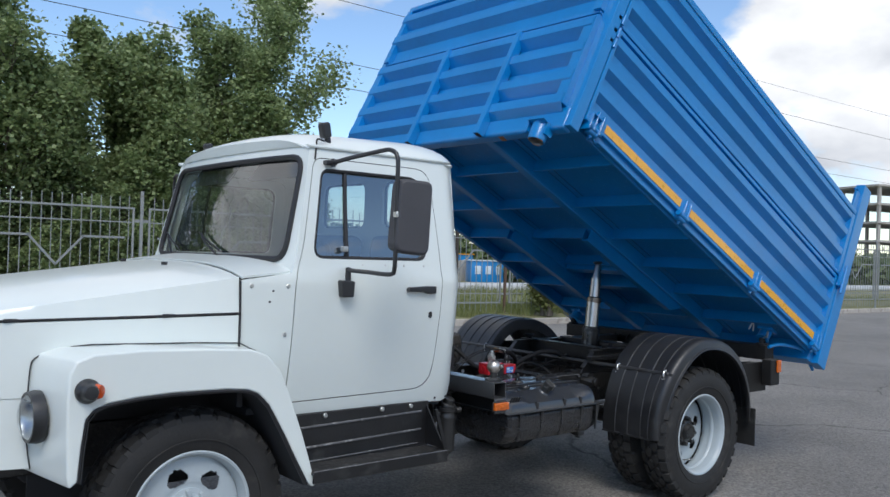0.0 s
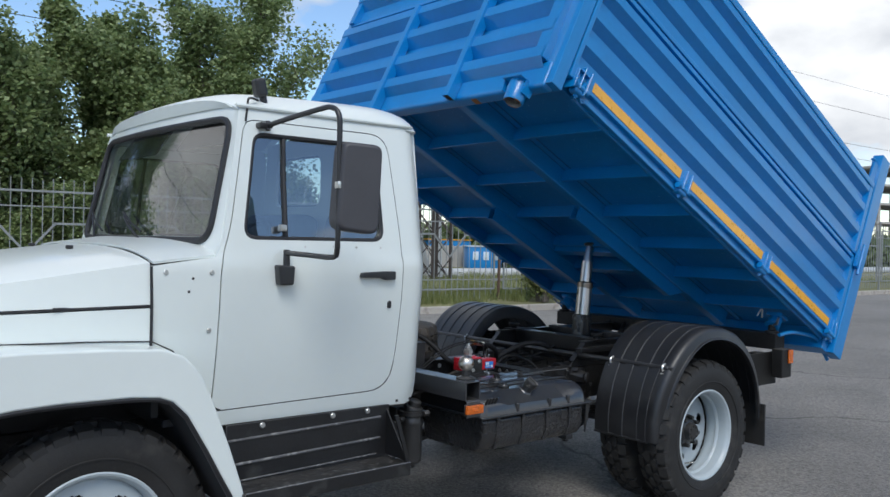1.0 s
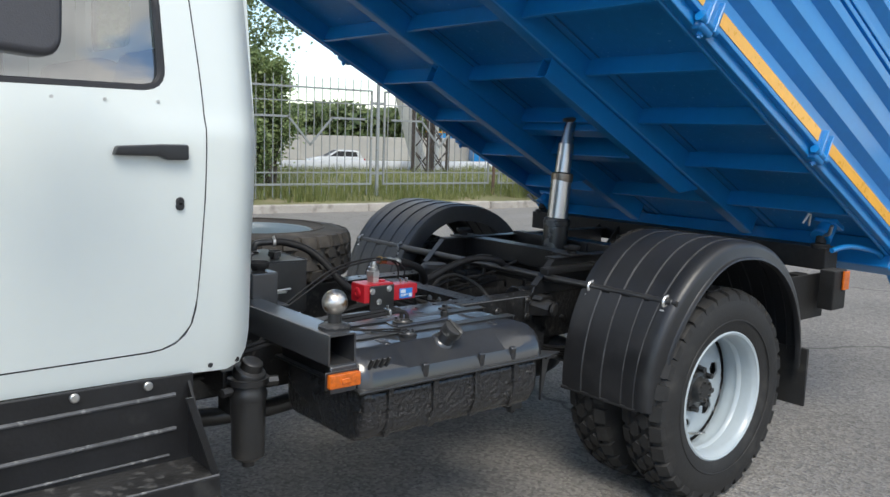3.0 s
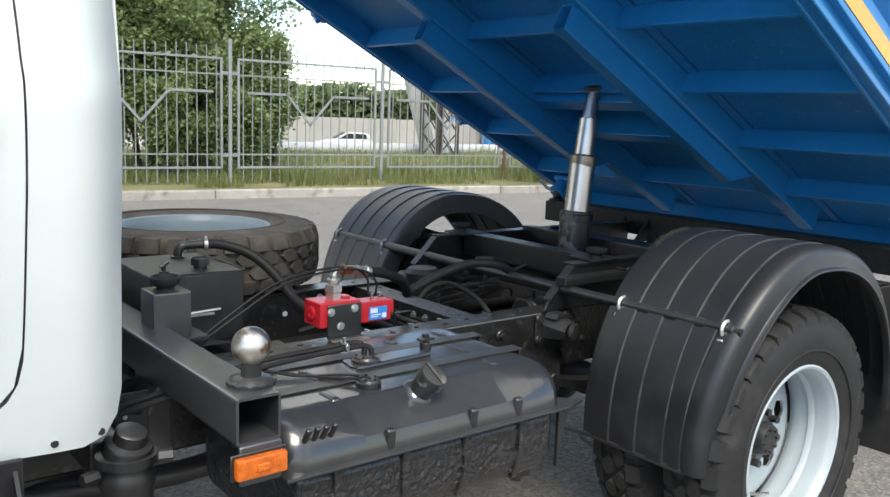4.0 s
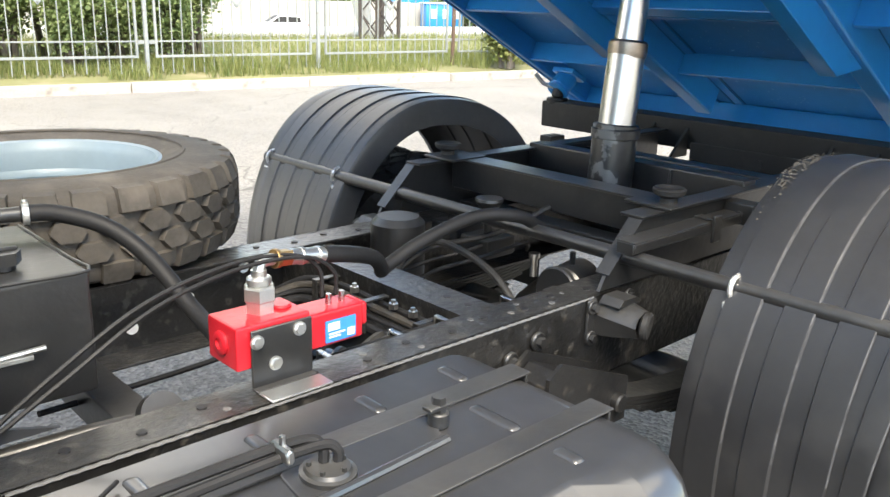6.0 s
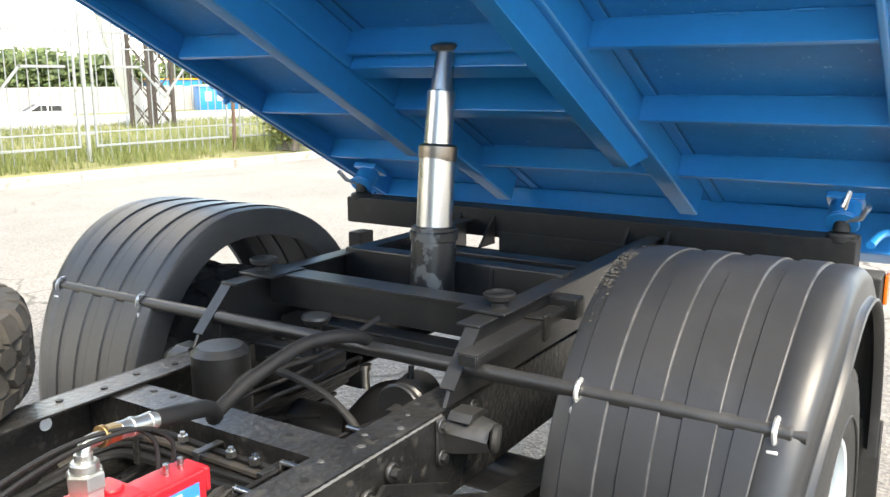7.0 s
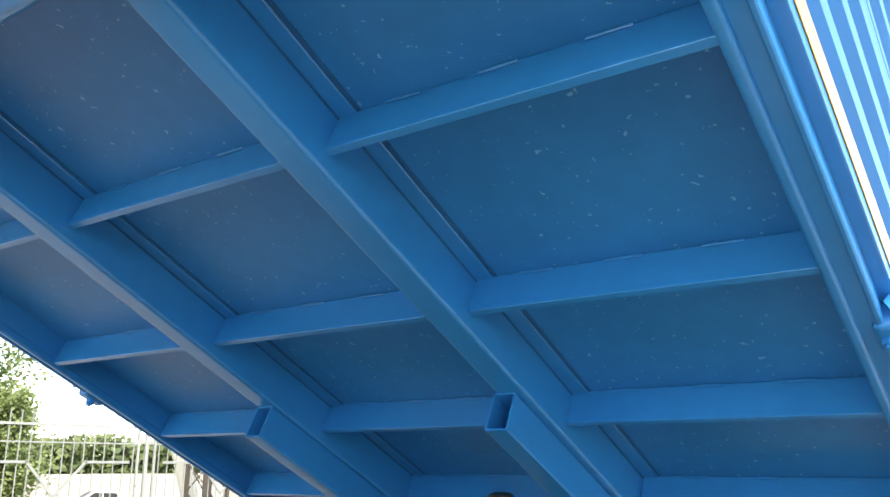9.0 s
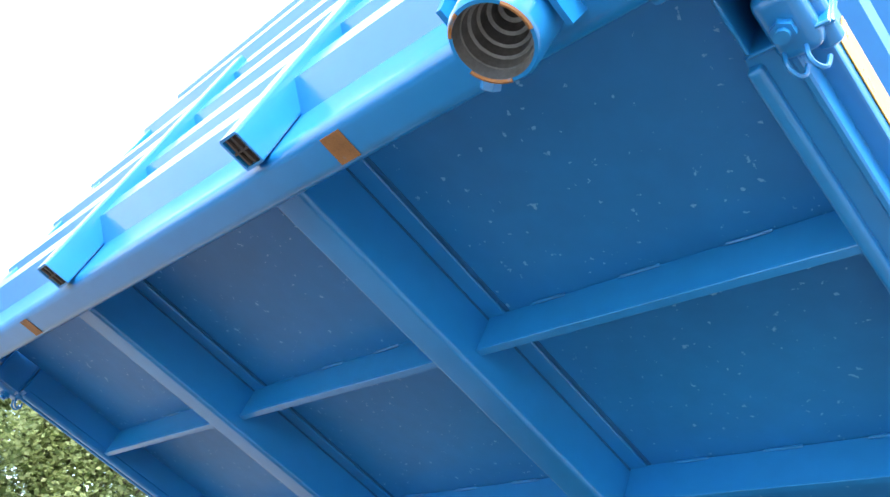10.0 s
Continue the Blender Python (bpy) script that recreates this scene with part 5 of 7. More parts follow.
part("oil_weld", tube([(1.957, -0.189, 1.056), (2.05, -0.1905, 1.057), (2.14, -0.1895, 1.0565), (2.243, -0.1885, 1.056), (2.2445, -0.10, 1.0565), (2.2435, 0.02, 1.057), (2.244, 0.173, 1.056)], 0.0032, 6, 3), BLACK, oil)
part("oil_breather", joined(cyl((2.01, -0.14, 1.058), (2.01, -0.14, 1.064), 0.015, 12, 0.001), cyl((2.01, -0.14, 1.058), (2.01, -0.14, 1.085), 0.007, 8), cyl((1.998, -0.14, 1.076), (2.022, -0.14, 1.092), 0.007, 6)), BLACK, oil)
part("oil_bracket", joined(box(2.02, 2.14, -0.205, -0.19, 0.93, 0.938, 0.001, 1), cyl((2.00, -0.20, 0.938), (2.16, -0.20, 0.945), 0.005, 8), cyl((2.06, -0.20, 0.915), (2.06, -0.20, 0.96), 0.005, 8)), GALV, oil)
oil.location = (-0.02, 0.0, 0.015)

# -- rear mudguards --


def hoop(r, y, a, sgn):
    """A place on the mudguard: r out from the hoop's own line, at y, a round from the front."""
    c = math.cos(a)
    reach = (0.507 + r) * c if c > 0 else -(0.645 + r) * abs(c) ** 0.85
    y -= 0.05 * max(0.0, c) ** 4 * min(1.0, max(0.0, (y - 1.0) / 0.15))
    return (3.775 - reach, sgn * y, 0.55 + (0.630 + r) * math.sin(a))


FLUTES = ((0.722, 0.795), (0.846, 0.906), (0.958, 1.028), (1.070, 1.128))  # pressed ribs round the hoop


def mudguard(sgn):
    """A moulded plastic hoop with a rolled outer edge and a flat lip."""
    angs = [radians(a) for a in range(-6, 184, 4)]
    sec = [(-0.095, 0.672), (-0.05, 0.672), (-0.015, 0.674), (-0.004, 0.68), (0.0, 0.70), *[(r_, y_) for y0_, y1_ in FLUTES for r_, y_ in ((0.0, y0_ - 0.003), (0.0055, y0_), (0.0055, y1_), (0.0, y1_ + 0.005))], (0.004, 1.15), (0.004, 1.175), (-0.001, 1.198), (-0.014, 1.212), (-0.030, 1.217), (-0.062, 1.222), (-0.066, 1.226), (-0.068, 1.238), (-0.074, 1.241), (-0.078, 1.236), (-0.078, 1.215)]
    top = sheet(lambda a, k: hoop(sec[k][0], sec[k][1], a, sgn), angs, range(len(sec)), 0.006)
    return top


for sgn in (-1, 1):
    skin = PLASTIC if sgn < 0 else PLASTIC_PALE
    mg = part("mudguard", mudguard(sgn), skin, truck, "black plastic mudguard, dusty on top" if sgn < 0 else "black plastic mudguard in a paler grey tone")
    # only the near ribs get the painted highlight
    for _, y in FLUTES:
        part("rib_edge", tube([hoop(0.0035, y + 0.002, radians(a), sgn) for a in range(8, 152, 4)], 0.0024, 6), SCUFF_GLINT if sgn < 0 else PLASTIC_PALE, mg, "scuffed rib edge, paled as if catching light" if sgn < 0 else "")
    part("bottom_lip", tube([hoop(0.0, 0.68, radians(-6), sgn), hoop(0.0, 1.13, radians(-6), sgn), hoop(-0.03, 1.185, radians(-6), sgn)], 0.008, 8), PLASTIC, mg)
    part("mud_flap", box(4.412, 4.424, *sorted((sgn * 0.70, sgn * 1.245)), 0.33, 0.62, 0.004, 1), RUBBER, mg, "black rubber mud flap")
    if sgn < 0:
        rng_ = random.Random(4)
        spots = []
        for _ in range(620):
            a0, y0, rr = radians(rng_.gauss(82, 9)), 0.680 + abs(rng_.gauss(0, 0.045)), 0.0012 + 0.0036 * rng_.random() ** 2
            blob = bmesh.new()
            blob.faces.new([blob.verts.new(hoop(0.0035, y0 + rr * math.sin(w) * rng_.uniform(0.6, 1.1), a0 + rr / 0.6 * math.cos(w) * rng_.uniform(0.7, 1.3), sgn)) for w in [k * math.pi / 4 for k in range(8)]])
            spots.append(blob)
        mud = part("dried_mud", joined(*spots), MUD, mg, "spatter of dried mud on the mudguard")
        tagged(mud, "spatter of dried mud on the mudguard", "", "", "stuff")

# -- tipping body, laid out flat and then tilted about its slope --
TILT_BED = 26.84
_c, _s = math.cos(radians(TILT_BED)), math.sin(radians(TILT_BED))
BED = Matrix(((_c, 0, _s, 2.2), (0, 1, 0, 0.0), (-_s, 0, _c, 2.5), (0, 0, 0, 1)))
SIDE, LEN = 1.225, 3.55
LIFT = 0.062
CROSS_AT = [0.478, 0.989, 1.476, 1.944, 2.422, 2.91]


def bed(name, bm, parent, mat=BLUE, label="", smooth=40):
    return part(name, moved(bm, BED), mat, parent, label, smooth)


def corrugated(w0, w1, ridges, a0, a1, depth=0.042, t=0.003):
    """A pressed sheet whose ribs run along the first axis: (along, out, up). ridges: where each rib's lower slope begins and ends, and its flat ends."""
    prof = [(0.0, w0)]
    for lo, hi in ridges:
        prof += [(0.0, lo), (depth, hi), (depth, hi + (hi - lo) * 1.1), (0.0, hi + (hi - lo) * 1.6)]
    prof.append((0.0, w1))
    return sheet(lambda a, k: (a, -prof[k][0], prof[k][1]), (a0, a1), range(len(prof)), t)


def angle_bar(u, y0, y1):
    """A pressed crossmember: a thin web with its lower edge turned back."""
    return prism([(u, 0.169), (u, 0.080), (u + 0.018, 0.080), (u + 0.018, 0.086), (u + 0.007, 0.086), (u + 0.007, 0.169)], y0, y1, "y", 0.0015, 1)


LOWER, UPPER = [(0.240, 0.286), (0.420, 0.466), (0.605, 0.650)], [(0.900, 0.948), (1.095, 1.143), (1.275, 1.318)]

dump = bed("dump_bed", box(0.0, LEN, -1.19, 1.19, 0.170, 0.178), truck, BLUE_FLOOR, "blue-painted bed floor, seen from below with paint specks")
for sgn in (-1, 1):
    la, lb = (-0.467, -0.388) if sgn < 0 else (0.380, 0.455)
    bed("longeron", box(0.011, 3.27, la, lb, 0.046, 0.1692, 0.010, 3), dump)
    for ya, yb, yc in ((la - 0.044, la - 0.001, la - 0.050), (lb + 0.001, lb + 0.044, lb + 0.050)):
        bed("backing_strip", box(0.06, 3.42, ya, yb, 0.1635, 0.1695, 0.002, 1), dump)
        bed("joint_line", box(0.06, 3.42, yc - 0.0045, yc + 0.0045, 0.1675, 0.1697), dump, JOINT_LINE, "dark joint line beside the longeron")
        bed("joint_line", box(0.06, 3.42, (la if yc < la else lb) - 0.003, (la if yc < la else lb) + 0.003, 0.1600, 0.1634), dump, JOINT_LINE)
    short = hollow(1.268, 2.64, *((-0.446, -0.384) if sgn < 0 else (0.384, 0.446)), -0.054, 0.0455, "-x", 0.006, 0.005, 0.5)
    for v in short.verts:
        if v.co.x > 2.5 and v.co.z < 0:
            v.co.x -= 0.14
    bed("guide_beam", short, dump)
    bed("side_rail", joined(box(0.157, LEN, *sorted((sgn * 1.190, sgn * 1.250)), 0.085, 0.200, 0.006, 2), box(0.17, LEN, *sorted((sgn * 1.188, sgn * 1.210)), 0.071, 0.10, 0.007, 3), box(0.17, LEN, *sorted((sgn * 1.240, sgn * 1.252)), 0.077, 0.10, 0.003, 1)), dump)
    for u in CROSS_AT:
        y0, y1 = (-1.188, -0.468) if sgn < 0 else (0.456, 1.188)
        beam = bed("crossmember", angle_bar(u, y0, y1), dump)
        for k in range(3):
            bed("weld_bead", box(u - 0.004, u, *sorted((sgn * (0.58 + 0.2 * k), sgn * (0.66 + 0.2 * k))), 0.162, 0.170, 0.002, 1), beam)
for u in CROSS_AT:
    beam = bed("crossmember", angle_bar(u, -0.387, 0.379), dump)
    for k in range(3):
        bed("weld_bead", box(u - 0.004, u, -0.20 + 0.2 * k, -0.12 + 0.2 * k, 0.162, 0.170, 0.002, 1), beam)
bed("ram_crossbeam", joined(box(1.98, 2.06, -0.387, 0.379, 0.045, 0.10, 0.008), box(2.26, 2.32, -0.387, 0.379, 0.03, 0.16, 0.008)), dump)
bed("front_beam", joined(box(-0.072, 0.010, -1.225, 1.225, 0.000, 0.165, 0.022, 4)), dump)
bed("rear_beam", joined(box(3.42, 3.55, -1.225, 1.225, 0.0, 0.17, 0.012, 2), cyl((3.53, -1.1, 0.02), (3.53, 1.1, 0.02), 0.012, 10)), dump)
for y0, y1 in ((-0.685, -0.640), (0.54, 0.58)):
    bed("rust_patch", box(-0.055, -0.004, y0, y1, -0.0015, -0.0005), dump, RUSTY, "bare rusty patch")
for sgn in (-1, 1):
    at = Matrix.Translation((-0.072, sgn * 1.04, 0.0))
    socket = bed("locating_socket", lathe([(0.0475, -0.085), (0.052, -0.085), (0.056, -0.078), (0.060, -0.01), (0.060, 0.03)], 36, at), dump, BLUE, "round locating socket with worn paint at its mouth")
    bed("socket_bore", lathe([(0.0475, -0.085), (0.044, -0.070), (0.042, -0.070), (0.040, -0.055), (0.036, -0.054), (0.034, -0.040), (0.030, -0.039), (0.027, -0.024), (0.022, -0.023), (0.018, -0.010), (0.012, -0.009), (0.010, 0.0), (0.0, 0.0)], 36, at), socket, BORE, "stepped bare steel bore")
    for a0, n in ((0.2, 14), (2.2, 9), (4.0, 12)):
        bed("socket_rim", tube([(-0.072 + 0.050 * math.cos(a), sgn * 1.04 + 0.050 * math.sin(a), -0.0852) for a in [a0 + 0.08 * k for k in range(n)]], 0.0028, 5), socket, RUSTY, "rusty edge where the paint is worn off")
    bed("socket_nut", cyl((-0.035, sgn * 0.995, -0.05), (-0.017, sgn * 0.98, -0.06), 0.013, 6), socket)
    bed("socket_bracket", joined(prism([(-0.097, 0.03), (-0.017, 0.03), (-0.032, -0.045), (-0.097, -0.045)], sgn * 1.102, sgn * 1.110, "y"), prism([(-0.132, 0.06), (-0.047, 0.06), (-0.077, -0.03), (-0.122, -0.03)], sgn * 0.975, sgn * 0.967, "y"), box(-0.147, -0.073, *sorted((sgn * 0.97, sgn * 1.11)), 0.03, 0.04, 0.003, 1)), dump)
    corner = bed("corner_box", joined(box(0.150, 0.156, *sorted((sgn * 1.200, sgn * 1.300)), 0.075, 0.19, 0.002, 1), box(0.060, 0.066, *sorted((sgn * 1.200, sgn * 1.300)), 0.075, 0.19, 0.002, 1), box(0.066, 0.150, *sorted((sgn * 1.200, sgn * 1.206)), 0.075, 0.19, 0.002, 1), box(0.066, 0.150, *sorted((sgn * 1.206, sgn * 1.300)), 0.184, 0.19)), dump, BLUE, "welded hinge box at the front corner")
    bed("box_pin", cyl((0.066, sgn * 1.262, 0.125), (0.150, sgn * 1.262, 0.125), 0.024, 18, 0.003), corner, BLUE)
    bed("box_link", joined(cyl((0.105, sgn * 1.262, 0.085), (0.105, sgn * 1.262, 0.184), 0.015, 14, 0.003), lathe([(0.024, 0), (0.034, 0.004), (0.034, 0.014), (0.024, 0.018)], 24, pose(0.128, sgn * 1.262, 0.125, 0, 90, 0), closed=True)), corner, BLUE)
    for dy in (0.0, 0.026):
        bed("wire_clip", tube([(0.160, sgn * (1.240 + dy), 0.088), (0.172, sgn * (1.241 + dy), 0.058), (0.186, sgn * (1.246 + dy), 0.052), (0.196, sgn * (1.252 + dy), 0.060), (0.192, sgn * (1.256 + dy), 0.074)], 0.0032, 6, 3), corner, BLUE)
    bed("hinge_socket", joined(cyl((3.035, sgn * 1.03, 0.06), (3.0, sgn * 1.03, -0.02), 0.050, 22, 0.006), cyl((3.0, sgn * 1.03, -0.02), (2.996, sgn * 1.03, -0.03), 0.056, 22, 0.003), box(2.98, 3.09, sgn * 1.03 - 0.062, sgn * 1.03 + 0.062, 0.058, 0.083, 0.005), prism([(3.02, 0.02), (3.16, 0.08), (3.06, 0.08)], sgn * 1.03 - 0.006, sgn * 1.03 + 0.006, "y")), dump)
part("tie_bar", tube([(4.79, -1.13, 1.07), (4.95, -1.15, 1.085), (5.22, -1.17, 1.04), (5.30, -1.175, 0.99), (5.44, -1.18, 0.85)], 0.014, 10, 4), BLUE, truck, "bent blue tie bar")

# sides, in two tiers
for sgn in (-1, 1):
    M = ID if sgn < 0 else Matrix.Diagonal((1, -1, 1, 1))

    def out(bm):
        return moved(bm, Matrix.Translation((0, -SIDE, LIFT)) if sgn < 0 else Matrix.Diagonal((1, -1, 1, 1)) @ Matrix.Translation((0, -SIDE, LIFT)))
    low = bed("lower_side_panel", out(corrugated(0.15, 0.735, LOWER, 0.05, 3.47)), truck, BLUE, "blue corrugated lower side board", 18)
    bed("panel_frame", out(joined(box(0.03, 3.49, -0.052, 0.004, 0.062, 0.155, 0.006), box(0.03, 3.49, -0.042, 0.004, 0.728, 0.757, 0.005), box(0.03, 0.062, -0.046, 0.004, 0.150, 0.733, 0.004), box(3.44, 3.49, -0.046, 0.004, 0.150, 0.733, 0.004))), low)
    for u0, u1 in ((0.216, 1.14), (1.27, 2.222), (2.345, 3.317)):
        bed("reflective_strip", out(box(u0, u1, -0.0545, -0.053, 0.085, 0.142)), low, YELLOW, "amber reflective tape")
    for u in (0.135, 1.207, 2.282, 3.385):
        hinge = bed("hinge", out(joined(box(u - 0.032, u - 0.024, -0.075, -0.02, 0.03, 0.16, 0.003, 1), box(u + 0.024, u + 0.032, -0.075, -0.02, 0.03, 0.16, 0.003, 1), box(u - 0.046, u + 0.046, -0.062, -0.005, 0.008, 0.066, 0.016, 3))), low)
        bed("hinge_pin", out(joined(cyl((u - 0.060, -0.056, 0.046), (u + 0.060, -0.056, 0.046), 0.017, 16, 0.004), cyl((u - 0.068, -0.056, 0.046), (u - 0.058, -0.056, 0.046), 0.024, 6))), hinge)
        bed("hinge_bolt", out(joined(cyl((u, -0.030, 0.012), (u, -0.030, -0.004), 0.015, 6), cyl((u, -0.030, -0.004), (u, -0.030, -0.012), 0.009, 10))), hinge)
    up = bed("upper_side_panel", out(corrugated(0.785, 1.38, UPPER, 0.05, 3.47)), truck, BLUE, "blue corrugated upper side board", 18)
    bed("panel_frame", out(joined(box(0.03, 3.49, -0.042, 0.004, 0.770, 0.798, 0.005), box(0.03, 3.49, -0.052, 0.014, 1.365, 1.42, 0.012), box(0.03, 0.062, -0.046, 0.004, 0.770, 1.37, 0.004), box(3.44, 3.49, -0.046, 0.004, 0.770, 1.37, 0.004))), up)
    post = bed("front_post", out(box(-0.065, 0.022, -0.045, 0.060, -0.045, 1.43, 0.008)), truck, BLUE, "blue front corner post")
    for w in (0.62, 0.70, 0.80):
        bed("post_latch", out(joined(box(-0.02, 0.05, -0.045, -0.015, w, w + 0.035, 0.005), cyl((0.03, -0.05, w - 0.02), (0.03, -0.05, w + 0.05), 0.010, 10))), post)
    bed("top_stub", out(box(-0.05, 0.01, -0.005, 0.05, 1.43, 1.48, 0.006)), post)
    rpost = bed("rear_post", out(joined(box(3.50, 3.645, -0.055, 0.03, -0.06, 1.70, 0.008), prism([(3.44, 1.60), (3.50, 1.60), (3.50, 1.42), (3.42, 1.42)], -0.03, -0.02, "y"))), truck, BLUE, "blue rear corner post, taller than the sides")
    bed("post_hook", out(tube([(3.50, -0.01, 1.62), (3.45, -0.01, 1.63), (3.42, -0.01, 1.61)], 0.010, 8)), rpost)
    bed("post_plate", out(box(3.645, 3.675, -0.04, 0.01, 0.30, 0.62, 0.005)), rpost)
    bed("latch_bracket", out(joined(box(3.46, 3.53, -0.085, -0.05, 0.66, 0.80, 0.006), cyl((3.49, -0.09, 0.60), (3.49, -0.09, 0.86), 0.013, 10))), rpost)


def across(bm):
    """From (along, out, up) to a panel that stands across the body, facing forward."""
    return moved(bm, Matrix(((0, 1, 0, -0.058), (-1, 0, 0, 0), (0, 0, 1, 0), (0, 0, 0, 1))))


head_low = bed("lower_head_board", across(corrugated(0.085, 0.845, [(0.105, 0.165), (0.285, 0.345), (0.500, 0.560), (0.705, 0.762)], -1.17, 1.17, 0.062)), truck, BLUE, "blue corrugated head board with two upright ribs", 18)
bed("panel_frame", across(joined(box(-1.17, 1.17, -0.034, 0.004, 0.835, 0.862, 0.005), box(-1.18, -1.095, -0.055, 0.004, 0.16, 0.84, 0.005), box(1.095, 1.18, -0.055, 0.004, 0.16, 0.84, 0.005))), head_low)
for y in (-0.498, 0.262):
    rib = bed("upright_rib", hollow(-0.138, -0.0735, y - 0.025, y + 0.025, -0.006, 0.83, "-z", 0.006, 0.005, 0.3), head_low)
    bed("rib_plug", joined(box(-0.132, -0.080, y - 0.019, y + 0.019, 0.000, 0.008), box(-0.132, -0.080, y - 0.009, y - 0.005, -0.0065, 0.000), box(-0.132, -0.080, y + 0.006, y + 0.010, -0.0065, 0.000), box(-0.108, -0.104, y - 0.019, y + 0.019, -0.0055, 0.000)), rib, PLUG, "ribbed brown plastic end plug")
head_up = bed("upper_head_board", across(corrugated(0.88, 1.46, [(1.025, 1.085), (1.250, 1.310)], -1.17, 1.17, 0.062)), truck, BLUE, "blue corrugated upper head board", 18)
bed("panel_frame", across(joined(box(-1.17, 1.17, -0.034, 0.004, 0.872, 0.894, 0.004), box(-1.18, -1.12, -0.055, 0.004, 0.89, 1.44, 0.005), box(1.12, 1.18, -0.055, 0.004, 0.89, 1.44, 0.005), box(-1.17, 1.17, -0.055, 0.030, 1.43, 1.48, 0.01))), head_up)
bed("tailgate", moved(corrugated(0.17, 1.40, [(0.24, 0.31), (0.45, 0.52), (0.66, 0.73), (0.87, 0.94), (1.08, 1.15), (1.27, 1.32)], -1.19, 1.19, 0.03), Matrix(((0, -1, 0, 3.59), (1, 0, 0, 0), (0, 0, 1, 0), (0, 0, 0, 1)))), truck, BLUE, "blue corrugated tailgate", 18)


# -- cab --
def lerp_table(tab, z):
    for (z0, v0), (z1, v1) in zip(tab, tab[1:]):
        if z <= z1:
            t = max(0.0, (z - z0) / (z1 - z0))
            return v0 + (v1 - v0) * t
    return tab[-1][1]


HALFW = [(0.85, 0.850), (0.90, 0.862), (1.0, 0.885), (1.2, 0.922), (1.4, 0.947), (1.55, 0.957), (1.60, 0.957), (1.63, 0.945), (1.72, 0.932), (1.95, 0.893), (2.2, 0.848), (2.32, 0.822)]


def cab_side(x, z, d=0.0):
    y = lerp_table(HALFW, z)
    if x > 1.52:
        y -= (0.06 + 0.04 * min(1.0, max(0.0, (z - 0.95) / 0.3))) * ((x - 1.52) / 0.13) ** 2.2
    if x < 0.5:
        y -= 0.05 * ((0.5 - x) / 0.3)
    return Vector((x, -(y - d), z))


C0 = (1.0, 1.62)
door_line = rounded([(0.492, 0.955), (1.435, 0.965), (1.452, 1.60), (1.405, 2.225), (0.638, 2.225), (0.545, 1.75), (0.492, 1.60)], [0.02, 0.13, 0.2, 0.10, 0.05, 0.2, 0.10], 6)
door_gap = [(C0[0] + (a - C0[0]) * 1.010, C0[1] + (b - C0[1]) * 1.008) for a, b in door_line]
side_line = rounded([(0.215, 1.24), (0.40, 1.05), (0.50, 0.885), (1.30, 0.882), (1.60, 0.868), (1.645, 0.93), (1.645, 1.60), (1.60, 2.285), (0.616, 2.285), (0.505, 1.69), (0.46, 1.60), (0.215, 1.595)], [0.01, 0.05, 0.02, 0.02, 0.03, 0.03, 0.2, 0.06, 0.03, 0.03, 0.03, 0.01], 5)
win_line = rounded([(0.600, 1.700), (1.340, 1.700), (1.335, 2.168), (0.680, 2.168)], [0.06, 0.06, 0.08, 0.05], 6)
N = 128
cab_sidepanel = ring_panel(star(side_line, C0, N), star(door_gap, C0, N), cab_side, 0.035)
C1 = (1.0, 1.93)
door_panel = ring_panel(star(door_line, C1, N), star(win_line, C1, N), lambda a, b, d: cab_side(a, b, d - 0.001), 0.04)


def screen(y, z, d=0.0):
    """The leaning, slightly bowed front of the cab."""
    t = (z - 1.66) / 0.6
    return Vector((0.485 + 0.135 * t - 0.05 * (1 - (y / 0.85) ** 2) + d, y, z))


screen_line = rounded([(-0.835, 1.685), (0.835, 1.685), (0.792, 2.235), (-0.792, 2.235)], [0.09, 0.09, 0.10, 0.10], 6)
front_line = rounded([(-0.925, 1.60), (0.925, 1.60), (0.925, 1.63), (0.828, 2.30), (-0.828, 2.30), (-0.925, 1.63)], 0.02, 3)
screen_ring = ring_panel(star(front_line, (0, 1.96), 220), star(screen_line, (0, 1.96), 220), screen, 0.03)


def roof(u, v):
    x = 0.60 + 1.045 * u
    y = v * 0.832
    e = 1 - abs(2 * u - 1) ** 6
    z = 2.268 + 0.138 * (0.75 * (1 - abs(v) ** 7) + 0.25 * (1 - v * v)) * (0.58 + 0.42 * e) + 0.035 * u * (1 - abs(v) ** 10)
    if u > 0.94:
        y *= 1 - 0.5 * ((u - 0.94) / 0.06) ** 2 * 0.12
    return (x + (0.05 * (v * v) - 0.035) * (1 - u), y, z)


roof_bm = sheet(roof, [k / 28 for k in range(29)], [k / 16 - 1 for k in range(33)], 0.012)
back = []
for sgn in (-1, 1):
    hole = rounded([(sgn * 0.10, 1.90), (sgn * 0.66, 1.90), (sgn * 0.64, 2.21), (sgn * 0.10, 2.21)], 0.07, 5)
    edge = [(0.0, 0.89), (sgn * 0.80, 0.89), (sgn * 0.86, 1.6), (sgn * 0.76, 2.30), (0.0, 2.36)]
    c = (sgn * 0.38, 2.05)
    back.append(ring_panel(star(edge, c, 96), star(hole, c, 96), lambda a, b, d: Vector((1.645 - d, a, b)), 0.03))
floor_bm = joined(box(0.30, 1.50, -0.83, 0.83, 0.90, 0.93), box(0.24, 0.27, -0.85, 0.85, 0.95, 1.58))
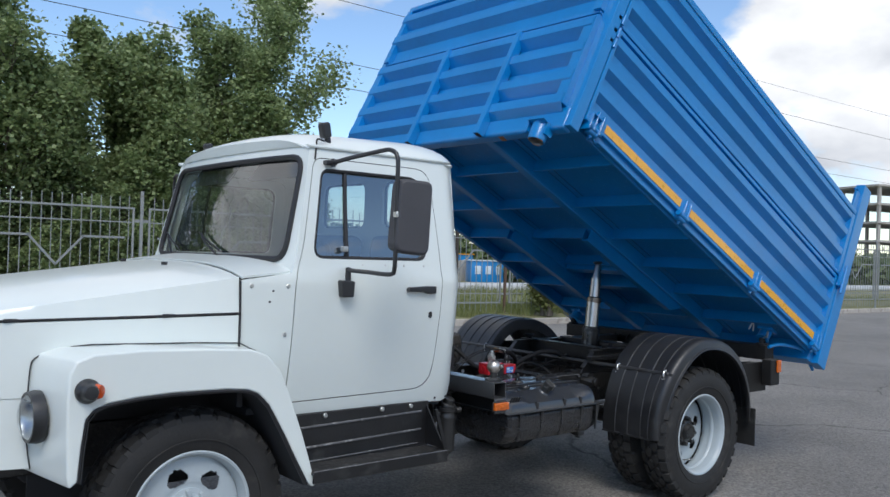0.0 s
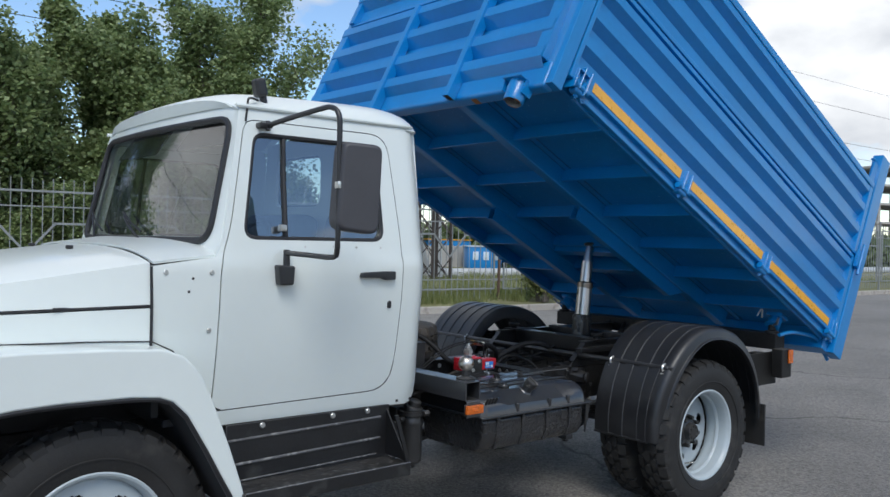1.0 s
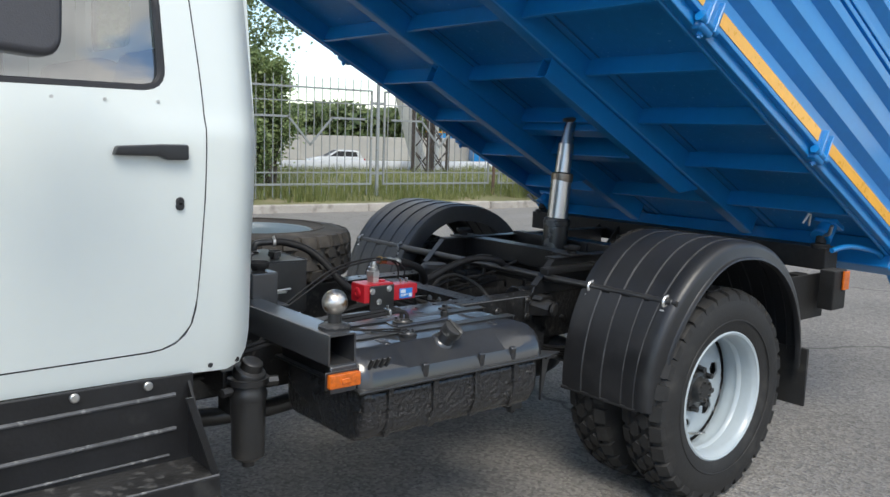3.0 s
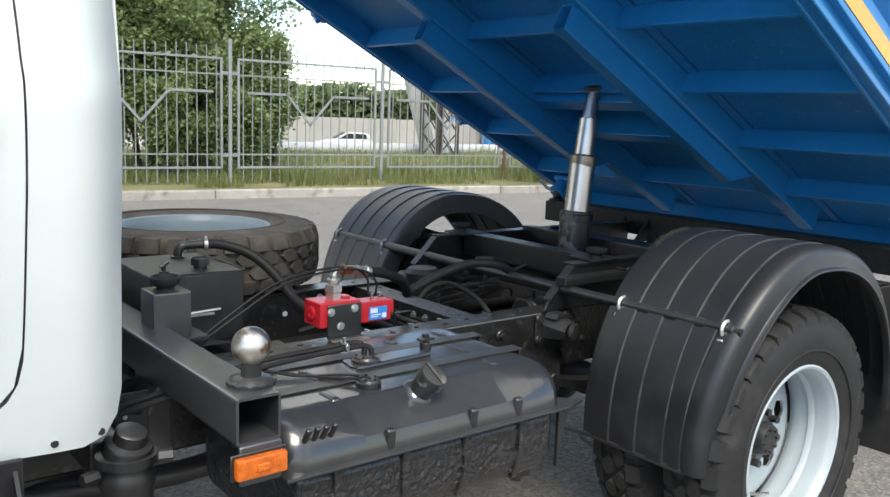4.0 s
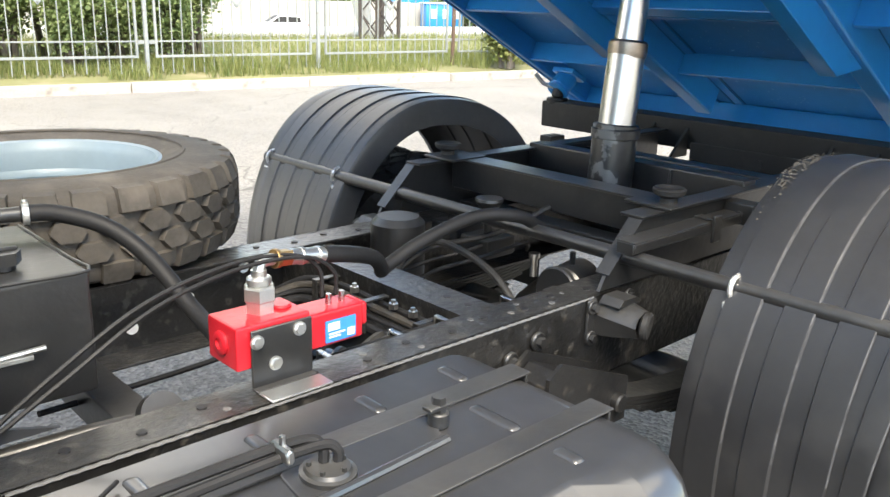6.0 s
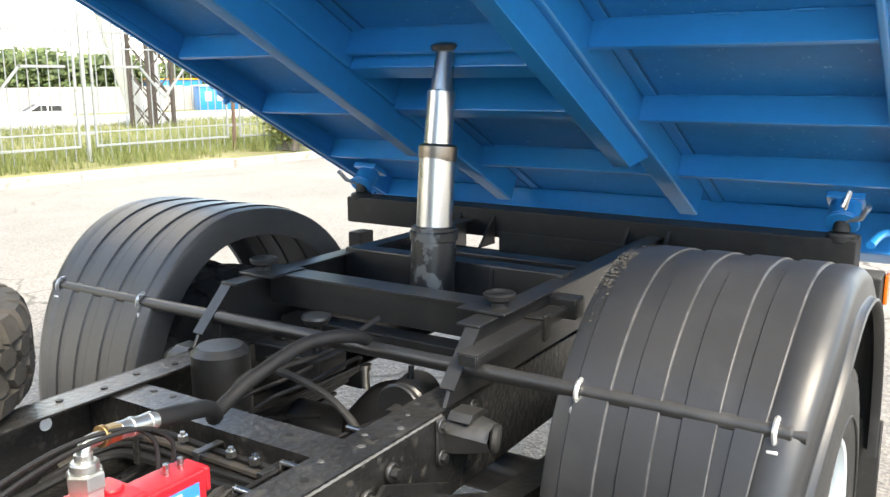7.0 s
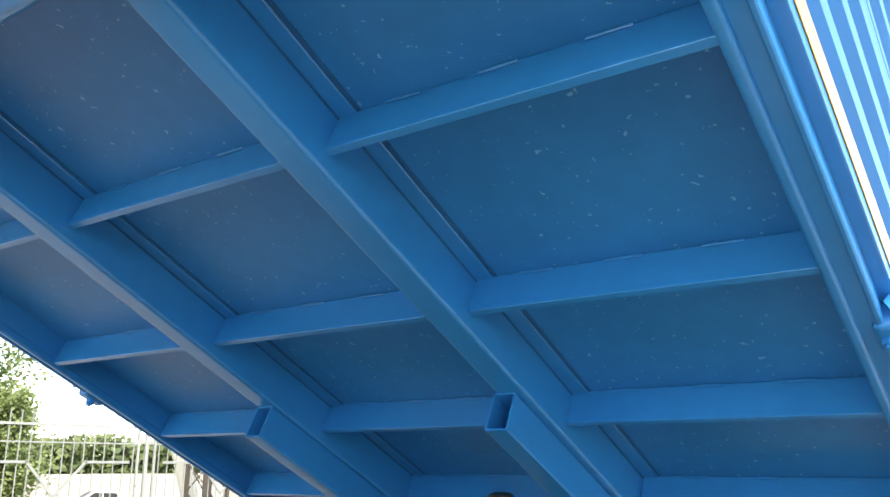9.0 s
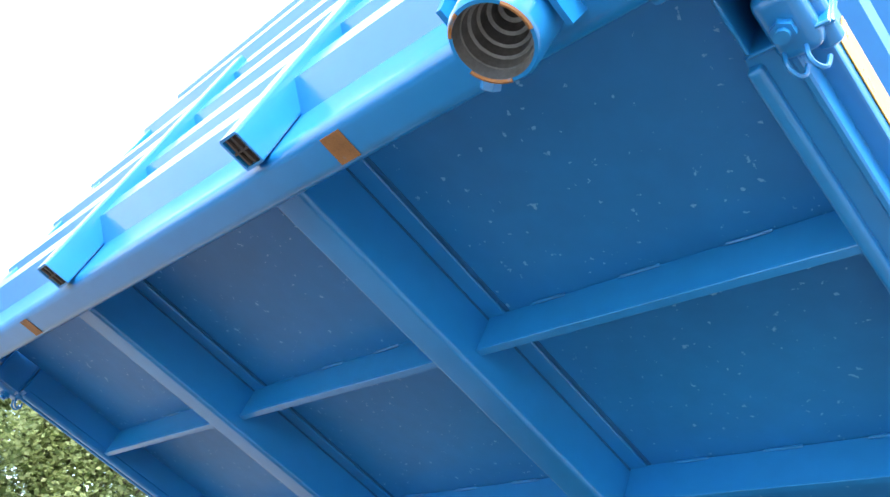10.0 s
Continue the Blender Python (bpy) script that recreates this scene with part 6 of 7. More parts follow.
cowl_top = sheet(lambda u, v: (0.215 + (0.50 - 0.215) * u - 0.05 * (1 - v * v) * u, v * (0.905 + 0.02 * u), 1.598 + 0.065 * (1 - abs(v) ** 4) + 0.0 * u + 0.035 * u), [k / 8 for k in range(9)], [k / 12 - 1 for k in range(25)], 0.01)
header = sheet(lambda k, v: tuple(screen(v * 0.828, 2.292).lerp(Vector(roof(0.0, v)), k)), (0.0, 0.5, 1.0), [k / 16 - 1 for k in range(33)], 0.008)
cab = part("cab_shell", joined(header, cab_sidepanel.copy(), mirrored(cab_sidepanel), screen_ring, roof_bm, *back, cowl_top), WHITE, truck, "white painted steel cab", 35)
part("cab_floor", floor_bm, DARKIN, cab)
gutter = [cab_side(0.60 + 0.045 * k, 2.283, 0) + Vector((0, -0.006, 0.004)) for k in range(24)]
part("rain_gutter", tube(gutter, 0.010, 8), WHITE, cab)
part("rain_gutter", tube([Vector((p.x, -p.y, p.z)) for p in gutter], 0.010, 8), WHITE, cab)
part("cab_liner", joined(sheet(lambda u, v: tuple(Vector(roof(u, v)) - Vector((0, 0, 0.03))), [0.05 + 0.9 * k / 8 for k in range(9)], [0.95 * (k / 8 - 1) for k in range(17)], 0.005)), LINER, cab)
part("windscreen", filled(star(screen_line, (0, 1.96), N), screen, 0.012), GLASS, cab, "clear windscreen").visible_shadow = False
part("windscreen_seal", tube([screen(a, b, -0.004) for a, b in star(screen_line, (0, 1.96), 220)], 0.016, 8, 0, True), SEAL, cab, "black rubber seal")
for sgn in (-1, 1):
    hole = star(rounded([(sgn * 0.10, 1.90), (sgn * 0.66, 1.90), (sgn * 0.64, 2.21), (sgn * 0.10, 2.21)], 0.07, 5), (sgn * 0.38, 2.05), 64)
    part("rear_window", filled(hole, lambda a, b, d: Vector((1.64, a, b))), GLASS, cab).visible_shadow = False
    part("rear_window_seal", tube([Vector((1.65, a, b)) for a, b in hole], 0.012, 6, 0, True), SEAL, cab)
    y0 = -0.30 if sgn < 0 else 0.42
    ye = y0 + (0.38 if sgn < 0 else 0.25)
    wiper = part("wiper", joined(tube([screen(y0, 1.655, -0.02), screen(y0 + 0.05, 1.672, -0.032), screen(ye - 0.10, 1.757, -0.034), screen(ye, 1.795, -0.024)], 0.006, 6), cyl(screen(y0, 1.648, -0.045), screen(y0, 1.652, 0.0), 0.020, 12, 0.004)), SEAL, cab, "black wiper arm resting low on the glass")
    part("wiper_blade", tube([screen(ye - 0.26, 1.722, -0.018), screen(ye - 0.10, 1.765, -0.018), screen(ye + 0.06, 1.822, -0.018)], 0.0055, 6), SEAL, cab)
    beacon = part("roof_lamp", joined(moved(box(-0.028, 0.028, -0.028, 0.028, 0.0, 0.085, 0.014, 3), pose(0.770, sgn * 0.74, 2.352, 0, -12, 0)), cyl((0.790, sgn * 0.74, 2.30), (0.778, sgn * 0.74, 2.36), 0.017, 12)), PLASTIC, cab, "small black roof marker lamp")
    part("lamp_glass", moved(lathe([(0, 0.002), (0.018, 0), (0.02, -0.006), (0, -0.008)], 16), pose(0.747, sgn * 0.74, 2.385, 0, -98, 0)), PALE, cab)
    part("lamp_cable", tube([(0.74, sgn * 0.77, 2.33), (0.68, sgn * 0.80, 2.33), (0.655, sgn * 0.833, 2.28), (0.64, sgn * 0.85, 2.22)], 0.005, 6, 5), RUBBER, cab)
for x, z in ((0.265, 1.555), (0.450, 1.555), (0.450, 1.31), (0.47, 1.02)):
    p = cab_side(x, z)
    part("screw", joined(cyl(p, p + Vector((0, -0.005, 0)), 0.011, 14, 0.002)), GALV, cab)
for x, z in ((0.375, 1.53), (0.36, 1.475)):
    p = cab_side(x, z)
    part("drilled_hole", cyl(p + Vector((0, 0.002, 0)), p + Vector((0, -0.0012, 0)), 0.006, 10), SEAL, cab)

for sgn in (-1, 1):
    F = (lambda b: b) if sgn < 0 else (lambda b: (mirrored(b)))
    door = part("cab_door", F(door_panel.copy()), WHITE, truck, "white cab door with a black handle and framed window", 35)

    def at(x, z, d=0.0):
        return cab_side(x, z, d)
    part("door_window", F(filled(star(win_line, C1, 160), cab_side, 0.018)), SIDEGLASS, door).visible_shadow = False
    part("window_seal", F(tube([at(a, b, 0.010) for a, b in star(win_line, C1, 160)], 0.013, 8, 0, True)), SEAL, door, "black rubber seal")
    part("window_divider", F(tube([at(0.812, 1.70, 0.014), at(0.818, 1.95, 0.014), at(0.832, 2.168, 0.014)], 0.012, 8)), SEAL, door)
    part("quarter_latch", F(joined(box(0.765, 0.80, -0.955, -0.925, 1.735, 1.765, 0.006))), GALV, door)
    p = at(1.29, 1.535)
    part("door_handle", F(joined(moved(prism([(-0.10, -0.010), (-0.092, 0.014), (0.03, 0.020), (0.10, 0.020), (0.10, -0.022), (0.04, -0.022), (0.02, -0.012)], -0.006, 0.026, "y", 0.006, 2), pose(p.x, p.y - 0.02, p.z, 0, 0, 0)))), PLASTIC, door, "black plastic handle")
    q = at(1.375, 1.392)
    part("door_lock", F(joined(cyl(q + Vector((0, 0.004, -0.007)), q + Vector((0, -0.008, -0.007)), 0.012, 14, 0.003), cyl(q + Vector((0, 0.004, 0.006)), q + Vector((0, -0.008, 0.006)), 0.012, 14, 0.003))), SEAL, door)
    part("belt_screws", F(joined(*[cyl(at(x, 1.668), at(x, 1.668) + Vector((0, -0.004, 0)), 0.005, 8) for x in (0.90, 1.05, 1.18, 1.32)])), GALV, door)
    part("door_seam", F(tube([at(a, b, 0.004) for a, b in star(door_gap, C0, 128)], 0.0035, 6, 0, True)), SEAL, door, "dark gap round the door")
    part("door_inner", F(sheet(lambda x, z: tuple(cab_side(x, z, 0.06)), (0.56, 0.8, 1.1, 1.42), (0.98, 1.2, 1.45, 1.68))), DARKIN, door)
    # mirror on its bent arm, turned a little to the rear
    def turned(b):
        for v_ in b.verts:
            x_ = v_.co.x - 0.882
            v_.co.x, v_.co.y = 0.776 + x_ * 0.84, v_.co.y - 0.15 - x_ * 0.36
        return b
    mir = part("wing_mirror", F(turned(prism(rounded([(0.882, 1.745), (1.075, 1.725), (1.088, 2.095), (0.905, 2.105)], [0.05, 0.05, 0.04, 0.04], 5), -1.245, -1.165, "y", 0.018, 3, 40))), MIRROR_PL, truck, "tall black mirror housing")
    part("mirror_glass", F(turned(prism(rounded([(0.90, 1.755), (1.065, 1.74), (1.075, 2.08), (0.92, 2.09)], 0.03, 4), -1.163, -1.160, "y"))), CHROME, mir)
    part("mirror_arm", F(tube([at(0.735, 2.205, -0.03), (0.75, -1.0, 2.222), (0.775, -1.25, 2.246), (0.782, -1.33, 2.245), (0.790, -1.372, 2.21), (0.791, -1.378, 2.10), (0.791, -1.378, 1.72), (0.794, -1.372, 1.665), (0.799, -1.335, 1.632), (0.79, -1.15, 1.636), (0.782, at(0.78, 1.6).y - 0.03, 1.64)], 0.0115, 10, 3)), PLASTIC, mir)
    part("arm_bracket", F(joined(box(0.69, 0.755, at(0.72, 2.2).y - 0.045, at(0.72, 2.2).y + 0.006, 2.192, 2.218, 0.008), cyl(at(0.735, 2.185, -0.03), at(0.735, 2.225, -0.03), 0.012, 10))), PLASTIC, mir)
    part("arm_base", F(joined(prism([(0.735, 1.588), (0.818, 1.583), (0.812, 1.498), (0.745, 1.498)], at(0.78, 1.55).y - 0.05, at(0.78, 1.55).y + 0.004, "y", 0.010, 3), cyl((0.784, at(0.78, 1.5).y - 0.028, 1.58), (0.784, at(0.78, 1.5).y - 0.028, 1.655), 0.015, 12, 0.004))), PLASTIC, mir)
    part("arm_clip", F(box(0.779, 0.803, -1.396, -1.364, 1.912, 1.942, 0.003, 1)), GALV, mir)
    # step
    step = part("cab_step", F(box(0.56, 1.437, -1.065, -0.84, 0.612, 0.628, 0.003, 1)), TREAD, truck, "black sheet-steel step below the door")
    part("step_nosing", F(box(0.56, 1.437, -1.072, -1.058, 0.570, 0.632, 0.004, 1)), STEPMAT, step)
    part("step_back", F(box(0.56, 1.437, -0.885, -0.872, 0.62, 0.885, 0.003, 1)), STEPMAT, step)
    # beads, joint and lip carry their highlights as pale paint
    for z, z2 in ((0.708, 0.728), (0.815, 0.830)):
        part("step_bead", F(tube([(0.55, -0.888, z), (1.38, -0.888, z2)], 0.0065, 8)), EDGE_GLINT, step, "bead with its highlight painted pale")
    part("step_joint", F(tube([(0.57, -0.888, 0.634), (1.36, -0.888, 0.650)], 0.004, 8)), EDGE_GLINT, step)
    part("step_lip", F(tube([(0.565, -1.070, 0.631), (1.432, -1.070, 0.634)], 0.0035, 8)), EDGE_GLINT, step, "worn front edge with its highlight painted in")
    part("step_end", F(joined(prism([(1.42, 0.59), (1.437, 0.59), (1.437, 0.63), (1.36, 0.87), (1.34, 0.87), (1.42, 0.62)], -1.065, -1.055, "y"), prism([(-1.06, 0.64), (-0.88, 0.64), (-0.88, 0.87)], 1.418, 1.426, "x"))), STEPMAT, step)
    for x in (0.73, 1.10, 1.30):
        part("step_bolt", F(cyl((x, -0.884, 0.868), (x, -0.898, 0.868), 0.013, 14, 0.003)), GALV, step)
    for x in (1.50, 1.595):
        p = at(x, 0.893)
        part("drain_hole", F(cyl(p + Vector((0, 0.003, 0)), p + Vector((0, -0.0015, 0)), 0.008, 12)), SEAL, cab)

# bonnet, inner panel, wings
BW = [(-1.05, 0.60), (-0.6, 0.72), (-0.2, 0.82), (0.215, 0.905)]


def bonnet_half(x):
    return lerp_table(BW, x)


def bonnet_top(x, v):
    """v from -1 to 1 across the bonnet, shoulders included."""
    h = bonnet_half(x)
    k = (x + 1.05) / 1.265
    zc, zs = 1.505 + 0.15 * k, 1.39 + 0.205 * k
    a = abs(v)
    if a > 0.90:
        t = (a - 0.90) / 0.10
        return (x, math.copysign(h - 0.012 * (1 - t), v), zs - (zs - (1.385 + 0.04 * k)) * t)
    t = a / 0.90
    return (x, v / 0.90 * (h - 0.012), zc - (zc - zs) * t ** 3.2)


xs = [-1.05 + 1.258 * k / 24 for k in range(25)]
vs = [-1, -0.95, -0.90, -0.885, -0.86, -0.8, -0.7, -0.55, -0.35, -0.15, 0, 0.15, 0.35, 0.55, 0.7, 0.8, 0.86, 0.885, 0.90, 0.95, 1]
bonnet = part("bonnet", sheet(bonnet_top, xs, vs, 0.01), WHITE, truck, "long white bonnet", 50)
for sgn in (-1, 1):
    part("bonnet_side", sheet(lambda x, z: (x, sgn * bonnet_half(x), z * (1.37 + 0.04 * (x + 1.05) / 1.265) + (1 - z) * 1.05), xs, (0, 0.5, 1), 0.008), WHITE, truck, "white panel below the bonnet")
    part("bonnet_seal", tube([(x, sgn * (bonnet_half(x) - 0.004), 1.378 + 0.04 * (x + 1.05) / 1.265) for x in xs], 0.006, 6), SEAL, bonnet, "dark seal along the bonnet edge")
    for x in (-0.10, -0.74):
        part("bonnet_catch", box(x - 0.045, x + 0.045, *sorted((sgn * (bonnet_half(x) - 0.01), sgn * (bonnet_half(x) + 0.004))), 1.372 + 0.04 * (x + 1.05) / 1.265, 1.388 + 0.04 * (x + 1.05) / 1.265, 0.003, 1), SEAL, bonnet)
    part("scuttle_seal", tube([(0.213, sgn * 0.907, 1.25), (0.213, sgn * 0.907, 1.42), (0.211, sgn * 0.905, 1.58)], 0.006, 6), SEAL, bonnet)
for y in (-0.32, 0.30):
    part("washer_jet", box(0.05, 0.08, y, y + 0.02, 1.635, 1.652, 0.004), SEAL, bonnet)
part("grille_panel", joined(box(-1.07, -1.05, -0.60, 0.60, 0.80, 1.40, 0.02), *[box(-1.085, -1.07, -0.5 + 0.1 * k, -0.44 + 0.1 * k, 0.95, 1.30, 0.004) for k in range(10)]), WHITE, truck)

wing_arch = [(0.545, 0.575), (0.475, 0.70), (0.40, 0.84), (0.315, 0.985), (0.255, 1.045), (0.20, 1.066), (0.09, 1.077), (-0.16, 1.080), (-0.32, 1.073), (-0.45, 1.057), (-0.505, 1.038), (-0.538, 0.998), (-0.553, 0.88), (-0.563, 0.74)]
wing_top = [(-0.595, 0.715), (-0.606, 0.76), (-0.612, 0.90), (-0.616, 1.08), (-0.610, 1.19), (-0.585, 1.245), (-0.51, 1.272), (-0.30, 1.280), (0.0, 1.272), (0.215, 1.258), (0.30, 1.225), (0.37, 1.15), (0.43, 1.02), (0.50, 0.84), (0.555, 0.68), (0.592, 0.555), (0.57, 0.55)]
for sgn in (-1, 1):
    wb = prism(wing_arch + wing_top, sgn * 1.045, sgn * 0.60, "y", 0.035, 4, 28)
    for v in wb.verts:
        if v.co.x < -0.45:
            v.co.x -= 0.17 * (1.045 - abs(v.co.y))
    wing = part("front_wing", wb, WHITE, truck, "white flared front wing", 50)
    part("wheel_arch_edge", tube([(x, sgn * 1.030, z - 0.006) for x, z in wing_arch], 0.012, 8, 2), SEAL, wing, "black wheel arch edging")
    part("wing_seam", tube([(x, sgn * (bonnet_half(x) + 0.003), 1.281 - 0.03 * max(0.0, x) - 0.6 * max(0.0, -0.46 - x) ** 1.5) for x in [-0.60 + 0.0815 * k for k in range(11)]] + [(0.30, sgn * 0.915, 1.232), (0.37, sgn * 0.908, 1.155), (0.43, sgn * 0.892, 1.025), (0.50, sgn * 0.868, 0.845)], 0.0032, 6), SEAL, wing, "dark gap along the wing")
    part("wing_seam", tube([(-0.60, sgn * (bonnet_half(-0.60) + 0.003), 1.250), (-0.66, sgn * 0.708, 1.225), (-0.678, sgn * 0.705, 1.17), (-0.684, sgn * 0.704, 1.0), (-0.680, sgn * 0.704, 0.85), (-0.665, sgn * 0.708, 0.74)], 0.0032, 6, 3), SEAL, wing)
    part("front_apron", sheet(lambda x, z: (x, sgn * (bonnet_half(x) - 0.004), z), xs[:10], (0.74, 0.9, 1.06), 0.008), WHITE, truck, "white panel beside the grille")
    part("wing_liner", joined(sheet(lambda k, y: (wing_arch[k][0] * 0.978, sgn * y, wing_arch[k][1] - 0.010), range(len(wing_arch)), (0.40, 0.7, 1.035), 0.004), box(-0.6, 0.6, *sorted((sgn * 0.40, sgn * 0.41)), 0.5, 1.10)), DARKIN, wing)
    lampm = Matrix.Translation((-0.655, sgn * 0.80, 0.985)) @ Vector((-1, sgn * 0.03, 0)).to_track_quat('Z', 'Y').to_matrix().to_4x4()
    part("headlamp_ring", lathe([(0.095, 0.0), (0.112, 0.0), (0.115, 0.02), (0.108, 0.055), (0.096, 0.055)], 36, lampm, closed=True), PLASTIC, wing, "black headlamp surround")
    part("headlamp_reflector", lathe([(0.0, 0.0), (0.05, 0.008), (0.085, 0.03), (0.096, 0.052)], 32, lampm), CHROME, wing)
    part("headlamp_glass", lathe([(0.097, 0.050), (0.08, 0.068), (0.05, 0.08), (0.0, 0.086)], 32, lampm), LENS, wing, "round headlamp glass")
    ind = part("side_indicator", lathe([(0.052, -0.01), (0.052, 0.012), (0.044, 0.022), (0.036, 0.03), (0.034, 0.05), (0.028, 0.062), (0.0, 0.066)], 28, pose(-0.538, sgn * 1.045, 1.12, 90 if sgn < 0 else -90, 0, 0)), PLASTIC, wing, "black round side repeater")
    part("indicator_lens", lathe([(0.0, 0.0), (0.03, 0.0), (0.033, 0.012), (0.028, 0.028), (0.0, 0.030)], 24, pose(-0.513, sgn * 1.066, 1.12, 90 if sgn < 0 else -90, 0, 40)), LAMPRED, wing)
part("front_bumper", joined(box(-1.25, -1.12, -1.05, 1.05, 0.50, 0.72, 0.03, 3), box(-1.12, -0.80, -1.0, -0.70, 0.66, 0.69, 0.01), box(-1.12, -0.80, 0.70, 1.0, 0.66, 0.69, 0.01)), PLASTIC, truck, "dark front bumper")

# cab interior
part("dashboard", joined(box(0.36, 0.62, -0.80, 0.80, 1.38, 1.60, 0.05, 3), box(0.50, 0.64, -0.62, -0.18, 1.50, 1.66, 0.04, 3)), DARKIN, truck)
part("steering_wheel", joined(tube([(0.85 + 0.0 * k + 0.10 * math.sin(a), -0.42 + 0.21 * math.cos(a), 1.60 + 0.185 * math.sin(a)) for k, a in enumerate([i * math.pi / 14 for i in range(28)])], 0.014, 8, 0, True), cyl((0.62, -0.42, 1.40), (0.85, -0.42, 1.60), 0.03, 12), tube([(0.85, -0.63, 1.60), (0.84, -0.42, 1.59), (0.85, -0.21, 1.60)], 0.014, 8)), DARKIN, truck)
for y0, y1 in ((-0.72, -0.22), (0.02, 0.74)):
    part("cab_seat", joined(box(0.95, 1.42, y0, y1, 1.18, 1.33, 0.05, 3), moved(box(-0.07, 0.07, y0, y1, 0, 0.55, 0.05, 3), pose(1.42, 0, 1.30, 0, 10, 0)), box(1.0, 1.4, y0 + 0.05, y1 - 0.05, 0.93, 1.18, 0.02)), SEAT, truck, "grey cloth cab seat")
part("sun_visor", joined(*[moved(box(0, 0.01, y, y + 0.55, -0.16, 0, 0.004), pose(0.70, 0, 2.26, 0, 35, 0)) for y in (-0.70, 0.12)]), DARKIN, truck)
part("interior_mirror", joined(box(0.66, 0.675, -0.74, -0.70, 2.16, 2.19, 0.004)), PALE, truck)
part("fire_extinguisher", joined(cyl((0.70, 0.55, 0.96), (0.70, 0.55, 1.3), 0.05, 16, 0.02)), RED, truck)
TYRE.free()
door_panel.free()


# ---- the yard and what lies round it ----
FLAT_FACES = False
FX, FY, FM = 7.75, 12.05, -0.08
FANG = math.atan(FM)


def fence_y(x):
    return FY + FM * (x - FX)


def kerb_y(x):
    return 11.18 - 0.13 * (x - 8) if x < 14 else 10.40 - 0.035 * (x - 14)


def dip(y):
    """The land falls away gently beyond the pipe."""
    k = min(1.0, max(0.0, (y - 26.0) / 20.0))
    return -1.35 * k * k * (3 - 2 * k)


structure("ground", sheet(lambda x, y: (x, y, dip(y - 1.5) - (0.1 if y > 20 else 0.0)), [-900, -60, -20, 0, 20, 60, 900], [-900, -60, -20, 0, 20, 24, 28, 31, 34, 37, 40, 43, 46, 50, 60, 900]), ASPHALT, "worn grey asphalt yard with fine cracks", "ground", 0)


def verge():
    """The grass land behind the kerb: flat by the fence, then gently uneven."""
    xs_ = [-500, -120, -60] + [-40 + 2.0 * k for k in range(61)] + [140, 500, 900]
    ds = [0, 0.4, 0.9, 1.6, 3, 5, 8, 12, 15, 18, 21, 24, 27, 30, 33, 36, 40, 80, 200, 900]
    return sheet(lambda x, d: (x, kerb_y(x) + 0.14 + d, 0.13 + min(d, 0.9) * 0.10 + 0.05 * (noise.noise((x * 0.2, d * 0.2, 0)) if 0 < d < 60 else 0) + dip(kerb_y(x) + d)), xs_, ds)


structure("verge", verge(), EARTH, "dry grassy ground behind the kerb", "grass", 60)
kerb = structure("kerb", sheet(lambda x, d: (x, kerb_y(x) + 0.02 + d, 0.05), [-60 + 4 * k for k in range(36)], (0, 0.12)), KERB, "pale concrete kerb stones", "kerb")
kstone = bpy.data.meshes.new("kerb_stone")
kb = box(-1.495, 1.495, 0, 0.16, -0.02, 0.155, 0.02, 2)
kb.to_mesh(kstone)
kb.free()
kstone.materials.append(KERB)
x = -36.0
while x < 70:
    o = new("kerb_stone", kstone)
    a = math.atan2(kerb_y(x + 1.5) - kerb_y(x - 1.5), 3.0)
    o.matrix_world = pose(x, kerb_y(x), 0.0, random.uniform(-0.6, 0.6), 0, math.degrees(a)) @ Matrix.Translation((0, random.uniform(-0.012, 0.012), random.uniform(-0.008, 0.006)))
    o.parent = kerb
    x += 3.0 * math.cos(a)

# fence
PITCH = 3.17


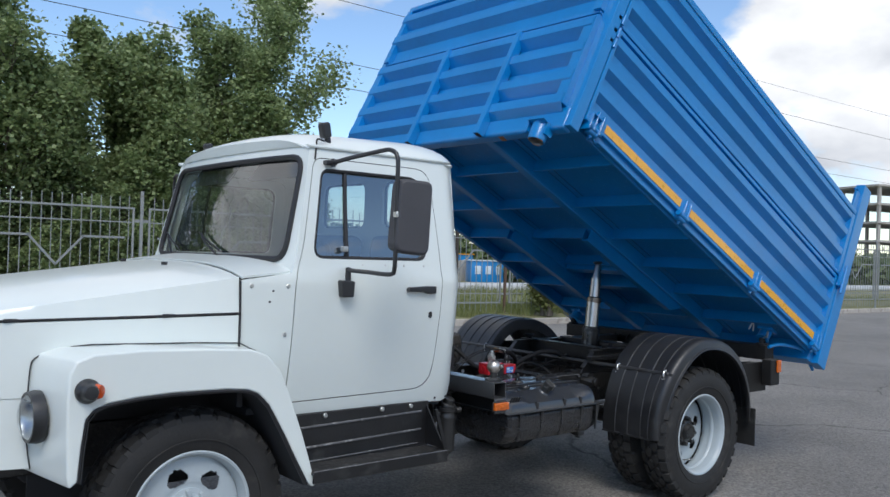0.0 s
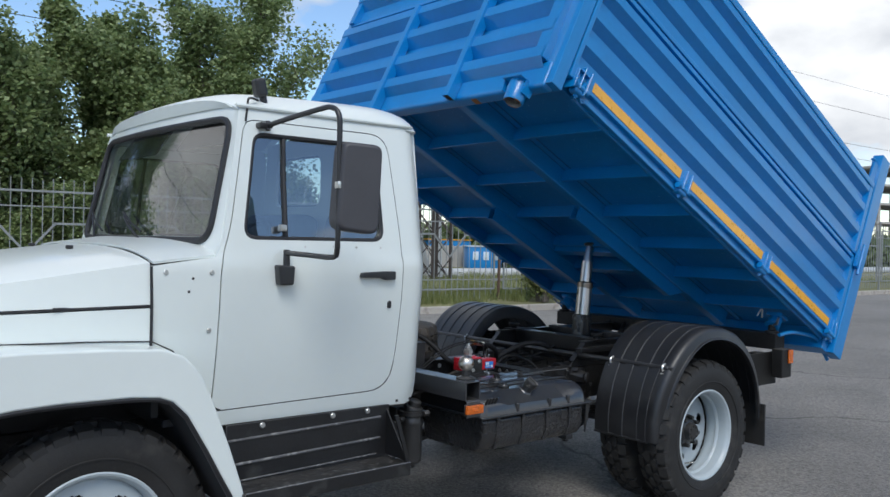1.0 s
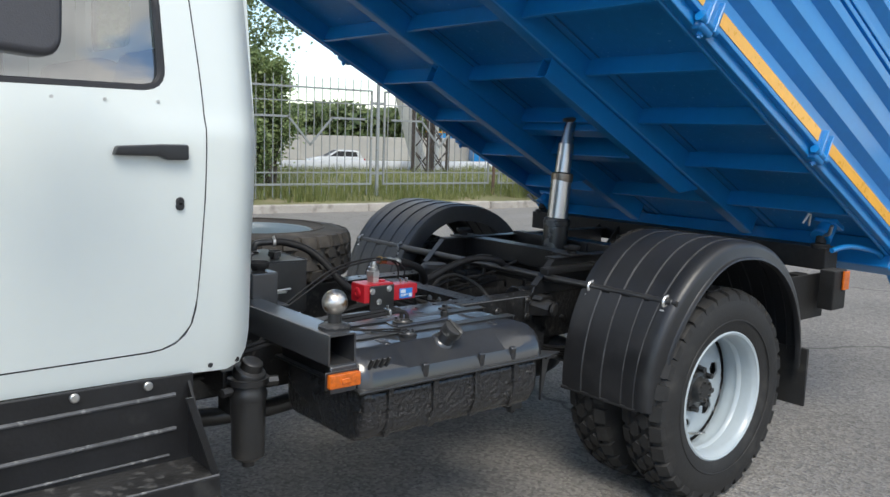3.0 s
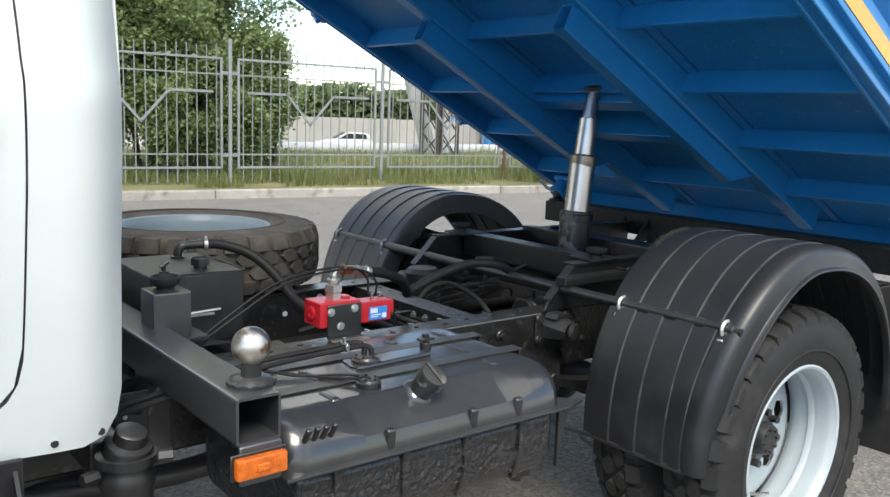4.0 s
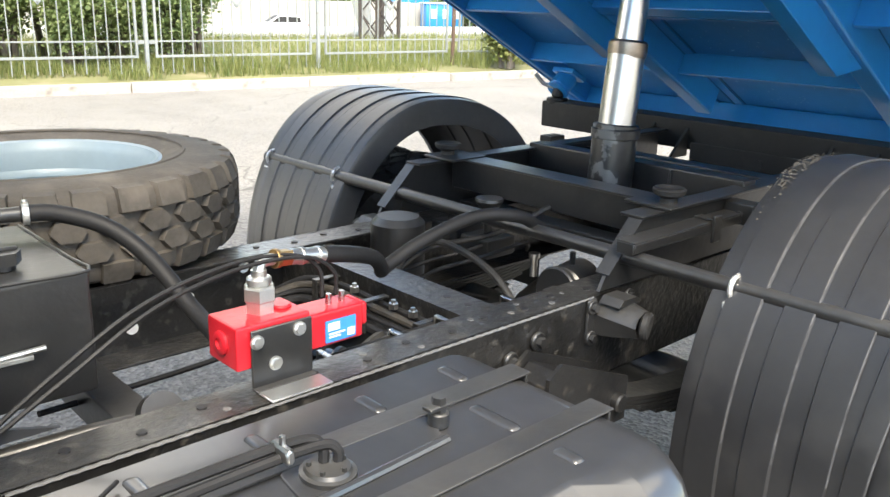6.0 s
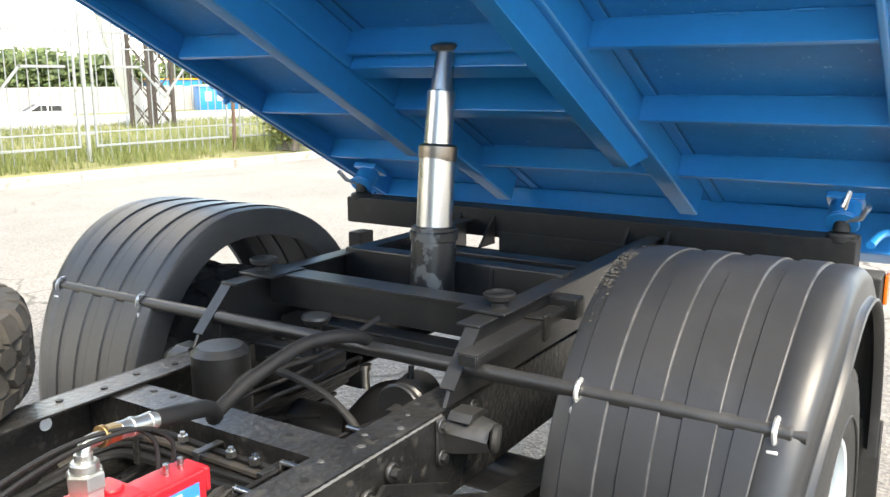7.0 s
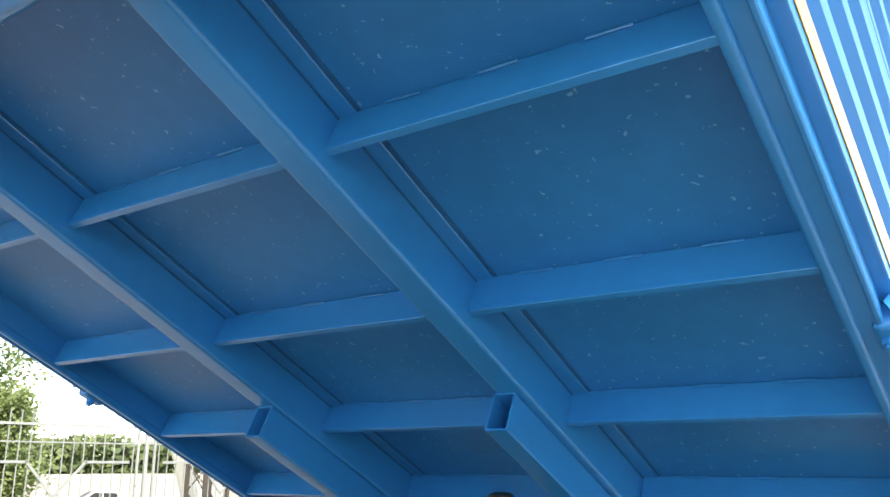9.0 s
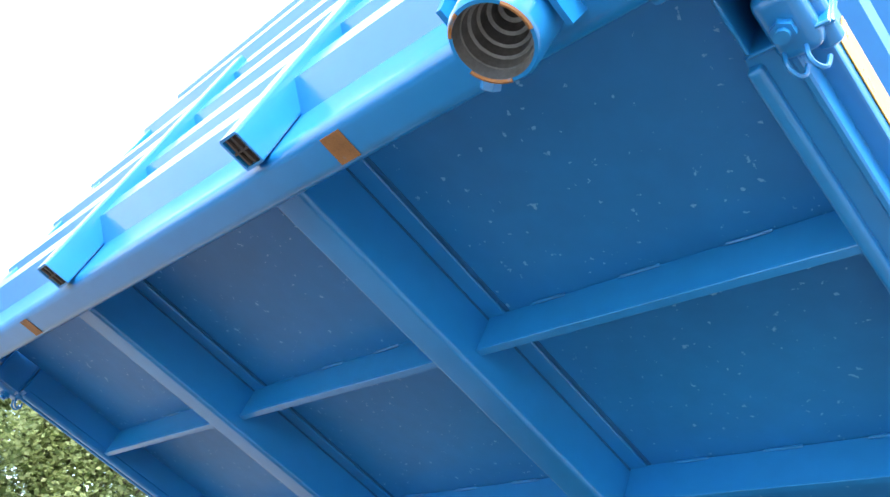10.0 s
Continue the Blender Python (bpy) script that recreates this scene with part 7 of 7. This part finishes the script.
def fence_panel(post_mat, label):
    f = thing("fence_panel", label, "fence", "steel fence along the kerb")
    part("post", joined(box(-0.03, 0.03, -0.03, 0.03, -0.25, 2.56, 0.004, 1)), post_mat, f)
    x0, x1 = 0.14, PITCH - 0.14
    fr = part("panel_frame", joined(box(x0, x1, -0.02, 0.02, 2.19, 2.23, 0.003, 1), box(x0, x1, -0.02, 0.02, 0.24, 0.28, 0.003, 1), box(x0, x0 + 0.04, -0.02, 0.02, 0.28, 2.19, 0.003, 1), box(x1 - 0.04, x1, -0.02, 0.02, 0.28, 2.19, 0.003, 1)), FENCE, f)
    for z in (1.93, 0.50):
        part("rail", box(x0, x1, -0.012, 0.012, z - 0.012, z + 0.012, 0.002, 1), FENCE, f)
    for z in (1.95, 0.48):
        part("lug", box(0.03, x0, -0.004, 0.004, z - 0.02, z + 0.04), FENCE, f)
        part("lug", box(x1, PITCH - 0.03, -0.004, 0.004, z - 0.02, z + 0.04), FENCE, f)
    xm = PITCH / 2
    v = [(0.34, 1.62), (1.10, 1.62), (xm, 1.07), (PITCH - 1.10, 1.62), (PITCH - 0.34, 1.62)]
    part("zigzag_bar", joined(*[moved(box(-0.02, math.dist(a, b) + 0.02, -0.034, -0.012, -0.022, 0.022, 0.002, 1), pose(a[0], 0, a[1], 0, -math.degrees(math.atan2(b[1] - a[1], b[0] - a[0])), 0)) for a, b in zip(v, v[1:])]), FENCE, f)
    pick = bpy.data.meshes.new("picket")
    b = joined(box(-0.008, 0.008, -0.008, 0.008, 0.0, 2.44, 0.001, 1))
    b.to_mesh(pick)
    b.free()
    pick.materials.append(FENCE)
    n = 16
    for k in range(n):
        o = new("picket", pick)
        o.location = (x0 + 0.02 + (x1 - x0 - 0.04) * (k + 0.5) / n, 0, random.uniform(-0.02, 0.02))
        o.parent = f
    return f


panel = fence_panel(FENCE, "pale grey welded steel fence panel with zigzag bar")
panel.matrix_world = pose(FX, FY, 0.225, 0, 0, math.degrees(FANG))
for k in range(-9, 16):
    if k == 0 or k == 2:
        continue
    xx = FX + PITCH * k * math.cos(FANG)
    copy_thing(panel, pose(xx, fence_y(xx), 0.225, 0, 0, math.degrees(FANG)))
xx = FX + PITCH * 2 * math.cos(FANG)
rusty = fence_panel(BRICK, "grey steel fence panel hung on a rusty brown post")
rusty.matrix_world = pose(xx, fence_y(xx), 0.225, 0, 0.8, math.degrees(FANG))


# trees
def tree(name, at, height, spread, leaves, seed, label, low=0.05, mat=LEAF, leaf=0.112, group="trees behind the fence"):
    """A tapered trunk with rising limbs and a crown of small leaves hung in clumps along them."""
    rng = random.Random(seed)
    t = thing(name, label, "tree", group, at)
    lean = Vector((rng.uniform(-0.06, 0.06), rng.uniform(-0.06, 0.06), 1))
    wood, tips = [], []

    def limb(p, way, length, r, depth):
        pts = [p]
        d = way.normalized()
        steps = 5
        for i in range(steps):
            d = (d + Vector((rng.uniform(-0.16, 0.16), rng.uniform(-0.16, 0.16), rng.uniform(-0.02, 0.14)))).normalized()
            pts.append(pts[-1] + d * length / steps)
        wood.append((pts, r))
        for i in range(1, steps + 1):
            if depth < 2:
                for _ in range(2 if depth == 0 else 2):
                    a = rng.uniform(0, 2 * math.pi)
                    side = Vector((math.cos(a), math.sin(a), rng.uniform(0.25, 0.9))).normalized()
                    limb(pts[i], (d * 0.45 + side).normalized(), length * rng.uniform(0.32, 0.5) * (1.15 - 0.11 * i), r * 0.45, depth + 1)
            if depth > 0:
                tips.append((pts[i], length * 0.35))
        if depth == 0:
            tips.append((pts[-1], 0.3))
    stems = max(2, round(spread * 1.6))
    for s in range(stems):
        a = 2 * math.pi * s / stems + rng.uniform(-0.4, 0.4)
        out = rng.uniform(0.10, 0.34) if s else 0.02
        limb(Vector((0.12 * math.cos(a), 0.12 * math.sin(a), 0)), Vector((out * math.cos(a), out * math.sin(a), 1)), height * rng.uniform(0.72, 1.0), 0.07, 0)
    bm = bmesh.new()
    bms = []
    for pts, r in wood:
        if r < 0.012:
            continue
        b = tube(pts, r, 6)
        n = len(pts)
        for i, v in enumerate(b.verts):
            k = i // 6
            v.co = pts[k] + (v.co - pts[k]) * (1 - 0.75 * k / (n - 1))
        bms.append(b)
    bm.free()
    part("trunk", joined(*bms), BARK, t)
    verts, faces = [], []
    tips = [tp for tp in tips if tp[0].z > height * low]
    for _ in range(leaves):
        c, sp = rng.choice(tips)
        sp = max(0.12, min(0.34, sp * 0.95))
        p = c + Vector([max(-1.7, min(1.7, rng.gauss(0, 1))) * sp * q for q in (1, 1, 0.8)])
        if p.z < 0.15:
            continue
        a, tl = rng.uniform(0, 2 * math.pi), rng.uniform(-0.9, 0.9)
        s = leaf * rng.uniform(0.6, 1.25)
        ex = Vector((math.cos(a), math.sin(a), tl)).normalized() * s
        ey = ex.cross(Vector((rng.uniform(-1, 1), rng.uniform(-1, 1), rng.uniform(0.2, 1.4)))).normalized() * s * 0.42
        up = ex.cross(ey).normalized() * s * 0.10
        i = len(verts)
        verts += [p - ex * 0.5, p + ey - up, p + ex * 0.5, p - ey - up]
        faces += [(i, i + 1, i + 2), (i, i + 2, i + 3)]
    me = bpy.data.meshes.new("crown")
    me.from_pydata([tuple(v) for v in verts], [], faces)
    me.materials.append(mat)
    crown = new("crown", me)
    crown.parent = t
    return t


TREES = [(-1.6, 15.6, 7.6, 1.7, 31400, 3), (1.0, 15.3, 7.8, 1.7, 41100, 5), (3.0, 15.1, 6.6, 1.5, 41100, 8), (4.6, 15.9, 4.8, 1.5, 31400, 13), (6.0, 15.0, 6.3, 1.5, 45900, 21), (7.4, 15.5, 5.4, 1.4, 36200, 34), (8.55, 15.2, 7.7, 1.1, 36200, 55), (-4.4, 16.0, 7.0, 1.7, 19300, 89)]
for tx, ty, th, sp, lv, sd in TREES:
    tree("poplar_tree", (tx, ty, 0.2), th, sp, lv, sd, "bushy green poplar behind the steel fence")
for tx, ty, th, lv, sd in ((3.4, 13.9, 1.5, 12600, 101), (5.3, 13.7, 1.7, 14000, 102), (7.2, 13.8, 1.6, 14000, 103), (9.0, 13.9, 1.5, 11200, 104), (1.4, 14.2, 1.6, 11200, 105), (4.4, 14.4, 2.3, 16800, 106), (6.3, 14.3, 2.5, 18200, 107), (8.2, 14.4, 2.4, 16800, 108), (2.4, 14.5, 2.3, 14000, 109), (9.8, 14.5, 2.8, 16800, 110), (0.2, 14.6, 2.3, 12600, 111)):
    tree("bush", (tx, ty, 0.2), th, 1.8, lv, sd, "low leafy bush at the foot of the trees", 0.05, LEAF, 0.085, "bushes at the foot of the trees")
tree("shrub", (14.9, 10.75, 0.18), 1.15, 1.6, 5000, 77, "low green willow shrub by the kerb", 0.05, GRASS, 0.09, "")


# grass along the fence
def grass(n, x0, x1, d0, d1, h0, h1, seed):
    rng = random.Random(seed)
    verts, faces = [], []
    for _ in range(n):
        x = rng.uniform(x0, x1)
        d = d0 + (d1 - d0) * rng.random() ** 1.3
        y = kerb_y(x) + 0.2 + d
        z = 0.12 + min(d, 0.9) * 0.10
        if noise.noise((x * 0.7, y * 0.7, 4.0)) < -0.12 and d < 0.6:
            continue
        h = rng.uniform(h0, h1) * (0.75 + 0.6 * noise.noise((x * 0.5, y * 0.5, 9.0)))
        a = rng.uniform(0, 2 * math.pi)
        wd = rng.uniform(0.004, 0.009)
        bx, by = rng.gauss(0, 0.3) * h, rng.gauss(0, 0.3) * h
        i = len(verts)
        cx, cy = math.cos(a) * wd, math.sin(a) * wd
        verts += [(x - cx, y - cy, z), (x + cx, y + cy, z), (x + bx * 0.4 + cx * 0.7, y + by * 0.4 + cy * 0.7, z + h * 0.6), (x + bx * 0.4 - cx * 0.7, y + by * 0.4 - cy * 0.7, z + h * 0.6), (x + bx, y + by, z + h)]
        faces += [(i, i + 1, i + 2, i + 3), (i + 3, i + 2, i + 4)]
    me = bpy.data.meshes.new("grass")
    me.from_pydata(verts, [], faces)
    me.materials.append(GRASS)
    return tagged(new("grass", me), "patchy dry-tipped grass along the fence", "grass", "", "stuff")


grass(26000, -4, 24, 0.25, 2.6, 0.14, 0.42, 11)
grass(24000, 4, 40, 2.4, 12.0, 0.14, 0.40, 12)

# white-jacketed heating pipe on low posts
pipe_bm = joined(tube([(-6 + 6 * k, 23.4 - 0.35 * k, 0.34) for k in range(12)], 0.215, 24))
pipe = part("heating_pipe", pipe_bm, PIPE, None, "", 40)
tagged(pipe, "long white-jacketed heating pipe on short posts", "pipe")
for k in range(16):
    part("pipe_support", box(-5 + 4 * k - 0.1, -5 + 4 * k + 0.1, 23.3 - 0.2333 * k - 0.1, 23.3 - 0.2333 * k + 0.1, 0.0, 0.16), CONCRETE, pipe)
    part("jacket_band", lathe([(0.217, -0.05), (0.223, -0.04), (0.223, 0.04), (0.217, 0.05)], 20, Matrix.Translation((-4.2 + 4 * k, 23.3 - 0.2333 * k - 0.005, 0.34)) @ pose(0, 0, 0, 0, 90, 0)), PIPE, pipe)


# leaning white pipe riser and lattice mast
def mast(at, h, w, mat, label):
    t = thing("lattice_mast", label, "mast", "", at)
    for sx in (-1, 1):
        for sy in (-1, 1):
            part("leg", box(sx * w - 0.05, sx * w + 0.05, sy * w - 0.05, sy * w + 0.05, 0, h), mat, t)
    n = round(h / (2 * w))
    for k in range(n):
        z0, z1 = h * k / n, h * (k + 1) / n
        for sy in (-1, 1):
            part("brace", joined(tube([(-w, sy * w, z0), (w, sy * w, z1)], 0.025, 4), tube([(w, sy * w, z0), (-w, sy * w, z1)], 0.025, 4)), mat, t)
            part("brace", joined(tube([(sy * w, -w, z0), (sy * w, w, z1)], 0.025, 4)), mat, t)
    return t


mast((18.7, 19.8, 0.2), 7.5, 0.42, MASTMAT, "dark brown lattice steel mast")
riser = part("pipe_riser", joined(tube([(19.25, 21.0, 0.2), (18.4, 21.0, 2.7), (17.55, 21.0, 5.7), (17.42, 21.2, 6.2), (17.6, 21.9, 6.5), (18.2, 23.0, 6.5)], 0.27, 18, 5), tube([(19.5, 20.6, 0.3), (19.45, 20.7, 3.0), (19.4, 20.75, 7.5)], 0.20, 14)), PIPE, None)
tagged(riser, "leaning white-jacketed pipe riser by the mast", "pipe")


def car(at, yaw, label, paint=CARPAINT):
    c = thing("parked_car", label, "car", "", (0, 0, 0))
    m = pose(*at, 0, 0, yaw)
    body = [(-2.1, 0.30), (-2.12, 0.62), (-1.95, 0.86), (-1.15, 0.95), (1.0, 0.93), (1.9, 0.78), (2.1, 0.60), (2.1, 0.30)]
    cabin = [(-1.95, 0.86), (-1.70, 1.36), (-1.3, 1.45), (0.0, 1.45), (0.9, 0.93), (-1.0, 0.90)]
    part("body", moved(joined(prism(body, -0.82, 0.82, "y", 0.07, 3)), m), paint, c)
    part("roof", moved(joined(prism(cabin, -0.70, 0.70, "y", 0.06, 3)), m), paint, c)
    for y in (-0.705, 0.705):
        part("side_window", moved(joined(prism([(-1.55, 0.98), (-1.45, 1.32), (-0.6, 1.36), (-0.6, 0.98)], y - 0.008, y + 0.008, "y"), prism([(-0.5, 0.98), (-0.5, 1.36), (0.0, 1.36), (0.55, 0.98)], y - 0.008, y + 0.008, "y")), m), SEAL, c)
    part("windscreen", moved(box(-0.5, 0.5, -0.6, 0.6, -0.004, 0.004), m @ pose(0.47, 0, 1.215, 0, 30, 0) @ Matrix.Diagonal((0.9, 1, 1, 1))), SEAL, c)
    for x_ in (-1.3, 1.3):
        for y in (-0.78, 0.78):
            part("wheel", moved(lathe([(0, -0.09), (0.2, -0.09), (0.3, -0.07), (0.31, 0), (0.3, 0.07), (0.2, 0.09), (0, 0.09)], 20, pose(x_, y, 0.31, 90, 0, 0)), m), RUBBER, c)
    for y in (-0.6, 0.6):
        part("headlamp", moved(box(2.05, 2.12, y - 0.15, y + 0.15, 0.62, 0.74, 0.02), m), PALE, c)
        part("tail_lamp", moved(box(-2.14, -2.08, y - 0.12, y + 0.12, 0.66, 0.85, 0.02), m), RED, c)
    return c


car((35.4, 52.5, -1.36), 160, "white estate car parked beyond the pipe")


# far wall of concrete slabs
wall = structure("boundary_wall", box(-30, 140, 66.0, 66.2, -1.4, 1.0), CONCRETE, "long pale concrete boundary wall", "wall", 0)
wall.matrix_world = pose(0, 0, 0, 0, 0, -3)
slab = bpy.data.meshes.new("wall_slab")
sb = box(-1.47, 1.47, -0.06, 0.0, -1.3, 1.08, 0.02, 1)
sb.to_mesh(slab)
sb.free()
slab.materials.append(CONCRETE)
for k in range(54):
    o = new("wall_slab", slab)
    o.location = (-26 + 3.0 * k, 65.995, random.uniform(-0.05, 0.05))
    o.parent = wall

# blue site cabin and container
def cabin(at, size, yaw, label, roof_mat):
    c = thing("site_cabin", label, "cabin", "", (0, 0, 0))
    m = pose(*at, 0, 0, yaw)
    sx, sy, sz = size
    part("wall", moved(box(-sx / 2, sx / 2, -sy / 2, sy / 2, 0, sz, 0.03), m), BLUE, c)
    part("roof", moved(box(-sx / 2 - 0.12, sx / 2 + 0.12, -sy / 2 - 0.12, sy / 2 + 0.12, sz, sz + 0.12, 0.02), m), roof_mat, c)
    for k in range(3):
        part("window", moved(box(-sx / 2 + 0.5 + k * sx / 3.2, -sx / 2 + 1.1 + k * sx / 3.2, -sy / 2 - 0.03, -sy / 2, sz * 0.45, sz * 0.8, 0.01), m), PALE, c)
    return c


cabin((62, 70.5, -1.35), (5, 3, 3.0), -20, "blue site cabin with a yellow roof edge", YELLOW)
cabin((58.5, 60.5, -1.4), (3.6, 2.0, 2.45), -25, "blue metal storage container", PALE)

# far concrete frame of an unfinished building
bld = thing("concrete_frame_building", "unfinished grey concrete frame building far off", "building", "", (0, 0, 0))
BM_ = pose(176, 60, 0, 0, 0, -22)
for fl in range(5):
    part("floor_slab", moved(box(-22, 22, -8, 8, 3.3 * (fl + 1) - 0.35, 3.3 * (fl + 1)), BM_), CONCRETE, bld)
    for k in range(8):
        for y in (-7.5, 7.5):
            part("column", moved(box(-21.5 + 6.1 * k, -21.0 + 6.1 * k, y - 0.25, y + 0.25, 3.3 * fl - (1.4 if fl == 0 else 0), 3.3 * (fl + 1) - 0.35), BM_), CONCRETE, bld)

# far belts of trees
def belt(x0, y0, x1, y1, n, h, seed, label):
    rng = random.Random(seed)
    verts, faces = [], []
    for _ in range(n):
        k = rng.random()
        x, y = x0 + (x1 - x0) * k, y0 + (y1 - y0) * k
        hh = h * (0.72 + 0.45 * noise.noise((x * 0.06, y * 0.06, seed)) + 0.22 * noise.noise((x * 0.4, y * 0.4, seed)))
        z = hh * rng.random() ** 0.75 + dip(y)
        p = Vector((x + rng.gauss(0, 1.0), y + rng.gauss(0, 1.4), z))
        s = rng.uniform(0.16, 0.5)
        ex = Vector((rng.uniform(-1, 1), rng.uniform(-1, 1), rng.uniform(-1, 1))).normalized() * s
        ey = ex.orthogonal().normalized() * s * 0.6
        i = len(verts)
        verts += [p - ex, p + ey, p + ex, p - ey]
        faces += [(i, i + 1, i + 2, i + 3)]
    me = bpy.data.meshes.new("far_trees")
    me.from_pydata([tuple(v) for v in verts], [], faces)
    me.materials.append(LEAF_FAR)
    return tagged(new("far_trees", me), label, "trees", "", "stuff")


belt(-10, 80, 110, 74, 60000, 8.2, 4, "distant belt of green trees behind the wall")
belt(60, 60, 170, 30, 30000, 7.0, 6, "distant dark green trees on the horizon")
belt(75, 24, 95, 14, 9000, 5.5, 9, "dark conifers by the far fence")

# overhead wires
wires = thing("overhead_wires", "thin black overhead power wires", "cable", "", (0, 0, 0))
for k, (y, z) in enumerate(((26, 13.2), (26.4, 10.7), (26.8, 9.7), (40, 20.5))):
    part("wire", tube([(-60 + 12 * i, y - 0.02 * i * i * 0.1, z - 0.9 * math.sin(math.pi * i / 16)) for i in range(17)], 0.014, 5), SEAL, wires)
for px_ in (-60, 132):
    part("pole", cyl((px_, 26, -0.3), (px_, 26, 21), 0.16, 12), CONCRETE, wires)
    part("cross_arm", box(px_ - 0.1, px_ + 0.1, 24, 41, 9.5, 9.7), CONCRETE, wires)
